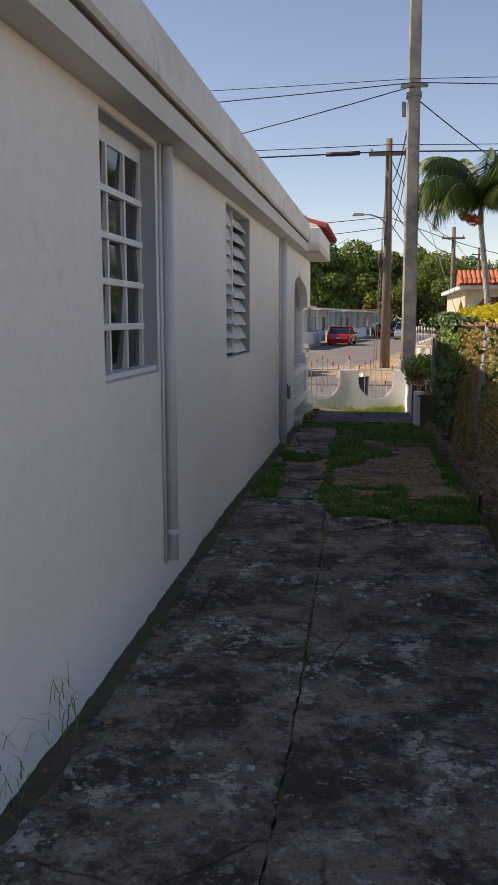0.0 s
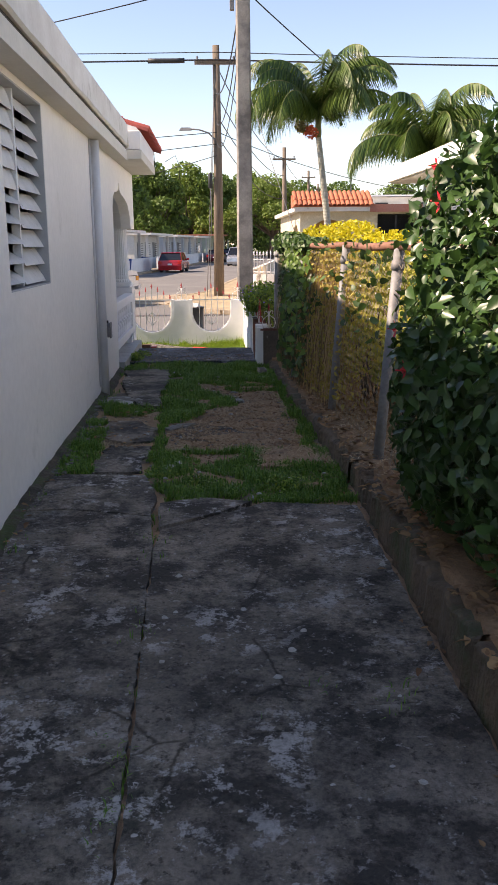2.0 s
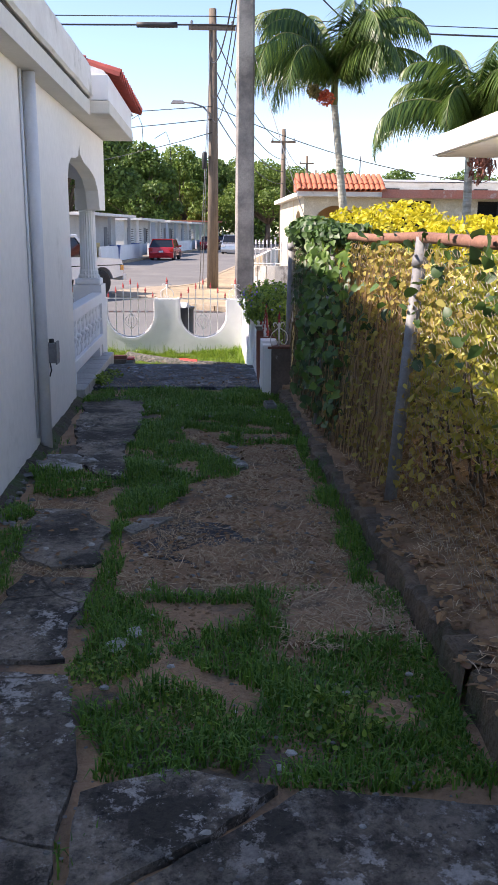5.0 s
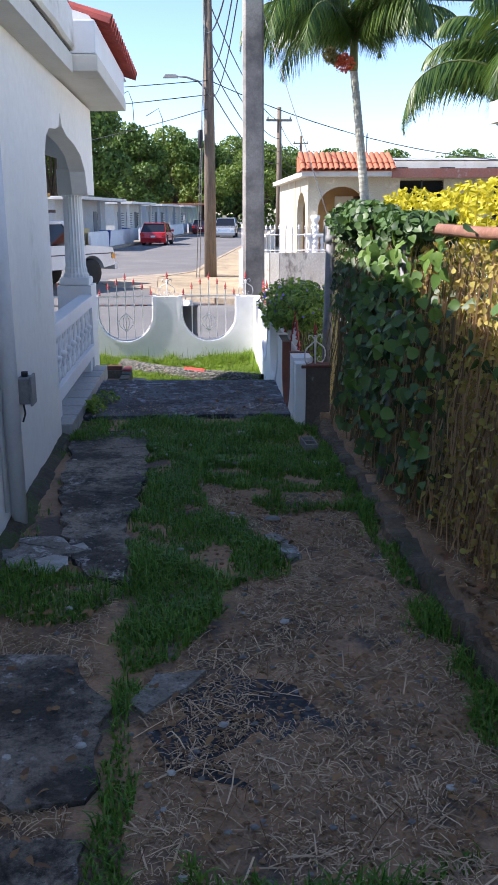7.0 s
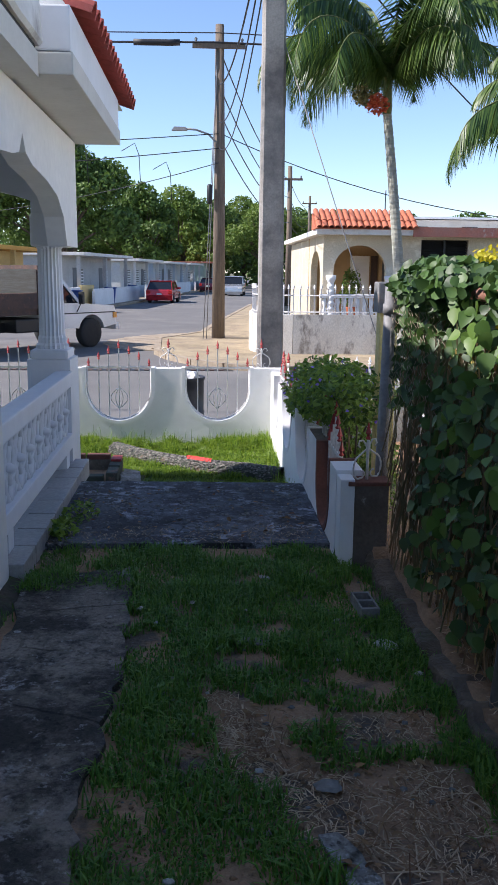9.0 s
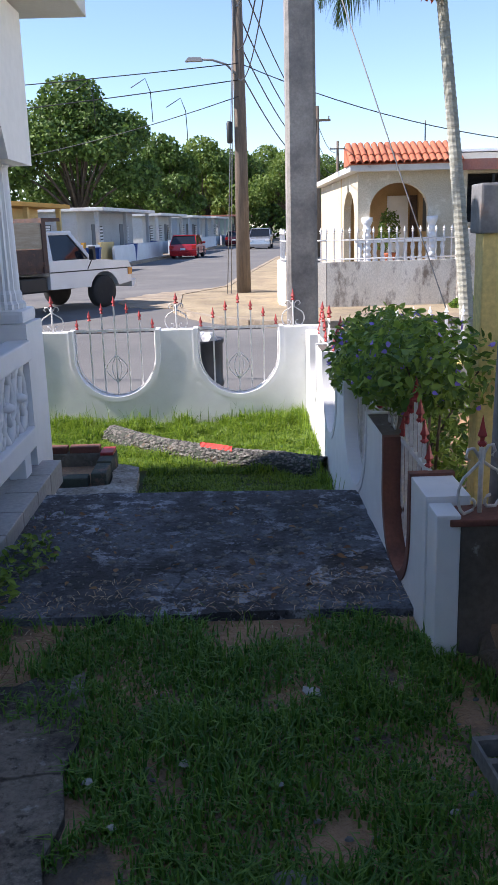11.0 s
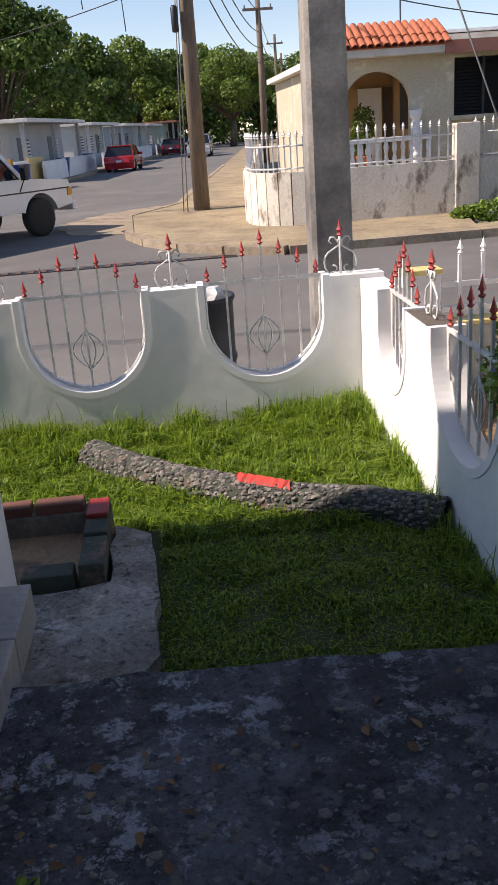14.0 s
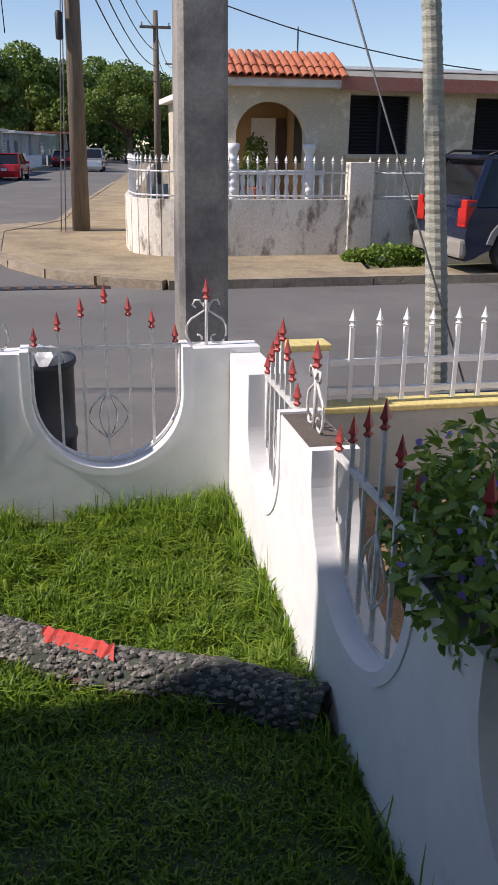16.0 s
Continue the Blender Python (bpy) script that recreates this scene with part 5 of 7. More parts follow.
dry = tagged(thing("dry_vine", "dense dry brown vine hanging through the wire fence", "vine"))
stems("stem_tangle", dry, 330, 9.7, 12.3, 0.1, 1.56, M["dry_stem"], 1, 0.0035, -0.01, 0.09, 0.16)
stems("stem_tangle", dry, 260, 9.8, 13.2, 0.08, 1.5, M["dry_stem_dark"], 2, 0.004, -0.02, 0.12, 0.2)
foliage("dry_leaves", fence_leaves(2600, 8.8, 12.6, lambda r, y: 0.2 + 1.32 * r.rand(), 0.22, 3), r_np.uniform(0.03, 0.06, 2600), M["dry_leaf"], dry, seed=5, width=0.6, hang=0.8)

yel = tagged(thing("yellow_shrub", "sunlit yellow-green variegated shrub behind the fence", "shrub"))
pts, nn = blob_points(9000, [(1.75, 8.4, 0.85, 0.45, 0.75, 0.6), (1.7, 9.6, 0.9, 0.5, 0.8, 0.66), (1.5, 10.9, 0.9, 0.5, 0.8, 0.7), (2.0, 9.2, 1.1, 0.5, 0.9, 0.5), (1.5, 12.2, 1.0, 0.5, 0.7, 0.7)], 21)
foliage("leaves", pts, np.random.RandomState(1).uniform(0.05, 0.085, 9000), M["yellow_leaf"], yel, seed=6, width=0.62, normals=nn * 0.8)
bm = bmesh.new()
for k in range(24):
    a = Vector((1.5 + 0.5 * rnd.random(), 8.2 + 4.2 * rnd.random(), 0.02))
    tube(bm, [a, a + Vector((rnd.uniform(-0.1, 0.1), rnd.uniform(-0.2, 0.2), 0.5)), a + Vector((rnd.uniform(-0.25, 0.25), rnd.uniform(-0.4, 0.4), 1.1))], 0.014, 5, 0.005)
part("branch_frame", bm, M["bark"], yel)
top = tagged(thing("yellow_hedge", "bright yellow flowering hedge rising over the fence", "hedge"))
pts, nn = blob_points(5200, [(1.35, 12.9, 1.55, 0.35, 0.55, 0.3), (1.6, 11.9, 1.62, 0.42, 0.6, 0.26), (1.9, 10.9, 1.55, 0.4, 0.5, 0.2)], 22)
foliage("leaves", pts, np.random.RandomState(2).uniform(0.035, 0.06, 5200), M["bright_leaf"], top, seed=7, width=0.6, normals=nn * 0.8)
part("branch_frame", tube(bmesh.new(), [(1.6, 12.2, 0.03), (1.58, 12.2, 0.9), (1.5, 12.4, 1.5)], 0.03, 6, 0.01), M["bark"], top)

vine = tagged(thing("green_vine", "broad-leaved green climbing vine over the fence", "vine"))
stems("stem_tangle", vine, 260, 10.6, 13.5, 0.1, 1.6, M["vine_stem"], 4, 0.004, -0.03, 0.14, 0.14)
n = 1900
pts = fence_leaves(n, 11.5, 13.7, lambda r, y: 1.66 - (0.75 if y > 12.9 else 1.2) * r.rand() ** (1.3 if y > 12.2 else 2.4), 0.34, 8, -0.05)
foliage("leaves", pts, np.random.RandomState(3).uniform(0.05, 0.085, n), M["vine_leaf"], vine, seed=8, width=0.85, normals=np.array([[-0.9, -0.7, 0.5]]), spread=0.7, hang=1.5)
n = 500
pts = fence_leaves(n, 10.6, 12.8, lambda r, y: 0.15 + 1.2 * r.rand(), 0.12, 9, -0.08)
foliage("leaves", pts, np.random.RandomState(4).uniform(0.05, 0.09, n), M["vine_leaf"], vine, seed=9, width=0.85, normals=np.array([[-0.9, -0.7, 0.4]]), spread=0.6, hang=1.5)
pts, nn = blob_points(1700, [(1.0, 12.9, 1.62, 0.25, 0.75, 0.14), (1.02, 11.6, 1.6, 0.16, 0.5, 0.08)], 23)
foliage("leaves", pts, np.random.RandomState(5).uniform(0.045, 0.08, 1700), M["vine_leaf"], vine, seed=10, width=0.85, normals=nn * 0.5 + np.array([[-0.3, -0.3, 0.8]]), spread=0.7)
n = 170
pts = fence_leaves(n, 7.2, 10.6, lambda r, y: 1.62 - 0.7 * r.rand() ** 2, 0.2, 12, -0.06)
foliage("leaves", pts, np.random.RandomState(6).uniform(0.05, 0.09, n), M["vine_leaf"], vine, seed=12, width=0.8, hang=1.2)

M["vine_light"] = leafy("light_vine_leaf", (0.06, 0.13, 0.025), (0.17, 0.28, 0.05), 0.45, 0.4)
n = 190
pts = fence_leaves(n, 10.7, 12.4, lambda r, y: 1.55 - 1.15 * r.rand() ** 1.2, 0.06, 15, -0.12)
foliage("leaves", pts, np.random.RandomState(16).uniform(0.045, 0.1, n), M["vine_light"], vine, seed=17, width=0.85, normals=np.array([[-0.9, -0.8, 0.5]]), spread=0.9, hang=1.6)
n = 900
pts = fence_leaves(n, 9.4, 11.2, lambda r, y: 0.2 + 1.35 * r.rand(), 0.12, 18, -0.06)
foliage("leaves", pts, np.random.RandomState(19).uniform(0.02, 0.045, n), M["dry_leaf"], vine, seed=20, width=0.7, normals=np.array([[-0.6, -0.6, 0.4]]), hang=1.0)

hib = tagged(thing("hibiscus_bush", "dense dark green hibiscus bush with red flowers", "bush"))
pts, nn = blob_points(10500, [(1.25, 5.6, 0.95, 0.5, 0.7, 0.85), (1.22, 6.1, 0.6, 0.34, 0.55, 0.6), (1.3, 5.9, 1.6, 0.42, 0.6, 0.5), (1.45, 5.4, 2.0, 0.36, 0.5, 0.36), (1.25, 4.9, 0.9, 0.42, 0.6, 0.8), (1.2, 6.55, 0.95, 0.24, 0.3, 0.4)], 31, 0.55)
foliage("leaves", pts, np.random.RandomState(7).uniform(0.05, 0.09, 10500), M["hibiscus_leaf"], hib, seed=13, width=0.62, normals=nn * 0.9 + np.array([[0, 0, 0.3]]), spread=0.7, hang=0.6)
bm = bmesh.new()
for k in range(16):
    a = Vector((1.42 + rnd.uniform(-0.1, 0.1), 5.7 + rnd.uniform(-0.2, 0.2), 0.04))
    b = Vector((1.42 + rnd.uniform(-0.4, 0.4), 5.7 + rnd.uniform(-0.8, 0.8), rnd.uniform(0.7, 2.0)))
    tube(bm, [a, a.lerp(b, 0.5) + Vector((0, 0, 0.15)), b], 0.018, 6, 0.006)
part("branch_frame", bm, M["bark"], hib)
hib.matrix_basis = pose(0.06, 0, 0.05)
for k, (x, y, z) in enumerate(((0.9, 6.2, 1.12), (1.1, 6.25, 1.95), (0.98, 5.7, 1.75), (0.8, 5.5, 1.0))):
    bm = bmesh.new()
    for q in range(5):
        a = 2 * math.pi * q / 5
        u, w = Vector((-0.3, math.cos(a), math.sin(a))), Vector((0, -math.sin(a), math.cos(a)))
        o = Vector((x, y, z))
        vs = [bm.verts.new(o), bm.verts.new(o + u * 0.03 + w * 0.018), bm.verts.new(o + u * 0.055), bm.verts.new(o + u * 0.03 - w * 0.018)]
        bm.faces.new(vs)
    tube(bm, [(x, y, z), (x - 0.05, y, z + 0.005)], 0.004, 5)
    part("flower", bm, M["flower_red"], hib, "red hibiscus flower")

dur = tagged(thing("garden_bush", "round green garden bush with small violet flowers leaning over the wall", "bush"))
blobs = [(0.8, 14.45, 0.85, 0.36, 0.45, 0.22), (0.72, 15.1, 0.82, 0.34, 0.5, 0.24), (0.88, 15.8, 0.66, 0.34, 0.5, 0.32), (0.7, 14.6, 0.76, 0.26, 0.35, 0.16), (0.9, 16.45, 0.5, 0.27, 0.42, 0.34), (0.8, 16.55, 0.42, 0.17, 0.3, 0.24), (0.76, 16.2, 0.62, 0.18, 0.35, 0.18), (0.63, 16.05, 0.56, 0.14, 0.3, 0.15), (1.05, 15.2, 0.15, 0.28, 0.6, 0.45), (1.08, 16.1, 0.0, 0.28, 0.5, 0.4)]
pts, nn = blob_points(11500, blobs, 41, 0.5)
foliage("leaves", pts, np.random.RandomState(8).uniform(0.03, 0.062, 11500), M["bush_leaf"], dur, seed=14, width=0.5, normals=nn * 0.6 + np.array([[0, 0, 0.5]]), spread=0.7)
pts, nn = blob_points(190, blobs[:8], 42, 0.95)
tagged(foliage("flowers", pts, 0.026, M["violet"], dur, seed=15, width=1.0), kind="stuff")
bm = bmesh.new()
for k in range(18):
    a = Vector((0.95 + rnd.uniform(-0.06, 0.06), 15.0 + rnd.uniform(-0.3, 0.6), 0.02))
    b = blobs[k % 8]
    c = Vector((b[0] + rnd.uniform(-0.2, 0.2), b[1] + rnd.uniform(-0.3, 0.3), b[2]))
    tube(bm, [a, a.lerp(c, 0.6) + Vector((0.05, 0, 0.1)), c], 0.01, 5, 0.004)
part("branch_frame", bm, M["bark"], dur)
setting(link("garden_bed", sheet(0.72, 2.5, 13.5, 18.9, 0.15, lambda x, y: 0.05 - 0.42 * min(1, max(0, (y - 13.8) / 2.5)) + rough_noise(x, y, 0.02, 0.3)), M["litter"]), "earth bed behind the side wall", "soil")

# ---- neighbour's house ----
nb = tagged(thing("neighbour_house", "white flat-roofed neighbouring house with a wide eave", "house"))
part("wall", abox(3.3, 9.0, 8.0, 14.2, 0.0, 2.5), M["plaster_white"], nb)
part("roof", abox(2.75, 9.2, 7.3, 15.4, 2.5, 2.74, 0.02), M["fascia"], nb)
part("roof_edge", abox(2.7, 2.76, 7.3, 15.45, 2.52, 2.72), M["trim_white"], nb)
part("vent_pipe", tube(bmesh.new(), [(3.4, 12.0, 2.74), (3.4, 12.0, 3.0)], 0.04, 8), M["rust"], nb)
yw = setting(thing("wall_neighbour_yard", "yellow and white garden wall behind the shrubs", "wall"))
part("masonry", abox(2.4, 2.52, 8.0, 18.8, 0.0, 1.2), M["plaster_white"], yw)
part("yellow_band", abox(2.385, 2.535, 8.0, 18.8, 1.2, 1.36), M["yellow_paint"], yw)

# ---- grass ----
def inside(poly, x, y):
    hit = False
    for (ax, ay), (bx, by) in zip(poly, poly[1:] + poly[:1]):
        if (ay > y) != (by > y) and x < ax + (bx - ax) * (y - ay) / (by - ay):
            hit = not hit
    return hit


def scatter(polys, per_m2, seed, z_of, patchy=0.0):
    r = random.Random(seed)
    out = []
    for poly in polys:
        xs, ys = [p[0] for p in poly], [p[1] for p in poly]
        n = int((max(xs) - min(xs)) * (max(ys) - min(ys)) * per_m2)
        for _ in range(n):
            x, y = r.uniform(min(xs), max(xs)), r.uniform(min(ys), max(ys))
            if inside(poly, x + 0.13 * noise.noise(Vector((x * 5, y * 5, 1.5))), y + 0.16 * noise.noise(Vector((x * 5, y * 5, 7.5)))):
                if patchy and noise.noise(Vector((x * 4.0, y * 4.0, seed))) < patchy - 0.5 + 0.25 * r.random():
                    continue
                out.append((x, y, z_of(x, y)))
    return out


lawn_pts = scatter([[(-4.5, 15.28), (0.56, 15.24), (0.56, 18.68), (-4.5, 18.68)]], 10000, 1, lambda x, y: lawn_z(y) + rough_noise(x, y, 0.02, 0.4) - 0.01)
r = np.random.RandomState(5)
lawn_pts = [p for p in lawn_pts if not (p[0] < -0.8 and p[1] < 17.1 and p[0] > -1.9)]
BORDER = [(-1.22, 18.17), (-0.95, 17.84), (-0.68, 17.58), (-0.41, 17.38), (-0.16, 17.2), (0.23, 17.03), (0.55, 16.8)]
lawn_pts = [p for p in lawn_pts if min((p[0] - q[0]) ** 2 + (p[1] - q[1]) ** 2 for q in [(a[0] + (b[0] - a[0]) * k / 5, a[1] + (b[1] - a[1]) * k / 5) for a, b in zip(BORDER, BORDER[1:]) for k in range(6)]) > 0.115 ** 2]
hh = np.array([0.032 + 0.035 * (p[1] > 16.9) * 1.0 + 0.05 * max(0, p[1] - 17.9) + 0.06 * max(0, 1 - (0.56 - p[0]) / 0.12) for p in lawn_pts]) * r.uniform(0.6, 1.5, len(lawn_pts)) * np.array([max(0.55, 1 + 0.8 * noise.noise(Vector((p[0] * 6, p[1] * 6, 2.0))) + 0.6 * noise.noise(Vector((p[0] * 1.7, p[1] * 1.7, 5.0)))) for p in lawn_pts])
tagged(grass_mesh("lawn_grass", lawn_pts, hh, M["grass"], 2, 0.0046, 1.5), "short green lawn grass, longer along the wall", "grass", kind="stuff")
edge_pts = scatter([[(-3, 18.5), (0.56, 18.5), (0.56, 18.69), (-3, 18.69)], [(0.44, 15.3), (0.57, 15.3), (0.57, 18.6), (0.44, 18.6)]], 420, 3, lambda x, y: lawn_z(y))
tagged(grass_mesh("tall_grass", edge_pts, np.random.RandomState(6).uniform(0.12, 0.3, len(edge_pts)), M["grass"], 4, 0.003, 0.7), "tall grass stalks along the garden walls", "grass", kind="stuff")

G = [
    [(-0.5, 8.46), (-0.11, 8.46), (0.09, 8.39), (0.34, 8.47), (0.73, 8.5), (0.89, 8.4), (0.76, 8.42), (0.33, 8.27), (0.37, 7.86), (0.9, 8.02), (0.9, 6.95), (0.3, 7.0), (0.0, 7.03), (-0.35, 7.02), (-0.5, 7.7), (-0.55, 8.2)],
    [(-0.55, 9.45), (-0.43, 9.4), (-0.42, 8.42), (-0.55, 8.42)],
    [(-0.6, 13.09), (0.02, 13.04), (0.62, 13.0), (0.84, 12.2), (0.86, 11.3), (0.63, 11.26), (0.27, 11.32), (0.16, 11.13), (0.01, 11.1), (0.09, 10.95), (0.26, 10.52), (-0.09, 10.2), (-0.2, 9.78), (-0.39, 9.51), (-0.5, 9.43), (-0.61, 10.09), (-0.55, 10.28), (-0.62, 10.93), (-0.57, 11.94)],
    [(-1.22, 7.75), (-0.95, 7.75), (-0.92, 8.7), (-1.05, 9.6), (-1.22, 9.9)],
    [(-1.22, 10.6), (-0.84, 10.48), (-0.58, 10.28), (-0.6, 9.95), (-1.1, 10.0), (-1.22, 10.2)],
    [(0.76, 8.5), (0.89, 8.5), (0.82, 11.4), (0.7, 11.4)],
    [(0.78, 7.0), (0.93, 7.0), (0.89, 8.5), (0.76, 8.5)],
    [(0.68, 11.4), (0.82, 11.4), (0.74, 13.4), (0.6, 13.4)],
]
BARE = [[(-0.22, 11.82), (-0.11, 11.86), (0.18, 11.33), (0.13, 11.13), (-0.13, 11.23)], [(0.25, 11.69), (0.67, 11.66), (0.65, 11.38), (0.28, 11.37)], [(-0.33, 8.33), (0.2, 8.3), (0.24, 8.08), (-0.15, 8.12)]]
G.append([(-1.2, 12.95), (0.62, 12.95), (0.6, 13.72), (-1.2, 13.75)])
pts = [p for p in scatter(G, 9500, 7, lambda x, y: yard_height(x, y) - 0.005, 0.16) if not any(inside(q, p[0] + 0.05 * noise.noise(Vector((p[0] * 9, p[1] * 9, 0))), p[1]) for q in BARE)]
hts = np.random.RandomState(8).uniform(0.025, 0.085, len(pts)) * np.array([1 + 0.9 * noise.noise(Vector((p[0] * 3, p[1] * 3, 0))) for p in pts])
tagged(grass_mesh("yard_grass", pts, hts, M["grass_shade"], 9, 0.0036, 1.3), "soft green grass growing between broken slabs", "grass", kind="stuff")
S = [
    [(-1.27, -3), (-1.12, -3), (-1.1, 13.2), (-1.27, 13.2)],
    [(0.74, 6.9), (0.9, 6.9), (0.76, 13.3), (0.62, 13.3)],
    [(-1.25, 13.0), (0.62, 13.0), (0.6, 13.8), (-1.25, 13.85)],
    [(-0.4, 3.0), (-0.28, 3.0), (-0.3, 6.9), (-0.46, 6.9)],
    [(0.0, 4.5), (0.9, 4.45), (0.9, 4.7), (0.0, 4.75)],
    [(-1.25, 13.8), (-1.0, 13.8), (-1.05, 15.1), (-1.2, 15.1)],
]
pts = scatter(S, 1100, 11, lambda x, y: yard_height(x, y), 0.52)
tagged(grass_mesh("edge_weeds", pts, np.random.RandomState(12).uniform(0.02, 0.075, len(pts)), M["grass_shade"], 13, 0.003, 1.0), "thin weeds along walls, kerb and cracks", "weeds", kind="stuff")
pts = []
for x, y, n in ((-1.24, 2.2, 60), (-1.22, 3.0, 40), (-1.24, 2.5, 30)):
    pts += [(x + rnd.uniform(-0.03, 0.06), y + rnd.uniform(-0.08, 0.08), yard_drop(y) + rnd.uniform(0.0, 0.3)) for _ in range(n)]
tagged(grass_mesh("wall_weeds", pts, np.random.RandomState(14).uniform(0.05, 0.16, len(pts)), M["grass_shade"], 15, 0.002, 1.6), "wispy weeds growing from the wall foot", "weeds", kind="stuff")


def straw(name, polys, per_m2, seed, mat, lift, lo=0.03, hi=0.12, label="", wide=1.3):
    """Loose dry stalks lying on the ground."""
    r = random.Random(seed)
    v, f = [], []
    for x, y, z in scatter(polys, per_m2, seed, lambda x, y: lift(x, y), 0.18):
        a = r.uniform(0, math.pi)
        ln, w = r.uniform(lo, hi) / 2, wide * r.uniform(0.0007, 0.0017)
        c, s = math.cos(a), math.sin(a)
        b = len(v)
        z0, z1, bow = z + r.uniform(0.001, 0.012), z + r.uniform(0.001, 0.016), r.uniform(-0.07, 0.07) * ln
        mx, my = x - s * bow, y + c * bow
        v += [(x - c * ln - s * w, y - s * ln + c * w, z0), (x - c * ln + s * w, y - s * ln - c * w, z0), (mx + s * w, my - c * w, (z0 + z1) / 2 + 0.004), (mx - s * w, my + c * w, (z0 + z1) / 2 + 0.004), (x + c * ln + s * w, y + s * ln - c * w, z1), (x + c * ln - s * w, y + s * ln + c * w, z1)]
        f += [(b, b + 1, b + 2, b + 3), (b + 3, b + 2, b + 4, b + 5)]
    me = bpy.data.meshes.new(name)
    me.from_pydata(v, [], f)
    me.materials.append(mat)
    return tagged(new(name, me), label, "straw", kind="stuff")


DIRT = [[(-0.42, 8.4), (0.84, 8.3), (0.8, 10.0), (0.7, 11.2), (-0.1, 11.7), (-0.2, 11.5), (0.25, 10.6), (-0.1, 10.0), (-0.4, 9.35)], BARE[0], BARE[1], [(-1.1, 8.3), (-0.6, 8.3), (-0.6, 10.4), (-1.1, 10.4)], [(0.2, 7.6), (0.88, 7.6), (0.88, 8.4), (0.2, 8.4)]]
straw("dry_straw", DIRT, 4200, 31, M["straw"], lambda x, y: max(yard_height(x, y), 0.003 if 7.8 < y < 8.45 and x > 0.3 else -1), 0.012, 0.05, label="dry straw and grass clippings scattered on bare soil")
straw("coarse_straw", DIRT[:1] + DIRT[-2:], 420, 34, M["straw"], lambda x, y: max(yard_height(x, y), 0.003 if 7.8 < y < 8.45 and x > 0.3 else -1), 0.05, 0.17, label="longer dry stalks and twigs lying on bare soil", wide=1.9)
straw("dark_twigs", DIRT + G[-1:], 260, 35, M["dead_leaf"], lambda x, y: yard_height(x, y) + 0.003, 0.04, 0.2, label="thin dark twigs lying on the side yard")
straw("dry_clippings", [[(-1.2, 12.9), (0.62, 12.9), (0.58, 14.1), (-1.2, 14.0)]], 900, 32, M["straw"], lambda x, y: max(yard_height(x, y), 0.012 if y > 13.72 else -1), 0.012, 0.045, "dry grass clippings at the slab edge")
straw("fence_litter", [[(0.95, 6.8), (2.3, 6.8), (2.3, 12.5), (0.85, 12.5)]], 900, 33, M["straw"], lambda x, y: plot_height(y) + 0.02, 0.03, 0.1, "dry stalks under the wire fence")


def litter_leaves(name, polys, per_m2, seed, mat, lift, size, label):
    p = np.array(scatter(polys, per_m2, seed, lift, 0.2))
    ob = foliage(name, p, np.random.RandomState(seed).uniform(*size, len(p)), mat, seed=seed, width=0.55, normals=np.array([[0, 0, 2.2]]), spread=0.6)
    return tagged(ob, label, "leaf litter", kind="stuff")


litter_leaves("fallen_leaves", [[(0.93, 4.0), (2.3, 4.0), (2.3, 12.5), (0.85, 12.5)]], 550, 41, M["dead_leaf"], lambda x, y: plot_height(y) + 0.03, (0.03, 0.07), "fallen brown leaves under the fence")
litter_leaves("fallen_leaves", DIRT + [[(-1.25, -2), (-1.05, -2), (-1.05, 7.6), (-1.25, 7.6)], [(0.78, 0), (0.98, 0), (0.92, 7.5), (0.74, 7.5)]], 90, 42, M["dead_leaf"], lambda x, y: max(yard_height(x, y), yard_drop(y)) + 0.012, (0.02, 0.05), "few fallen brown leaves on the side yard")

# ---- stones and loose pieces ----
def pebble_mesh(name, places, mat, seed):
    """Small angular stones, each one a squashed eight-sided lump, in one mesh."""
    r = random.Random(seed)
    v, f = [], []
    for x, y, z, s in places:
        z += yard_drop(y)
        b = len(v)
        a0 = r.uniform(0, 6.28)
        for lvl, (k, h) in enumerate(((1.0, 0.0), (0.85, 0.45), (0.35, 0.7))):
            for q in range(6):
                a = a0 + q * math.pi / 3
                rr = s * k * r.uniform(0.75, 1.15)
                v.append((x + rr * math.cos(a), y + rr * 0.75 * math.sin(a), z + h * s * r.uniform(0.7, 1.1)))
        for lvl in range(2):
            for q in range(6):
                f.append((b + lvl * 6 + q, b + lvl * 6 + (q + 1) % 6, b + lvl * 6 + 6 + (q + 1) % 6, b + lvl * 6 + 6 + q))
        f.append(tuple(b + 12 + q for q in range(6)))
    me = bpy.data.meshes.new(name)
    me.from_pydata(v, [], f)
    me.materials.append(mat)
    return new(name, me)


r = random.Random(77)
pl = [(r.uniform(-1.15, 0.9), r.uniform(1.0, 7.6), 0.0, r.uniform(0.003, 0.011)) for _ in range(1500)]
pl += [(r.uniform(-1.24, -1.08) , r.uniform(0.5, 10.5), -0.01, r.uniform(0.006, 0.028)) for _ in range(500)]
pl += [(r.uniform(-1.1, 0.85), r.uniform(7.7, 13.2), -0.015, r.uniform(0.004, 0.016)) for _ in range(500)]
pl += [(r.uniform(-1.15, 0.5), r.uniform(13.8, 15.1), 0.01, 0.003 + 0.018 * r.random() ** 3) for _ in range(1100)]
tagged(pebble_mesh("gravel_bits", pl, M["rubble"], 5), "loose gravel and concrete crumbs on the slabs", "gravel", kind="stuff")
r = random.Random(78)
pl = [(r.uniform(-1.15, 0.9), r.uniform(1.0, 13.0), 0.0, r.uniform(0.008, 0.022)) for _ in range(110)]
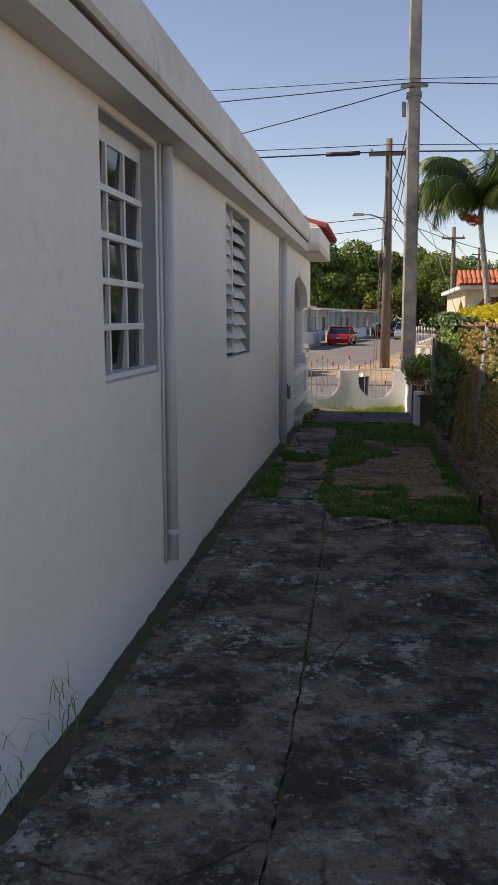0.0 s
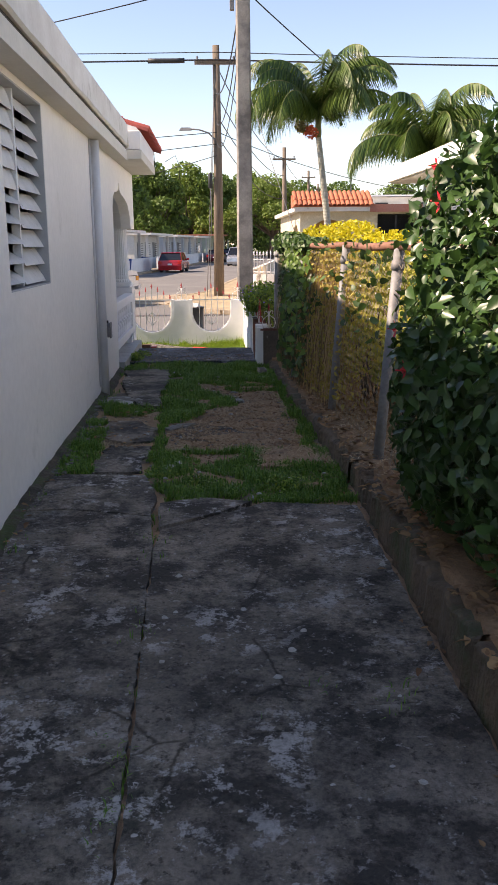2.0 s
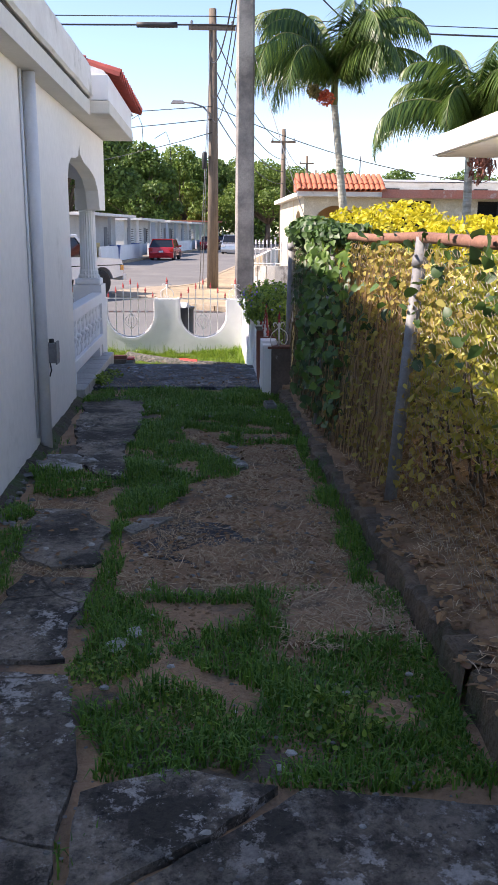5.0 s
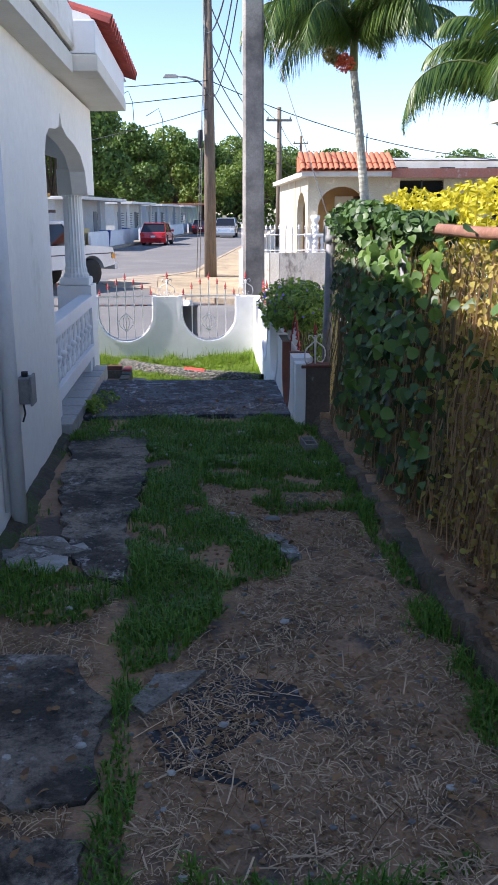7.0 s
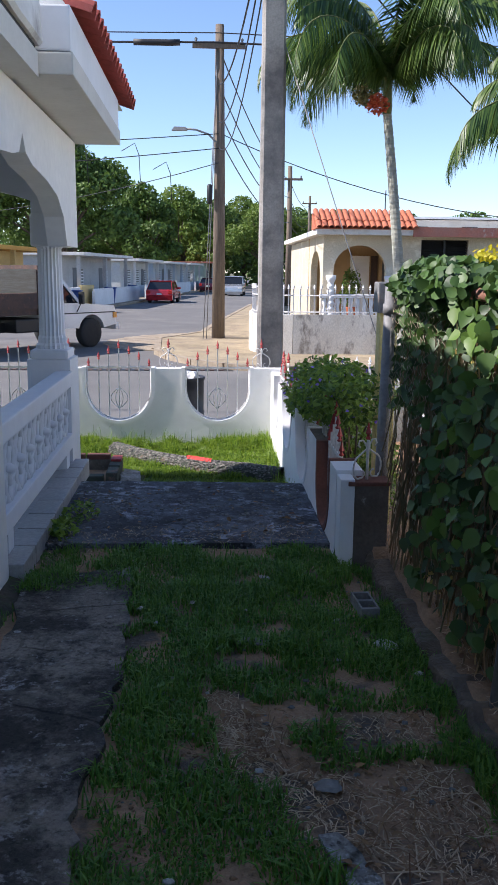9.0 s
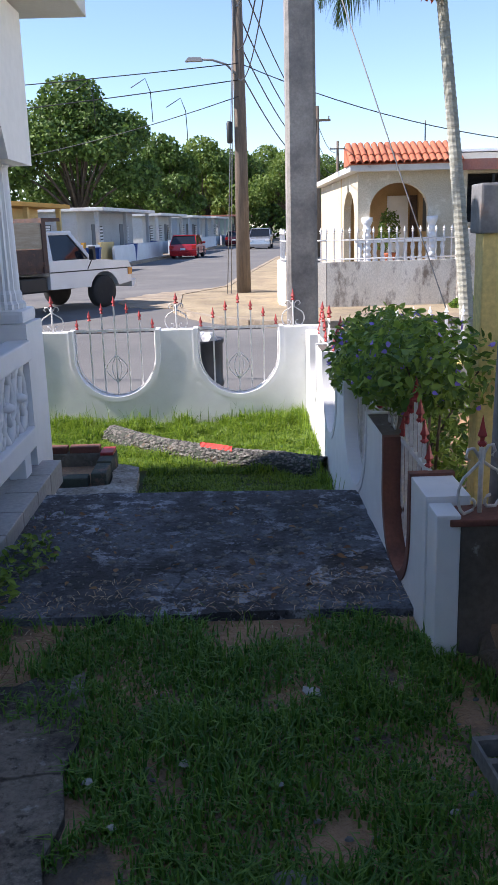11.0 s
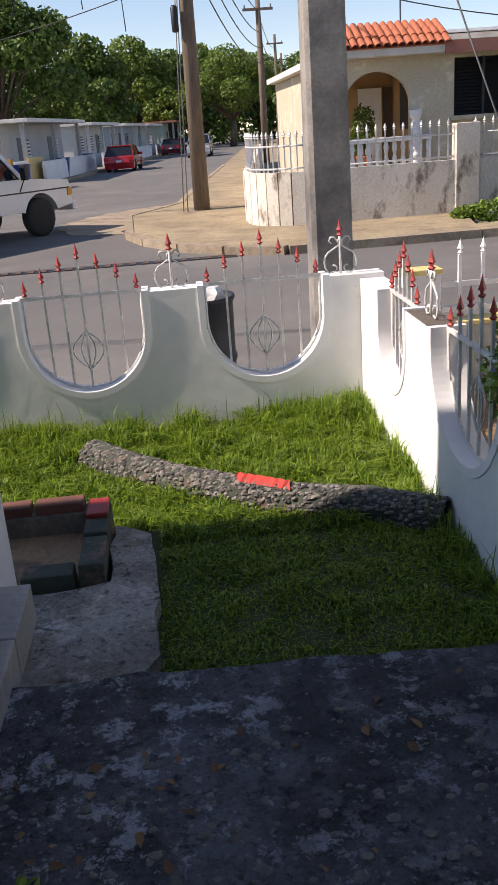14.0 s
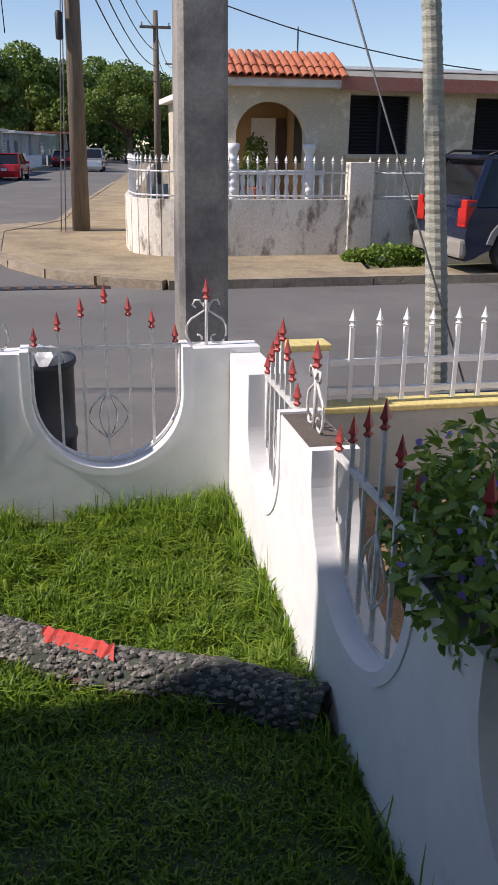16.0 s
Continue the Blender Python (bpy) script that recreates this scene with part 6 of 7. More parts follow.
tagged(pebble_mesh("pale_crumbs", pl, M["pale_stone"], 6), "pale crumbs of broken plaster on the ground", "gravel", kind="stuff")

r = random.Random(79)
pl = [(r.uniform(-0.5, 0.85), r.uniform(7.8, 11.6), -0.022, 0.003 + 0.012 * r.random() ** 2) for _ in range(3800)]
tagged(pebble_mesh("soil_crumbs", pl, M["litter"], 7), "small brown clods of soil on bare ground", "soil", kind="stuff")
pl = [(0.02 + r.gauss(0, 0.13), 15.02 + r.gauss(0, 0.08), 0.006, 0.002 + 0.009 * r.random() ** 2) for _ in range(420)]
pl += [(r.uniform(-1.1, 0.5), r.uniform(13.85, 15.2), 0.007, 0.002 + 0.009 * r.random() ** 3) for _ in range(260)]
tagged(pebble_mesh("pale_crumbs", pl, M["rubble"], 8), "pale flakes of mortar on the blackened slab", "gravel", kind="stuff")
litter_leaves("fallen_leaves", [[(-1.15, 13.8), (0.5, 13.8), (0.5, 15.2), (-1.15, 15.2)]], 55, 43, M["dead_leaf"], lambda x, y: 0.022, (0.02, 0.05), "fallen brown leaves on the blackened slab")


def chunk(x, y, z, sx, sy, sz, turn, mat, name, label, cat, seed):
    r = random.Random(seed)
    bm = bmesh.new()
    bmesh.ops.create_icosphere(bm, subdivisions=2, radius=1)
    for v in bm.verts:
        k = 1 + 0.55 * noise.noise(v.co * 1.3 + Vector((seed, 0, 0))) + 0.2 * noise.noise(v.co * 4 + Vector((seed, 0, 0)))
        v.co = Vector((v.co.x * sx * k, v.co.y * sy * k, max(-0.4, v.co.z) * sz * k))
    ob = link(name, bm, mat)
    ob.matrix_basis = pose(x, y, z, 0, 0, turn)
    return tagged(ob, label, cat)


for k, (x, y, s, m, lab) in enumerate(((0.2, 11.15, 0.05, "rubble", "flat pale broken concrete piece on the soil"), (-0.98, 10.55, 0.12, "pale_stone", "flat pale broken concrete piece on the soil"), (-0.85, 10.75, 0.08, "pale_stone", "flat pale broken concrete piece on the soil"), (0.62, 12.25, 0.07, "pale_stone", "rounded grey stone by the kerb"), (-1.18, 10.7, 0.09, "rubble", "rough lump of old mortar by the wall"), (-1.2, 10.4, 0.07, "rubble", "rough lump of old mortar by the wall"), (-0.36, 7.9, 0.06, "pale_stone", "pale chip of broken plaster in grass"), (-0.3, 8.0, 0.05, "pale_stone", "pale chip of broken plaster in grass"), (0.12, 13.15, 0.035, "pale_stone", "small white stone on dry grass"), (0.0, 12.3, 0.07, "rubble", "half-buried lump of concrete in grass"))):
    chunk(x, y, 0.0, s, s * 0.7, s * 0.16, 40 * k, M[m], "stone", lab, "stone", k)

blk = bmesh.new()
for a, b in ((-0.19, -0.155), (-0.02, 0.02), (0.155, 0.19)):
    box(blk, -0.06, 0.06, a, b, 0, 0.09)
box(blk, -0.075, -0.06, -0.19, 0.19, 0, 0.09)
box(blk, 0.06, 0.075, -0.19, 0.19, 0, 0.09)
blk_ob = link("concrete_block", blk, M["rubble"])
blk_ob.matrix_basis = pose(0.6, 12.68, -0.01, 0, 0, 4) @ Matrix.Diagonal((0.62, 0.62, 0.62, 1))
tagged(blk_ob, "hollow grey concrete block lying in the grass", "concrete block")

# planter and pebbled edging in the front garden
pln = tagged(thing("stone_planter", "low mossy planter edged with bricks", "planter"))
part("rear_wall", abox(-1.9, -1.12, 16.98, 17.1, -0.4, -0.17, 0.012), M["rock"], pln)
for k, x in enumerate((-1.86, -1.62, -1.38)):
    part("edge_brick", abox(x, x + 0.22, 16.34 + 0.05 * k, 16.46 + 0.05 * k, -0.4, -0.19 - 0.008 * k, 0.014), M["moss_stone"], pln)
part("edge_brick", abox(-1.14, -1.03, 16.46, 16.74, -0.4, -0.18, 0.014), M["moss_stone"], pln)
part("edge_brick", abox(-1.14, -1.03, 16.75, 17.09, -0.4, -0.17, 0.014), M["moss_stone"], pln)
for k in range(3):
    part("rear_brick", abox(-1.88 + 0.25 * k, -1.65 + 0.25 * k, 16.99, 17.09, -0.17, -0.12, 0.008), M["brick_red"], pln, "faded red brick")
part("red_top", abox(-1.135, -1.035, 16.9, 17.085, -0.17, -0.145, 0.006), M["iron_red"], pln, "worn red paint")
part("earth", abox(-1.86, -1.14, 16.5, 16.98, -0.4, -0.27), M["dirt"], pln)
setting(link("planter_slab", extruded(bmesh.new(), jitter_outline([(-1.9, 15.5), (-1.0, 15.6), (-0.8, 15.85), (-0.84, 16.87), (-1.02, 17.0), (-1.02, 16.44), (-1.9, 16.3)], 0.1, 0.015, 90), -0.5, -0.26, "z"), M["slab_pale"]), "flat worn concrete slab beside the planter", "slab")

edge_line = BORDER
bm = bmesh.new()
rows = []
m = 60
for k in range(m + 1):
    q = k / m * (len(edge_line) - 1)
    i = min(int(q), len(edge_line) - 2)
    p = Vector(edge_line[i]).lerp(Vector(edge_line[i + 1]), q - i)
    d = (Vector(edge_line[i + 1]) - Vector(edge_line[i])).normalized()
    s = Vector((-d.y, d.x))
    row = []
    for j in range(9):
        a = math.pi * j / 8
        w = 0.1 * math.cos(a)
        h = 0.155 * math.sin(a) ** 0.7
        w2 = noise.noise(Vector((k * 0.35, j * 0.6, 0))) * 0.02
        row.append(bm.verts.new((p.x + s.x * (w + w2), p.y + s.y * (w + w2), lawn_z(p.y) - 0.02 + h + w2 * 0.7)))
    rows.append(row)
for a, b in zip(rows, rows[1:]):
    for j in range(8):
        bm.faces.new((a[j], a[j + 1], b[j + 1], b[j]))
border = tagged(thing("pebble_border", "rough pebbled concrete garden border with a red paint mark", "border"))
part("core", bm, M["moss_stone"], border)
r = random.Random(9)
pl = []
for k in range(2600):
    q = r.random() * (len(edge_line) - 1)
    i = int(q)
    p = Vector(edge_line[i]).lerp(Vector(edge_line[i + 1]), q - i)
    d = (Vector(edge_line[i + 1]) - Vector(edge_line[i])).normalized()
    s = Vector((-d.y, d.x))
    a = r.uniform(0.1, math.pi - 0.1)
    pl.append((p.x + s.x * 0.1 * math.cos(a), p.y + s.y * 0.1 * math.cos(a), lawn_z(p.y) - 0.026 + 0.155 * math.sin(a) ** 0.7, r.uniform(0.009, 0.02)))
peb = pebble_mesh("pebble_crust", pl, M["pebble"], 10)
peb.parent = border
tagged(peb, kind="stuff")
bm = bmesh.new()
mark = [(-0.41, 17.36), (-0.28, 17.27), (-0.15, 17.17)]
rows = []
for k in range(13):
    q = k / 12 * 2
    i = min(int(q), 1)
    p = Vector(mark[i]).lerp(Vector(mark[i + 1]), q - i)
    w = 0.03 * (0.5 + abs(math.sin(k * 1.7)))
    rows.append([bm.verts.new((p.x, p.y - w, lawn_z(p.y) + 0.13)), bm.verts.new((p.x + 0.01, p.y + w, lawn_z(p.y) + 0.153))])
for a, b in zip(rows, rows[1:]):
    bm.faces.new((a[0], b[0], b[1], a[1]))
part("paint_mark", bm, M["bright_red"], border, "bright red paint mark")

pts, nn = blob_points(260, [(-1.08, 14.35, 0.04, 0.14, 0.3, 0.05), (-1.12, 13.95, 0.05, 0.1, 0.2, 0.07)], 71, 0.2)
tagged(foliage("broadleaf_weed", pts, np.random.RandomState(71).uniform(0.03, 0.06, 260), M["bush_leaf"], seed=71, width=0.5, normals=np.array([[0, 0, 1.2]])), "low broad-leaved weeds by the porch edge", "weeds", kind="stuff")
pts, nn = blob_points(420, [(-0.35, 7.6, 0.03, 0.25, 0.2, 0.05), (-0.1, 7.35, 0.02, 0.2, 0.15, 0.04), (0.5, 7.3, 0.03, 0.25, 0.2, 0.05)], 72, 0.2)
tagged(foliage("broadleaf_weed", pts, np.random.RandomState(72).uniform(0.015, 0.032, 420), M["bush_leaf"], seed=72, width=0.6, normals=np.array([[0, 0, 1.5]])), "small broad-leaved weeds among the grass", "weeds", kind="stuff")

# ---- house across the street ----
far = tagged(thing("corner_house", "cream stucco house with an arched porch and terracotta tile edge", "house"))
HX, HY, HZ = 3.1, 33.0, -0.3
arch_line = [(HX, HZ), (HX, 2.7), (HX + 2.3, 2.7), (HX + 2.3, HZ), (HX + 1.78, HZ), (HX + 1.78, 1.35)]
arch_line += [(HX + 1.04 + 0.74 * math.cos(radians(a)), 1.75 + 0.68 * math.sin(radians(a))) for a in range(0, 181, 12)]
arch_line += [(HX + 0.3, 1.35), (HX + 0.3, HZ)]
part("porch_front", extruded(bmesh.new(), arch_line, HY, HY + 0.2, "y"), M["house_cream"], far)
side_line = [(HY + 0.2, HZ), (HY + 0.2, 2.7), (HY + 3.2, 2.7), (HY + 3.2, HZ), (HY + 2.8, HZ)]
side_line += [(HY + 1.7 + 1.1 * math.cos(radians(a)), 1.6 + 0.7 * math.sin(radians(a))) for a in range(0, 181, 15)] + [(HY + 0.6, HZ)]
part("porch_side", extruded(bmesh.new(), side_line, HX, HX + 0.2, "x"), M["house_cream"], far)
part("porch_floor", abox(HX, HX + 2.3, HY, HY + 3.2, HZ, 0.35), M["house_cream"], far)
part("porch_back", abox(HX, HX + 2.35, HY + 3.2, HY + 3.4, HZ, 2.7), M["porch_ochre"], far)
part("porch_jamb", abox(HX + 2.2, HX + 2.3, HY + 0.25, HY + 3.2, 0.35, 2.7), M["porch_ochre"], far)
part("porch_shutter", abox(HX + 2.12, HX + 2.16, HY + 1.4, HY + 2.2, 1.2, 2.4), M["black"], far)
part("porch_door", abox(HX + 1.3, HX + 1.9, HY + 3.12, HY + 3.196, 0.35, 2.2, 0.01), M["plaster_white"], far)
part("porch_shutter", abox(HX + 1.96, HX + 2.16, HY + 3.13, HY + 3.196, 0.9, 2.2), M["truck_rust"], far)
X0, X1 = HX + 2.3, HX + 11.5
wins = [(5.86, 7.2), (8.72, 10.1), (11.6, 12.9)]
xs = [X0] + [v for w in wins for v in w] + [X1]
for a, b in zip(xs[0::2], xs[1::2]):
    part("wall_pier", abox(a, b, HY + 0.02, HY + 0.2, HZ, 2.7), M["house_cream"], far)
for a, b in wins:
    part("wall_panel", abox(a, b, HY + 0.02, HY + 0.2, HZ, 1.42), M["house_cream"], far)
    part("lintel", abox(a, b, HY + 0.02, HY + 0.2, 2.6, 2.7), M["house_cream"], far)
part("body", abox(X0, X1, HY + 0.6, HY + 9, HZ, 2.68), M["house_cream"], far)
part("gable_end", abox(HX, X0, HY + 3.4, HY + 9, HZ, 2.68), M["house_cream"], far)
for a, b in wins:
    w = part("window", abox(a, b, HY + 0.3, HY + 0.34, 1.42, 2.6), M["black"], far, "black louvred window")
    for k in range(16):
        z = 1.44 + 1.14 * k / 16
        bm = bmesh.new()
        hexa(bm, [(a + 0.02, HY + 0.08, z), (b - 0.02, HY + 0.08, z), (b - 0.02, HY + 0.1, z + 0.0), (a + 0.02, HY + 0.1, z), (a + 0.02, HY + 0.13, z + 0.06), (b - 0.02, HY + 0.13, z + 0.06), (b - 0.02, HY + 0.15, z + 0.06), (a + 0.02, HY + 0.15, z + 0.06)])
        part("slat", bm, M["black"], w)
    part("mullion", abox((a + b) / 2 - 0.03, (a + b) / 2 + 0.03, HY + 0.06, HY + 0.16, 1.42, 2.6), M["black"], w)
    part("window_sill", abox(a - 0.1, b + 0.1, HY - 0.08, HY + 0.1, 1.32, 1.41, 0.01), M["house_cream"], w)
part("roof_slab", abox(HX - 0.25, X1 + 0.2, HY - 0.45, HY + 9.3, 2.7, 2.84), M["fascia"], far)
part("red_fascia", abox(X0 + 0.1, X1 + 0.2, HY - 0.48, HY - 0.42, 2.66, 2.92), M["red_band"], far)
part("upper_roof", abox(X0, X1 - 0.6, HY + 3.5, HY + 8.5, 2.84, 3.35), M["fascia"], far)
for k in range(5):
    part("roof_vent", abox(X0 + 1.0 + k * 1.6, X0 + 1.5 + k * 1.6, HY + 3.44, HY + 3.5, 2.98, 3.14), M["black"], far)
bm = bmesh.new()
hexa(bm, [(X0 - 0.2, HY + 3.1, 3.36), (X1 - 0.4, HY + 3.1, 3.36), (X1 - 0.4, HY + 8.7, 3.55), (X0 - 0.2, HY + 8.7, 3.55), (X0 - 0.2, HY + 3.1, 3.42), (X1 - 0.4, HY + 3.1, 3.42), (X1 - 0.4, HY + 8.7, 3.6), (X0 - 0.2, HY + 8.7, 3.6)])
part("metal_roof", bm, M["metal_white"], far)
bm = bmesh.new()
hexa(bm, [(HX - 0.3, HY - 0.5, 2.84), (X0 + 0.1, HY - 0.5, 2.84), (X0 + 0.1, HY + 0.4, 2.84), (HX - 0.3, HY + 0.4, 2.84), (HX - 0.3, HY - 0.5, 2.86), (X0 + 0.1, HY - 0.5, 2.86), (X0 + 0.1, HY + 0.4, 3.3), (HX - 0.3, HY + 0.4, 3.3)])
part("tile_bed", bm, M["terracotta"], far)
tile_rows(far, (HX - 0.2, HY - 0.58, 2.86), (1, 0, 0), (0, 1, 0.5), 17, 3)
part("antenna_mast", tube(bmesh.new(), [(X0 - 0.2, HY + 2, 2.84), (X0 - 0.2, HY + 2, 4.1)], 0.02, 6), M["galv"], far)
for x in (HX + 0.22, HX + 1.86):
    bm = bmesh.new()
    pts = [(0.1 + 0.018 * math.sin(z * 40), z) for z in [0.35 + 1.1 * k / 28 for k in range(29)]]
    lathe(bm, [(0.14, 0.3), (0.14, 0.38)] + pts + [(0.14, 1.5), (0.14, 1.6)], (x, HY - 0.12, 0), 10)
    part("twisted_column", bm, M["plaster_white"], far)
part("porch_rail", abox(HX - 0.1, HX + 2.2, HY - 0.2, HY - 0.05, 0.98, 1.08, 0.01), M["plaster_white"], far)
for k in range(12):
    part("baluster", lathe(bmesh.new(), [(0.05, 0.3), (0.03, 0.4), (0.07, 0.55), (0.035, 0.72), (0.06, 0.86), (0.04, 0.98)], (HX + 0.05 + 0.19 * k, HY - 0.12, 0), 8), M["plaster_white"], far)

pot = tagged(thing("porch_plant", "tall leafy potted plant standing on the porch floor", "plant"))
part("pot", lathe(bmesh.new(), [(0.02, 0.35), (0.14, 0.35), (0.19, 0.62), (0.2, 0.66), (0.17, 0.66), (0.16, 0.6), (0.01, 0.6)], (4.2, 34.7, 0), 14), M["terracotta"], pot)
part("stem", tube(bmesh.new(), [(4.2, 34.7, 0.58), (4.22, 34.68, 1.1), (4.18, 34.72, 1.6)], 0.018, 6, 0.008), M["bark"], pot)
pts, nn = blob_points(520, [(4.2, 34.7, 1.35, 0.3, 0.3, 0.5), (4.05, 34.7, 0.95, 0.25, 0.25, 0.25)], 63)
foliage("leaves", pts, 0.13, M["tree_leaf_light"], pot, seed=23, width=0.35, hang=1.0)

# its boundary wall with railings, rounded at the corner
cw = setting(thing("wall_corner_house", "stained white boundary wall with iron railings", "wall"))
ARC = [(1.05 + 0.9 - 0.9 * math.cos(radians(a)), 30.6 - 0.9 * math.sin(radians(a))) for a in range(0, 91, 15)]
line = [(4.4, 60.0), (1.05, 31.4)] + ARC + [(4.85, 29.72), (5.2, 29.72), (13.5, 29.9)]
for a, b in zip(line, line[1:]):
    d = Vector((b[0] - a[0], b[1] - a[1]))
    s = Vector((-d.y, d.x)).normalized() * 0.09
    bm = bmesh.new()
    top = 0.78 if a == (4.85, 29.72) else 0.66
    hexa(bm, [(a[0] - s.x, a[1] - s.y, -0.5), (b[0] - s.x, b[1] - s.y, -0.5), (b[0] + s.x, b[1] + s.y, -0.5), (a[0] + s.x, a[1] + s.y, -0.5), (a[0] - s.x, a[1] - s.y, top), (b[0] - s.x, b[1] - s.y, top), (b[0] + s.x, b[1] + s.y, top), (a[0] + s.x, a[1] + s.y, top)])
    bmesh.ops.recalc_face_normals(bm, faces=bm.faces)
    part("masonry", bm, M["stained_white"], cw)
part("wall_pier", abox(4.8, 5.25, 29.6, 29.88, -0.5, 1.3, 0.01), M["stained_white"], cw)
rl = tagged(thing("boundary_railing", "white iron railing with pointed bars on the boundary wall", "railing"))
for a, b in zip(line[1:], line[2:]):
    d = Vector((b[0] - a[0], b[1] - a[1], 0))
    if a == (4.85, 29.72):
        continue
    for z in (0.72, 1.12):
        part("rail", tube(bmesh.new(), [(a[0], a[1], z), (b[0], b[1], z)], 0.018, 6), M["iron_white"], rl)
    n = max(2, round(d.length / 0.17))
    for k in range(n):
        p = Vector((a[0], a[1], 0)) + d * (k / n)
        bm = bmesh.new()
        box(bm, p.x - 0.012, p.x + 0.012, p.y - 0.012, p.y + 0.012, 0.66, 1.26)
        i0 = len(bm.verts)
        spear(bm, 0, 0, 0.14, 0.035)
        bm.verts.ensure_lookup_table()
        for v in bm.verts[i0:]:
            v.co += Vector((p.x, p.y, 1.26))
        part("bar", bm, M["iron_white"], rl)
pts, nn = blob_points(1500, [(5.2, 28.6, -0.2, 0.6, 0.25, 0.2), (5.8, 28.7, -0.2, 0.5, 0.25, 0.2), (4.7, 28.7, -0.22, 0.3, 0.2, 0.14)], 61)
tagged(foliage("weed_patch", pts, 0.08, M["bush_leaf"], seed=21, width=0.6), "low green weeds on the pavement edge", "weeds", kind="stuff")
pts, nn = blob_points(900, [(6.2, 47, 0.9, 1.2, 1.5, 0.7)], 62)
tagged(foliage("clipped_hedge", pts, 0.22, M["tree_leaf"], seed=22, width=0.6), "clipped green hedge behind the railing", "hedge")
drain = tagged(thing("drain_channel", "dark slotted drain across the street", "drain"), kind="structure")
part("grate_bed", abox(-7.0, 0.4, 26.95, 27.25, -0.43, -0.413), M["black"], drain)
for k in range(36):
    part("grate_bar", abox(-6.9 + 0.2 * k, -6.8 + 0.2 * k, 26.96, 27.24, -0.43, -0.403), M["truck_rust"], drain)
setting(link("rubble_patch", extruded(bmesh.new(), jitter_outline([(-1.6, 31.5), (-1.3, 34.6), (-0.1, 37.6), (-0.9, 38.4), (-2.6, 36.5), (-3.3, 34.0), (-2.7, 32.2)], 0.3, 0.12, 6), -0.5, -0.4, "z"), M["kerb"]), "broken pale concrete patch at the kerb", "patch")


# ---- houses along the far street ----
def row_house(x0, x1, y0, y1, h, wall, turn, label, doors=2, roof_mat="fascia", base="plaster_white"):
    """A flat-roofed house with a porch on its street side (+x)."""
    own = tagged(thing("row_house", label, "house", "houses along the street", at=((x0 + x1) / 2, (y0 + y1) / 2, -0.4), turn=turn))
    w, d = (x1 - x0) / 2, (y1 - y0) / 2
    part("wall", abox(-w, w - 1.2, -d, d, 0, h), M[wall], own)
    part("porch_post", abox(w - 0.25, w - 0.05, -d + 0.05, -d + 0.25, 0, h), M[wall], own)
    part("porch_post", abox(w - 0.25, w - 0.05, -0.1, 0.1, 0, h), M[wall], own)
    part("porch_post", abox(w - 0.25, w - 0.05, d - 0.25, d - 0.05, 0, h), M[wall], own)
    part("porch_parapet", abox(w - 0.22, w - 0.08, -d + 0.25, d - 0.25, 0, 0.95), M[base], own)
    part("roof", abox(-w - 0.25, w + 0.3, -d - 0.3, d + 0.3, h, h + 0.18, 0.02), M[roof_mat], own)
    for k in range(doors):
        y = -d + (k + 0.5) * 2 * d / doors
        part("door", abox(w - 1.2, w - 1.17, y - 0.45, y + 0.45, 0.1, 2.2), M["door_grey"], own)
        win = part("window", abox(w - 1.2, w - 1.16, y + 0.7, y + 1.7, 1.0, 2.1), M["black"], own)
        for q in range(6):
            part("slat", abox(w - 1.16, w - 1.13, y + 0.72, y + 1.68, 1.03 + 0.18 * q, 1.13 + 0.18 * q), M["metal_white"], win)
    # dark backing paints in the unlit room between the white slats
    side = part("window", abox(-w * 0.1 - 0.9, -w * 0.1 + 0.9, -d - 0.04, -d, 0.95, 2.2), M["room_gloom"], own, "white louvred side window")
    for q in range(9):
        part("slat", abox(-w * 0.1 - 0.88, -w * 0.1 + 0.88, -d - 0.07, -d - 0.04, 0.98 + 0.135 * q, 1.08 + 0.135 * q), M["metal_white"], side)
    part("front_wall", abox(w + 0.6, w + 0.75, -d, d, 0, 0.95), M[base], own)
    part("front_rail", abox(w + 0.64, w + 0.7, -d, d, 0.95, 1.05), M["metal_white"], own)
    return own


row_house(-16.5, -8.6, 44.5, 53.5, 2.9, "house_yellow", -7, "yellow single-storey house with white louvres", 2, "orange_band", "house_yellow")
row_house(-12.6, -6.2, 57.5, 70.0, 2.85, "row_grey", -7, "grey flat-roofed single-storey house", 2)
row_house(-10.6, -4.6, 74.0, 84.0, 2.75, "row_white", -7, "white flat-roofed single-storey house", 3)
row_house(-8.8, -2.9, 86.5, 96.5, 2.7, "row_blue", -7, "pale blue flat-roofed house", 3)
row_house(-7.0, -1.2, 99.0, 109.0, 2.7, "row_white", -7, "white flat-roofed house far down the street", 2)
row_house(-4.4, 1.6, 113.0, 124.0, 3.0, "row_green", -7, "pale green house with a red roof", 2, "red_band")
row_house(-27.0, -19.0, 43.0, 52.0, 2.9, "row_green", -4, "pale green flat-roofed house", 2)
row_house(-40, -31, 42.0, 51.0, 2.9, "row_white", 0, "plain white flat-roofed single-storey house", 2)
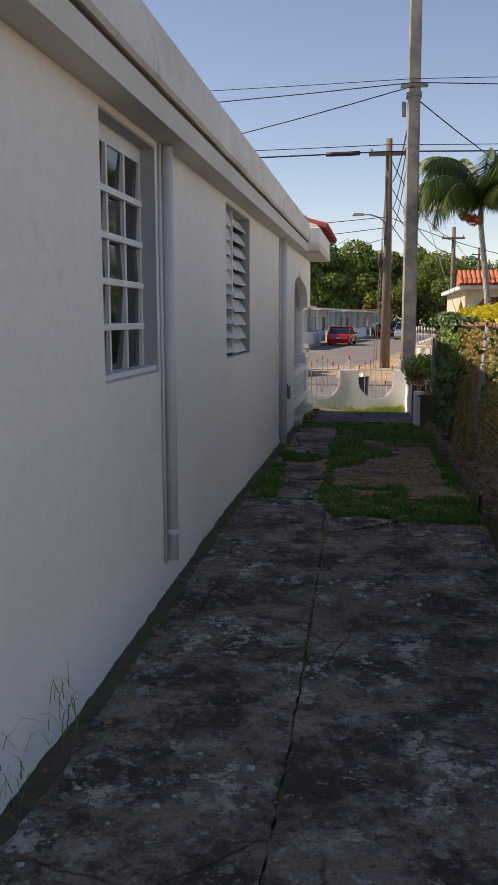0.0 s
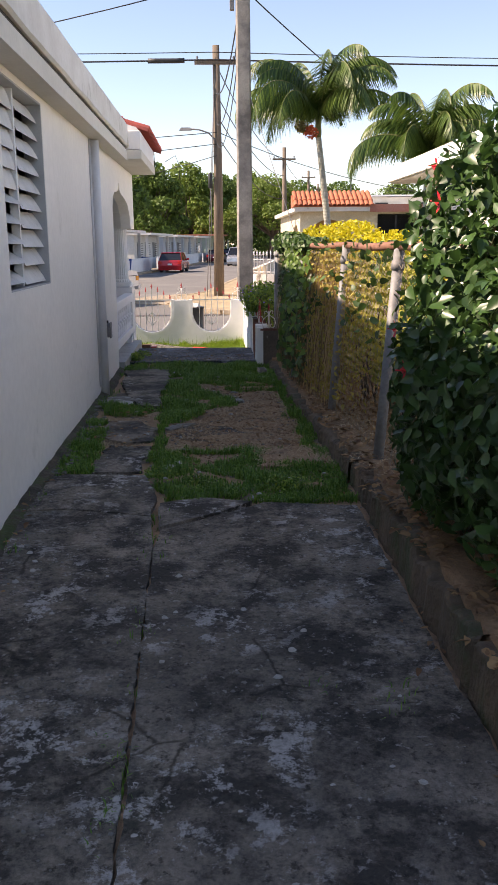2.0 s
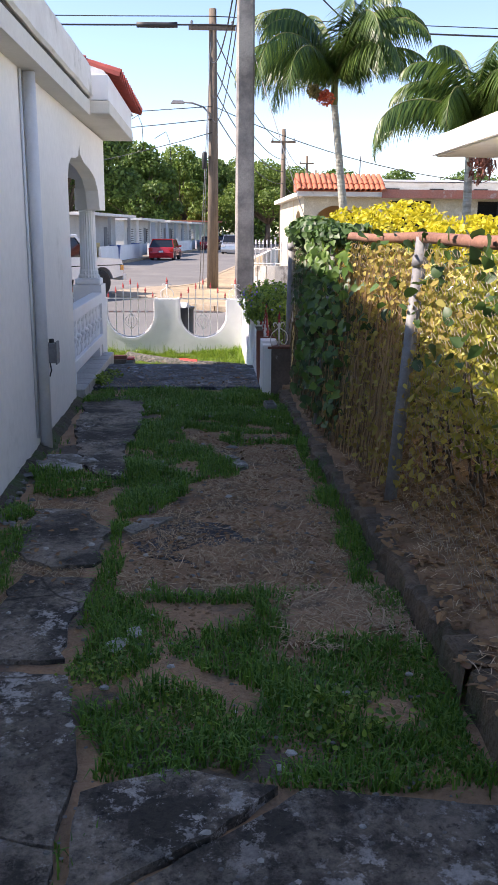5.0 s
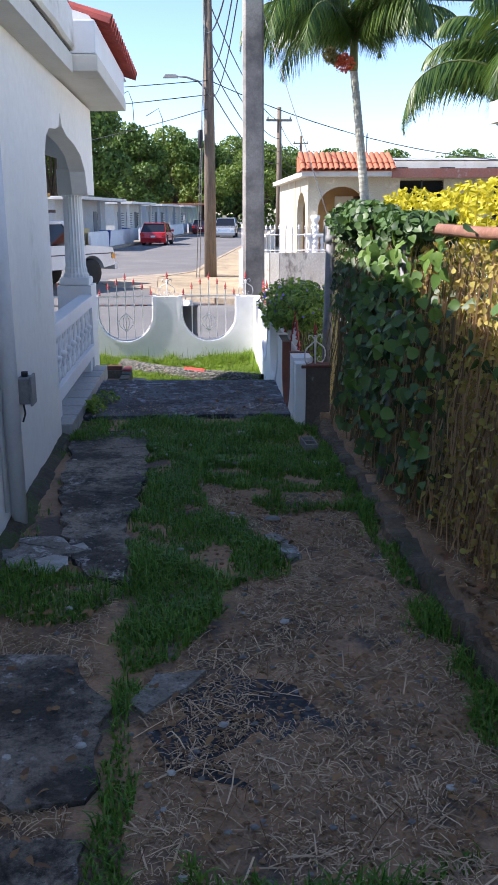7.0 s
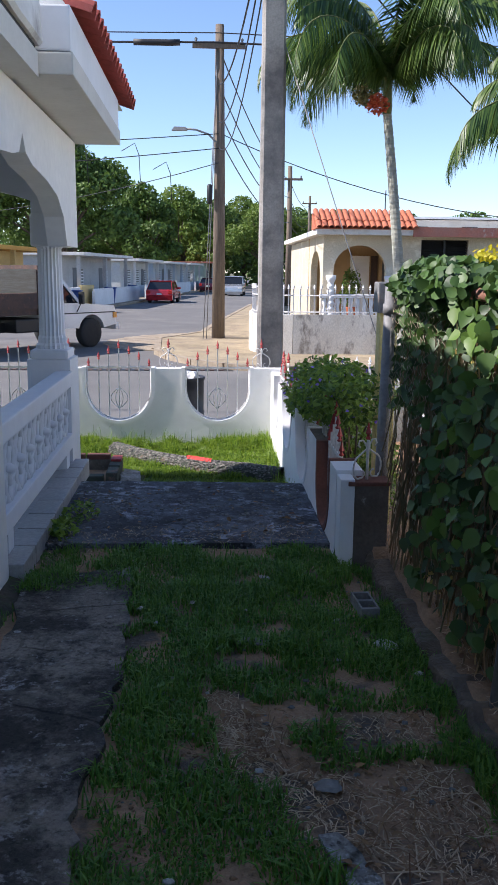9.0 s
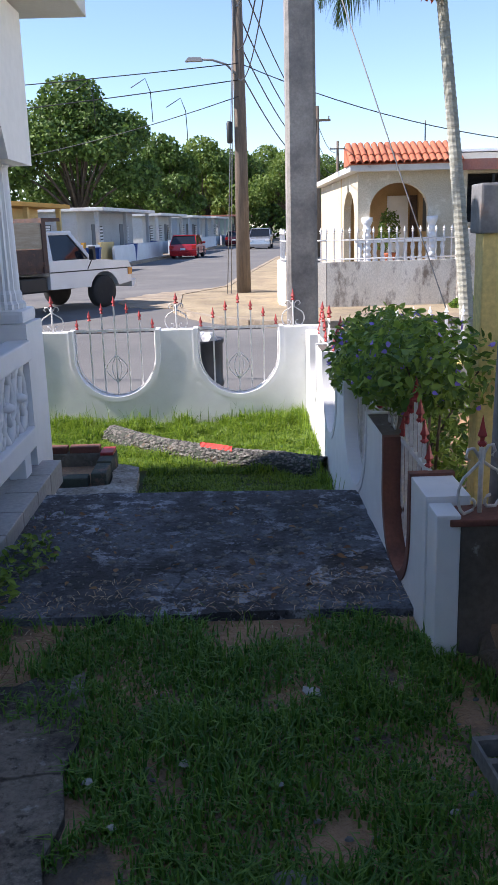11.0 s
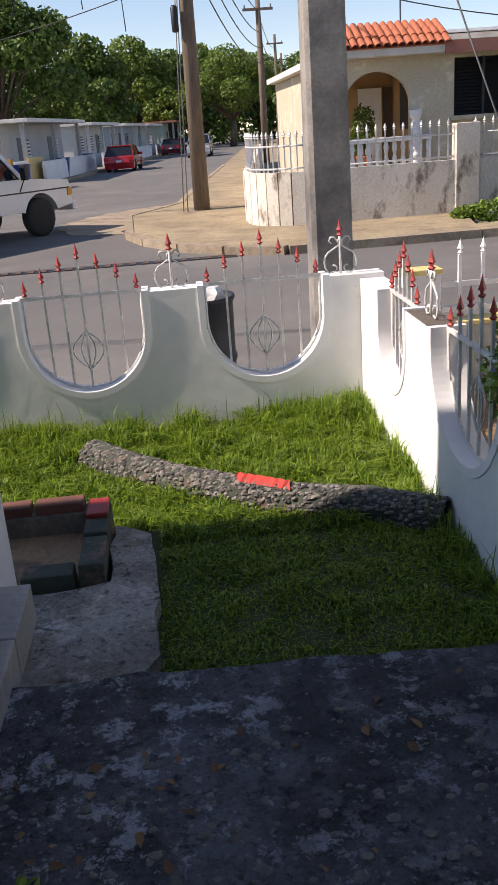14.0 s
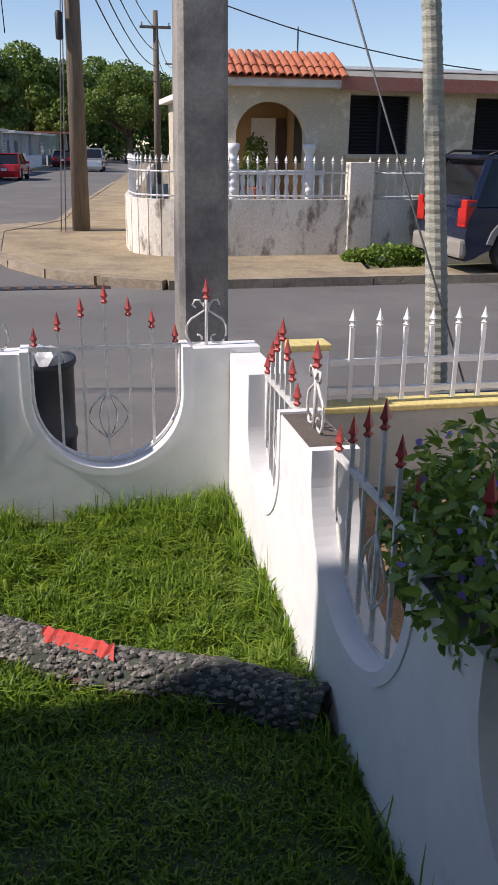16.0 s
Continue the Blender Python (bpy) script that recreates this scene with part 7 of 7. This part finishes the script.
for k, (x, y) in enumerate(((-13.2, 49.0), (-11.8, 47.0))):
    dish = tagged(thing("satellite_dish", "white satellite dish on a flat roof", "satellite dish", "dishes"))
    part("mast", tube(bmesh.new(), [(x, y, 2.6), (x, y, 3.1)], 0.03, 6), M["galv"], dish)
    bm = bmesh.new()
    lathe(bm, [(0.02, 0.0), (0.25, 0.05), (0.42, 0.16), (0.45, 0.2), (0.4, 0.17), (0.02, 0.03)], (0, 0, 0), 16)
    bmesh.ops.rotate(bm, verts=bm.verts, cent=(0, 0, 0), matrix=Matrix.Rotation(radians(60), 3, "X"))
    bmesh.ops.translate(bm, verts=bm.verts, vec=(x, y, 3.25))
    part("reflector", bm, M["metal_white"], dish)
for k, (x, y) in enumerate(((-6.75, 53.2), (-8.35, 44.6), (-5.9, 62.0), (-5.3, 70.5))):
    bn = tagged(thing("wheelie_bin", "blue plastic wheelie bin beside the kerb", "waste bin", "bins"))
    bm = bmesh.new()
    hexa(bm, [(x - 0.24, y - 0.26, -0.36), (x + 0.24, y - 0.26, -0.36), (x + 0.24, y + 0.26, -0.36), (x - 0.24, y + 0.26, -0.36), (x - 0.31, y - 0.34, 0.6), (x + 0.31, y - 0.34, 0.6), (x + 0.31, y + 0.34, 0.6), (x - 0.31, y + 0.34, 0.6)])
    part("body", bm, M["bin_blue"], bn)
    part("lid", abox(x - 0.34, x + 0.34, y - 0.38, y + 0.36, 0.6, 0.67, 0.02), M["bin_blue"], bn)

sw = setting(thing("far_pavement", "pale concrete pavement along the far kerb", "pavement"))
part("slab", extruded(bmesh.new(), [(-26, 37.2), (-10.6, 37.7), (-8.75, 40.1), (-7.45, 45), (-4.7, 67), (0.35, 110), (-0.8, 110), (-5.9, 67), (-8.8, 45.2), (-10.2, 41.2), (-26, 39)], -0.5, -0.3, "z"), M["kerb"], sw)
bw = setting(thing("wall_far_street", "low painted boundary wall in white, yellow and sage panels", "wall"))
for (xa, ya), (xb, yb), m, h in (((-9.9, 41.2), (-8.7, 46.5), "row_green", 0.95), ((-8.7, 46.6), (-7.75, 52.0), "row_green", 0.95), ((-7.7, 52.1), (-7.4, 53.6), "plaster_white", 1.15), ((-7.36, 53.7), (-7.3, 54.0), "orange_band", 1.25), ((-7.25, 54.1), (-6.95, 56.0), "plaster_white", 1.1), ((-6.9, 56.1), (-6.55, 58.6), "house_yellow", 1.2)):
    d = Vector((xb - xa, yb - ya))
    n = Vector((-d.y, d.x)).normalized() * 0.08
    bm = bmesh.new()
    hexa(bm, [(q.x, q.y, z) for z in (-0.45, h - 0.35) for q in (Vector((xa, ya)) + n, Vector((xa, ya)) - n, Vector((xb, yb)) - n, Vector((xb, yb)) + n)])
    bmesh.ops.recalc_face_normals(bm, faces=bm.faces)
    part("panel", bm, M[m], bw)

# yellow post by the end of the wire fence
yq = tagged(thing("yellow_post", "yellow painted post with a grey cap behind the fence end", "post"))
part("shaft", abox(0.94, 1.06, 14.25, 14.37, -0.1, 1.5, 0.008), M["yellow_paint"], yq)
part("cap", abox(0.92, 1.08, 14.23, 14.39, 1.42, 1.62, 0.01), M["galv"], yq)

# rubbish bin outside the front wall
tb = tagged(thing("rubbish_barrel", "black rubbish barrel full of white bags outside the wall", "rubbish bin"))
part("barrel", lathe(bmesh.new(), [(0.19, -0.42), (0.21, -0.4), (0.215, -0.1), (0.225, -0.09), (0.225, -0.05), (0.215, -0.04), (0.22, 0.33), (0.235, 0.35), (0.235, 0.38), (0.2, 0.37), (0.19, 0.2)], (-0.44, 19.35, 0), 20), M["black_plastic"], tb)
for k in range(3):
    bm = bmesh.new()
    bmesh.ops.create_icosphere(bm, subdivisions=2, radius=0.09)
    for v in bm.verts:
        v.co = v.co * (1 + 0.3 * noise.noise(v.co * 18 + Vector((k * 3, 0, 0)))) + Vector((-0.5 + 0.07 * k, 19.33 + 0.04 * (k % 2), 0.36))
    part("bag", bm, M["bag_white"], tb, "crumpled white plastic bag")


# ---- vehicles ----
def wheel(own, x, y, r, w, s):
    """A wheel with its outer side towards s in y."""
    bm = bmesh.new()
    lathe(bm, [(r * 0.62, -w / 2), (r * 0.93, -w / 2), (r, -w * 0.36), (r, w * 0.36), (r * 0.93, w / 2), (r * 0.62, w / 2)], (0, 0, 0), 24)
    bmesh.ops.rotate(bm, verts=bm.verts, cent=(0, 0, 0), matrix=Matrix.Rotation(radians(90), 3, "X"))
    bmesh.ops.translate(bm, verts=bm.verts, vec=(x, y, r))
    t = part("tyre", bm, M["tyre"], own)
    bm = bmesh.new()
    lathe(bm, [(0.02, w * 0.3), (r * 0.18, w * 0.32), (r * 0.22, w * 0.2), (r * 0.5, w * 0.3), (r * 0.63, w * 0.5), (r * 0.66, w * 0.46), (r * 0.62, 0.0)], (0, 0, 0), 20, 0.0)
    bmesh.ops.rotate(bm, verts=bm.verts, cent=(0, 0, 0), matrix=Matrix.Rotation(radians(-90 * s), 3, "X"))
    bmesh.ops.translate(bm, verts=bm.verts, vec=(x, y, r))
    bmesh.ops.recalc_face_normals(bm, faces=bm.faces)
    part("rim", bm, M["chrome"], t)


def car(label, paint_mat, length, width, h_body, h_roof, cabin, r, at, turn, lower=None, estate=False, rack=False):
    """A car along +x (front at +x), wheels on z 0. cabin: (rear foot, rear roof, front roof, windscreen foot) as parts of the length."""
    own = tagged(thing("car", label, "car", "cars on the street", at=at, turn=turn))
    L, W = length / 2, width / 2
    wb = (-L + length * 0.2, L - length * 0.19)
    z0 = r * 0.55
    line = [(-L + 0.03, z0)]
    for c in wb:
        line += [(c + (r + 0.07) * math.cos(radians(a)), max(z0, r + (r + 0.07) * math.sin(radians(a)))) for a in range(180, -1, -20)]
    line += [(L - 0.05, z0), (L, z0 + 0.2), (L - 0.03, h_body * 0.72), (L - 0.2, h_body * 0.86), (L - length * cabin[3], h_body), (-L + length * cabin[0], h_body + 0.02), (-L + 0.06, h_body * 0.96), (-L, h_body * 0.6)]
    bm = extruded(bmesh.new(), line, -W, W, "y")
    rim_edges = [e for e in bm.edges if abs(e.verts[0].co.y - e.verts[1].co.y) < 0.01 and min(v.co.z for v in e.verts) > h_body * 0.55 + 0.25]
    bmesh.ops.bevel(bm, geom=rim_edges, offset=0.045, segments=3, affect="EDGES")
    part("body", bm, M[paint_mat], own)
    a, b, c, d = -L + length * cabin[0], -L + length * cabin[1], L - length * cabin[2], L - length * cabin[3]
    g = 0.16
    bm = bmesh.new()
    hexa(bm, [(a, -W + 0.03, h_body), (d, -W + 0.03, h_body), (d, W - 0.03, h_body), (a, W - 0.03, h_body), (b, -W + g, h_roof - 0.06), (c, -W + g, h_roof - 0.06), (c, W - g, h_roof - 0.06), (b, W - g, h_roof - 0.06)])
    part("glasshouse", bm, M["car_glass"], own, "dark tinted windows")
    bm = bmesh.new()
    box(bm, b - 0.05, c + 0.05, -W + g - 0.02, W - g + 0.02, h_roof - 0.07, h_roof, 0.025)
    part("roof", bm, M[paint_mat], own)
    for s in (-1, 1):
        for u0, u1 in ((a, b), (d, c), ((a + d) / 2 + 0.1, (b + c) / 2 + 0.1)):
            bm = bmesh.new()
            hexa(bm, [(u0 - 0.05, s * (W - 0.02) - 0.02, h_body), (u0 + 0.05, s * (W - 0.02) - 0.02, h_body), (u0 + 0.05, s * (W - 0.02) + 0.02, h_body), (u0 - 0.05, s * (W - 0.02) + 0.02, h_body), (u1 - 0.05, s * (W - g + 0.01) - 0.02, h_roof - 0.05), (u1 + 0.05, s * (W - g + 0.01) - 0.02, h_roof - 0.05), (u1 + 0.05, s * (W - g + 0.01) + 0.02, h_roof - 0.05), (u1 - 0.05, s * (W - g + 0.01) + 0.02, h_roof - 0.05)])
            part("pillar", bm, M[paint_mat], own)
        part("tail_light", abox(-L - 0.015, -L + 0.12, s * (W - 0.14) - 0.12, s * (W - 0.14) + 0.145, h_body * 0.7, h_body * 0.97, 0.01), M["lamp_red"], own)
        part("headlight", abox(L - 0.16, L + 0.01, s * (W - 0.2) - 0.16, s * (W - 0.2) + 0.16, h_body * 0.6, h_body * 0.76, 0.02), M["lamp_clear"], own)
        part("mirror", abox(d - 0.15, d + 0.02, s * (W + 0.08) - 0.09, s * (W + 0.08) + 0.09, h_body, h_body + 0.14, 0.02), M[paint_mat], own)
        if rack:
            part("roof_rail", tube(bmesh.new(), [(b, s * (W - g), h_roof), (b + 0.15, s * (W - g), h_roof + 0.06), (c - 0.15, s * (W - g), h_roof + 0.06), (c, s * (W - g), h_roof)], 0.02, 6), M["black"], own)
        for x in wb:
            wheel(own, x, s * (W - 0.1), r, 0.22, s)
    if estate:
        # tailgate skin round the rear window, and deep rear quarters
        bm = bmesh.new()
        hexa(bm, [(a - 0.05, -W + 0.06, h_body - 0.02), (a + 0.04, -W + 0.06, h_body - 0.02), (a + 0.04, W - 0.06, h_body - 0.02), (a - 0.05, W - 0.06, h_body - 0.02), (a - 0.02, -W + 0.08, h_body + 0.14), (a + 0.06, -W + 0.08, h_body + 0.14), (a + 0.06, W - 0.08, h_body + 0.14), (a - 0.02, W - 0.08, h_body + 0.14)])
        part("tailgate", bm, M[paint_mat], own)
        part("spoiler", abox(b - 0.16, b + 0.1, -W + g, W - g, h_roof - 0.05, h_roof + 0.005, 0.015), M[paint_mat], own)
        for s in (-1, 1):
            part("quarter_light", abox(-L - 0.02, -L + 0.16, s * (W - 0.1) - 0.09, s * (W - 0.1) + 0.105, h_body * 0.74, h_body + 0.1, 0.02), M["lamp_red"], own)
    if lower:
        for x0, x1 in ((-L - 0.08, -L + 0.1), (L - 0.1, L + 0.06)):
            part("bumper", abox(x0, x1, -W, W, z0 + 0.04, h_body * 0.52, 0.06), M[lower], own)
        for s in (-1, 1):
            part("sill_cladding", abox(wb[0] + r + 0.08, wb[1] - r - 0.08, s * W - 0.02, s * W + 0.02, z0, h_body * 0.5, 0.01), M[lower], own)
            for x in wb:
                bm = bmesh.new()
                ring = [(x + q * math.cos(radians(t)), r + q * math.sin(radians(t))) for q, rng in (((r + 0.06), range(170, 9, -20)), ((r + 0.16), range(10, 171, 20))) for t in rng]
                extruded(bm, ring, s * W - 0.03, s * W + 0.03, "y")
                part("wheel_arch", bm, M[lower], own)
    part("number_plate", abox(-L - 0.09 if lower else -L - 0.012, -L, -0.16, 0.16, h_body * 0.62, h_body * 0.76), M["metal_white"], own)
    return own


STREET = 83.5
car("bright red hatchback parked at the kerb", "car_red", 4.0, 1.72, 0.86, 1.45, (0.05, 0.2, 0.42, 0.28), 0.31, (-2.95, 68.0, ROAD_Z), STREET)
car("dark maroon saloon parked down the street", "car_maroon", 4.5, 1.75, 0.88, 1.42, (0.12, 0.25, 0.42, 0.28), 0.31, (0.4, 100, ROAD_Z), STREET)
car("dark blue saloon parked down the street", "car_dark", 4.5, 1.75, 0.88, 1.42, (0.12, 0.25, 0.42, 0.28), 0.31, (1.6, 110, ROAD_Z), STREET)
car("dark grey saloon parked down the street", "car_dark", 4.5, 1.75, 0.88, 1.42, (0.12, 0.25, 0.42, 0.28), 0.31, (2.8, 120, ROAD_Z), STREET)
car("silver sport utility vehicle in the street", "car_silver", 4.4, 1.8, 1.0, 1.68, (0.03, 0.1, 0.4, 0.26), 0.35, (2.4, 86, ROAD_Z), STREET + 180, None, True)
car("dark blue sport utility vehicle with grey cladding parked by the kerb", "car_navy", 4.4, 1.82, 1.02, 1.76, (0.02, 0.08, 0.42, 0.28), 0.37, (7.95, 27.8, -0.3), 1, "clad_grey", True, True)


def dump_truck(at, turn):
    own = tagged(thing("dump_truck", "white pickup truck with a rusty dump bed at the crossing", "truck", at=at, turn=turn))
    r, W = 0.4, 0.98
    fx, rx = 1.0, -2.6
    line = [(-0.75, 0.55), (fx - r - 0.12, 0.55)] + [(fx + (r + 0.1) * math.cos(radians(a)), r + (r + 0.1) * math.sin(radians(a))) for a in range(165, 14, -15)] + [(1.95, 0.6), (1.95, 0.95), (1.88, 1.12), (0.55, 1.22), (-0.75, 1.22)]
    part("cab_body", extruded(bmesh.new(), line, -W, W, "y"), M["truck_white"], own)
    bm = bmesh.new()
    hexa(bm, [(-0.75, -W + 0.03, 1.22), (0.6, -W + 0.03, 1.22), (0.6, W - 0.03, 1.22), (-0.75, W - 0.03, 1.22), (-0.7, -W + 0.16, 1.82), (0.05, -W + 0.16, 1.82), (0.05, W - 0.16, 1.82), (-0.7, W - 0.16, 1.82)])
    part("cab_glass", bm, M["car_glass"], own, "dark cab windows")
    part("cab_roof", abox(-0.75, 0.12, -W + 0.13, W - 0.13, 1.8, 1.9, 0.04), M["truck_white"], own)
    for s in (-1, 1):
        for u0, u1 in ((-0.7, -0.68), (0.58, 0.05)):
            bm = bmesh.new()
            hexa(bm, [(u0 - 0.06, s * (W - 0.02) - 0.025, 1.2), (u0 + 0.06, s * (W - 0.02) - 0.025, 1.2), (u0 + 0.06, s * (W - 0.02) + 0.025, 1.2), (u0 - 0.06, s * (W - 0.02) + 0.025, 1.2), (u1 - 0.06, s * (W - 0.15) - 0.025, 1.83), (u1 + 0.06, s * (W - 0.15) - 0.025, 1.83), (u1 + 0.06, s * (W - 0.15) + 0.025, 1.83), (u1 - 0.06, s * (W - 0.15) + 0.025, 1.83)])
            part("pillar", bm, M["truck_white"], own)
        part("side_stripe", abox(-0.74, 1.9, s * W - 0.004, s * W + 0.006, 0.93, 0.96), M["black"], own)
        m = part("mirror", abox(0.42, 0.5, s * (W + 0.18) - 0.08, s * (W + 0.18) + 0.08, 1.2, 1.52, 0.01), M["black"], own)
        part("mirror_arm", tube(bmesh.new(), [(0.45, s * (W - 0.02), 0.95), (0.46, s * (W + 0.16), 1.22)], 0.014, 5), M["black"], m)
        part("headlight", abox(1.9, 1.965, s * 0.72 - 0.16, s * 0.72 + 0.16, 0.78, 0.96, 0.01), M["lamp_clear"], own)
        part("corner_lamp", abox(1.82, 1.95, s * W - 0.03, s * W + 0.008, 0.78, 0.94), M["lamp_amber"], own)
        wheel(own, fx, s * (W - 0.13), r, 0.25, s)
        wheel(own, rx, s * (W - 0.1), r, 0.3, s)
    part("front_bumper", abox(1.95, 2.1, -W, W, 0.45, 0.65, 0.03), M["chrome"], own)
    part("chassis", abox(-3.9, 0.4, -0.5, 0.5, 0.5, 0.75), M["black"], own)
    part("fuel_tank", abox(-1.6, -0.8, -W + 0.05, W - 0.05, 0.5, 0.85, 0.04), M["black"], own)
    part("bed_floor", abox(-4.2, -0.9, -1.05, 1.05, 0.95, 1.1), M["truck_rust"], own)
    for s in (-1, 1):
        part("bed_side", abox(-4.2, -0.9, s * 1.05 - 0.04, s * 1.05 + 0.04, 1.1, 1.5), M["truck_rust"], own)
        part("side_board", abox(-4.15, -1.0, s * 1.04 - 0.03, s * 1.04 + 0.03, 1.52, 2.1), M["board"], own)
        part("stake", abox(-1.0, -0.88, s * 1.05 - 0.06, s * 1.05 + 0.06, 0.95, 2.2), M["truck_rust"], own)
    part("head_board", abox(-0.98, -0.9, -1.05, 1.05, 1.1, 2.2), M["truck_rust"], own)
    part("cab_shield", abox(-0.95, -0.35, -1.0, 1.0, 2.12, 2.2), M["truck_rust"], own)
    return own


dump_truck((-4.7, 32.5, ROAD_Z), 52)


# ---- trees ----
def tree(x, y, h, spread, seed, mat, leaves=4200, leaf=0.42, trunk=0.3, crown_from=0.35, name="tree", label="broad leafy green tree behind the houses"):
    r = random.Random(seed)
    own = tagged(thing(name, label, "tree", "trees behind the houses"))
    bm = bmesh.new()
    base = Vector((x, y, -0.5))
    fork = base + Vector((r.uniform(-0.4, 0.4), 0, h * crown_from))
    tube(bm, [base, base.lerp(fork, 0.5) + Vector((0.1, 0, 0)), fork], trunk, 8, trunk * 0.7)
    part("trunk", bm, M["bark"], own)
    blobs = []
    for k in range(26):
        a = 2 * math.pi * k * 0.382 + r.uniform(-0.3, 0.3)
        q = math.sqrt((k + 0.5) / 26)
        dome = math.sqrt(max(0.0, 1 - q * q))
        c = Vector((x + 0.8 * spread * q * math.cos(a), y + 0.55 * spread * q * math.sin(a), h * (0.4 + 0.45 * dome * r.uniform(0.8, 1.02)) if k % 3 else h * (crown_from + 0.12 + 0.3 * r.random())))
        s = spread * r.uniform(0.22, 0.34)
        blobs.append((c.x, c.y, c.z, s, s * 0.9, s * r.uniform(0.6, 0.85)))
        bm = bmesh.new()
        tube(bm, [fork, fork.lerp(c, 0.5) + Vector((0, 0, 0.4)), c], trunk * 0.4, 6, 0.03)
        part("limb", bm, M["bark"], own)
    blobs.append((x, y, h * 0.84, spread * 0.4, spread * 0.35, h * 0.15))
    pts, nn = blob_points(leaves, blobs, seed, 0.5)
    crown = foliage("crown", pts, np.random.RandomState(seed).uniform(0.6, 1.2, leaves) * leaf, mat, own, seed=seed, width=0.75, normals=nn * 0.8 + np.array([[0, 0, 0.3]]), spread=0.8, plain=True)
    return own


D, Lt = M["tree_leaf"], M["tree_leaf_light"]
tree(-13.9, 92, 15.0, 7.6, 101, D, 22000, 0.42, 0.45, 0.2)
tree(-27, 84, 14.0, 7.0, 102, D, 13000, 0.45, 0.45, 0.2)
tree(-40, 80, 13.0, 7.5, 103, D, 10000, 0.5, 0.4, 0.25)
k = 0
for x, y, h, s, light in ((-7.5, 108, 11.5, 5.5, 0), (-3.5, 122, 12.5, 6.0, 1), (-9.5, 128, 12.0, 6.5, 0), (1.5, 132, 11.5, 5.0, 0), (5.5, 143, 13.0, 6.0, 1), (-1, 140, 12.5, 6.5, 0), (14.5, 150, 12.0, 7.0, 0), (22, 152, 12.0, 7.5, 0), (31, 148, 11.5, 7.0, 0), (10, 165, 12.5, 7.0, 0), (-17, 120, 12.0, 7.0, 0), (-30, 112, 12.0, 8.0, 0), (19, 120, 8.0, 4.0, 0), (40, 140, 11, 8.0, 0), (-52, 95, 12, 9.0, 0)):
    k += 1
    tree(x, y, h, s, 110 + k, Lt if light else D, 8500, 0.46, 0.3, 0.12)
tree(7.6, 118, 10.5, 6.2, 140, Lt, 11000, 0.36, 0.42, 0.28, label="spreading green tree with a pale forked trunk")
tree(0.5, 118, 6.5, 3.0, 141, Lt, 2500, 0.4, 0.2, 0.2)
pts, nn = blob_points(26000, [(-60 + 8.0 * k, 150 - 0.5 * (k % 3) * 9, 3.0, 6.0, 4.0, 4.6) for k in range(18)] + [(-62 + 6.0 * k, 108 + 2.2 * k, 1.6, 4.2, 3.0, 3.2) for k in range(10)], 150, 0.6)
tagged(foliage("far_woodland", pts, 0.75, D, seed=150, width=0.75, normals=nn, plain=True), "dense dark green woodland at the street's end", "woodland", kind="stuff")
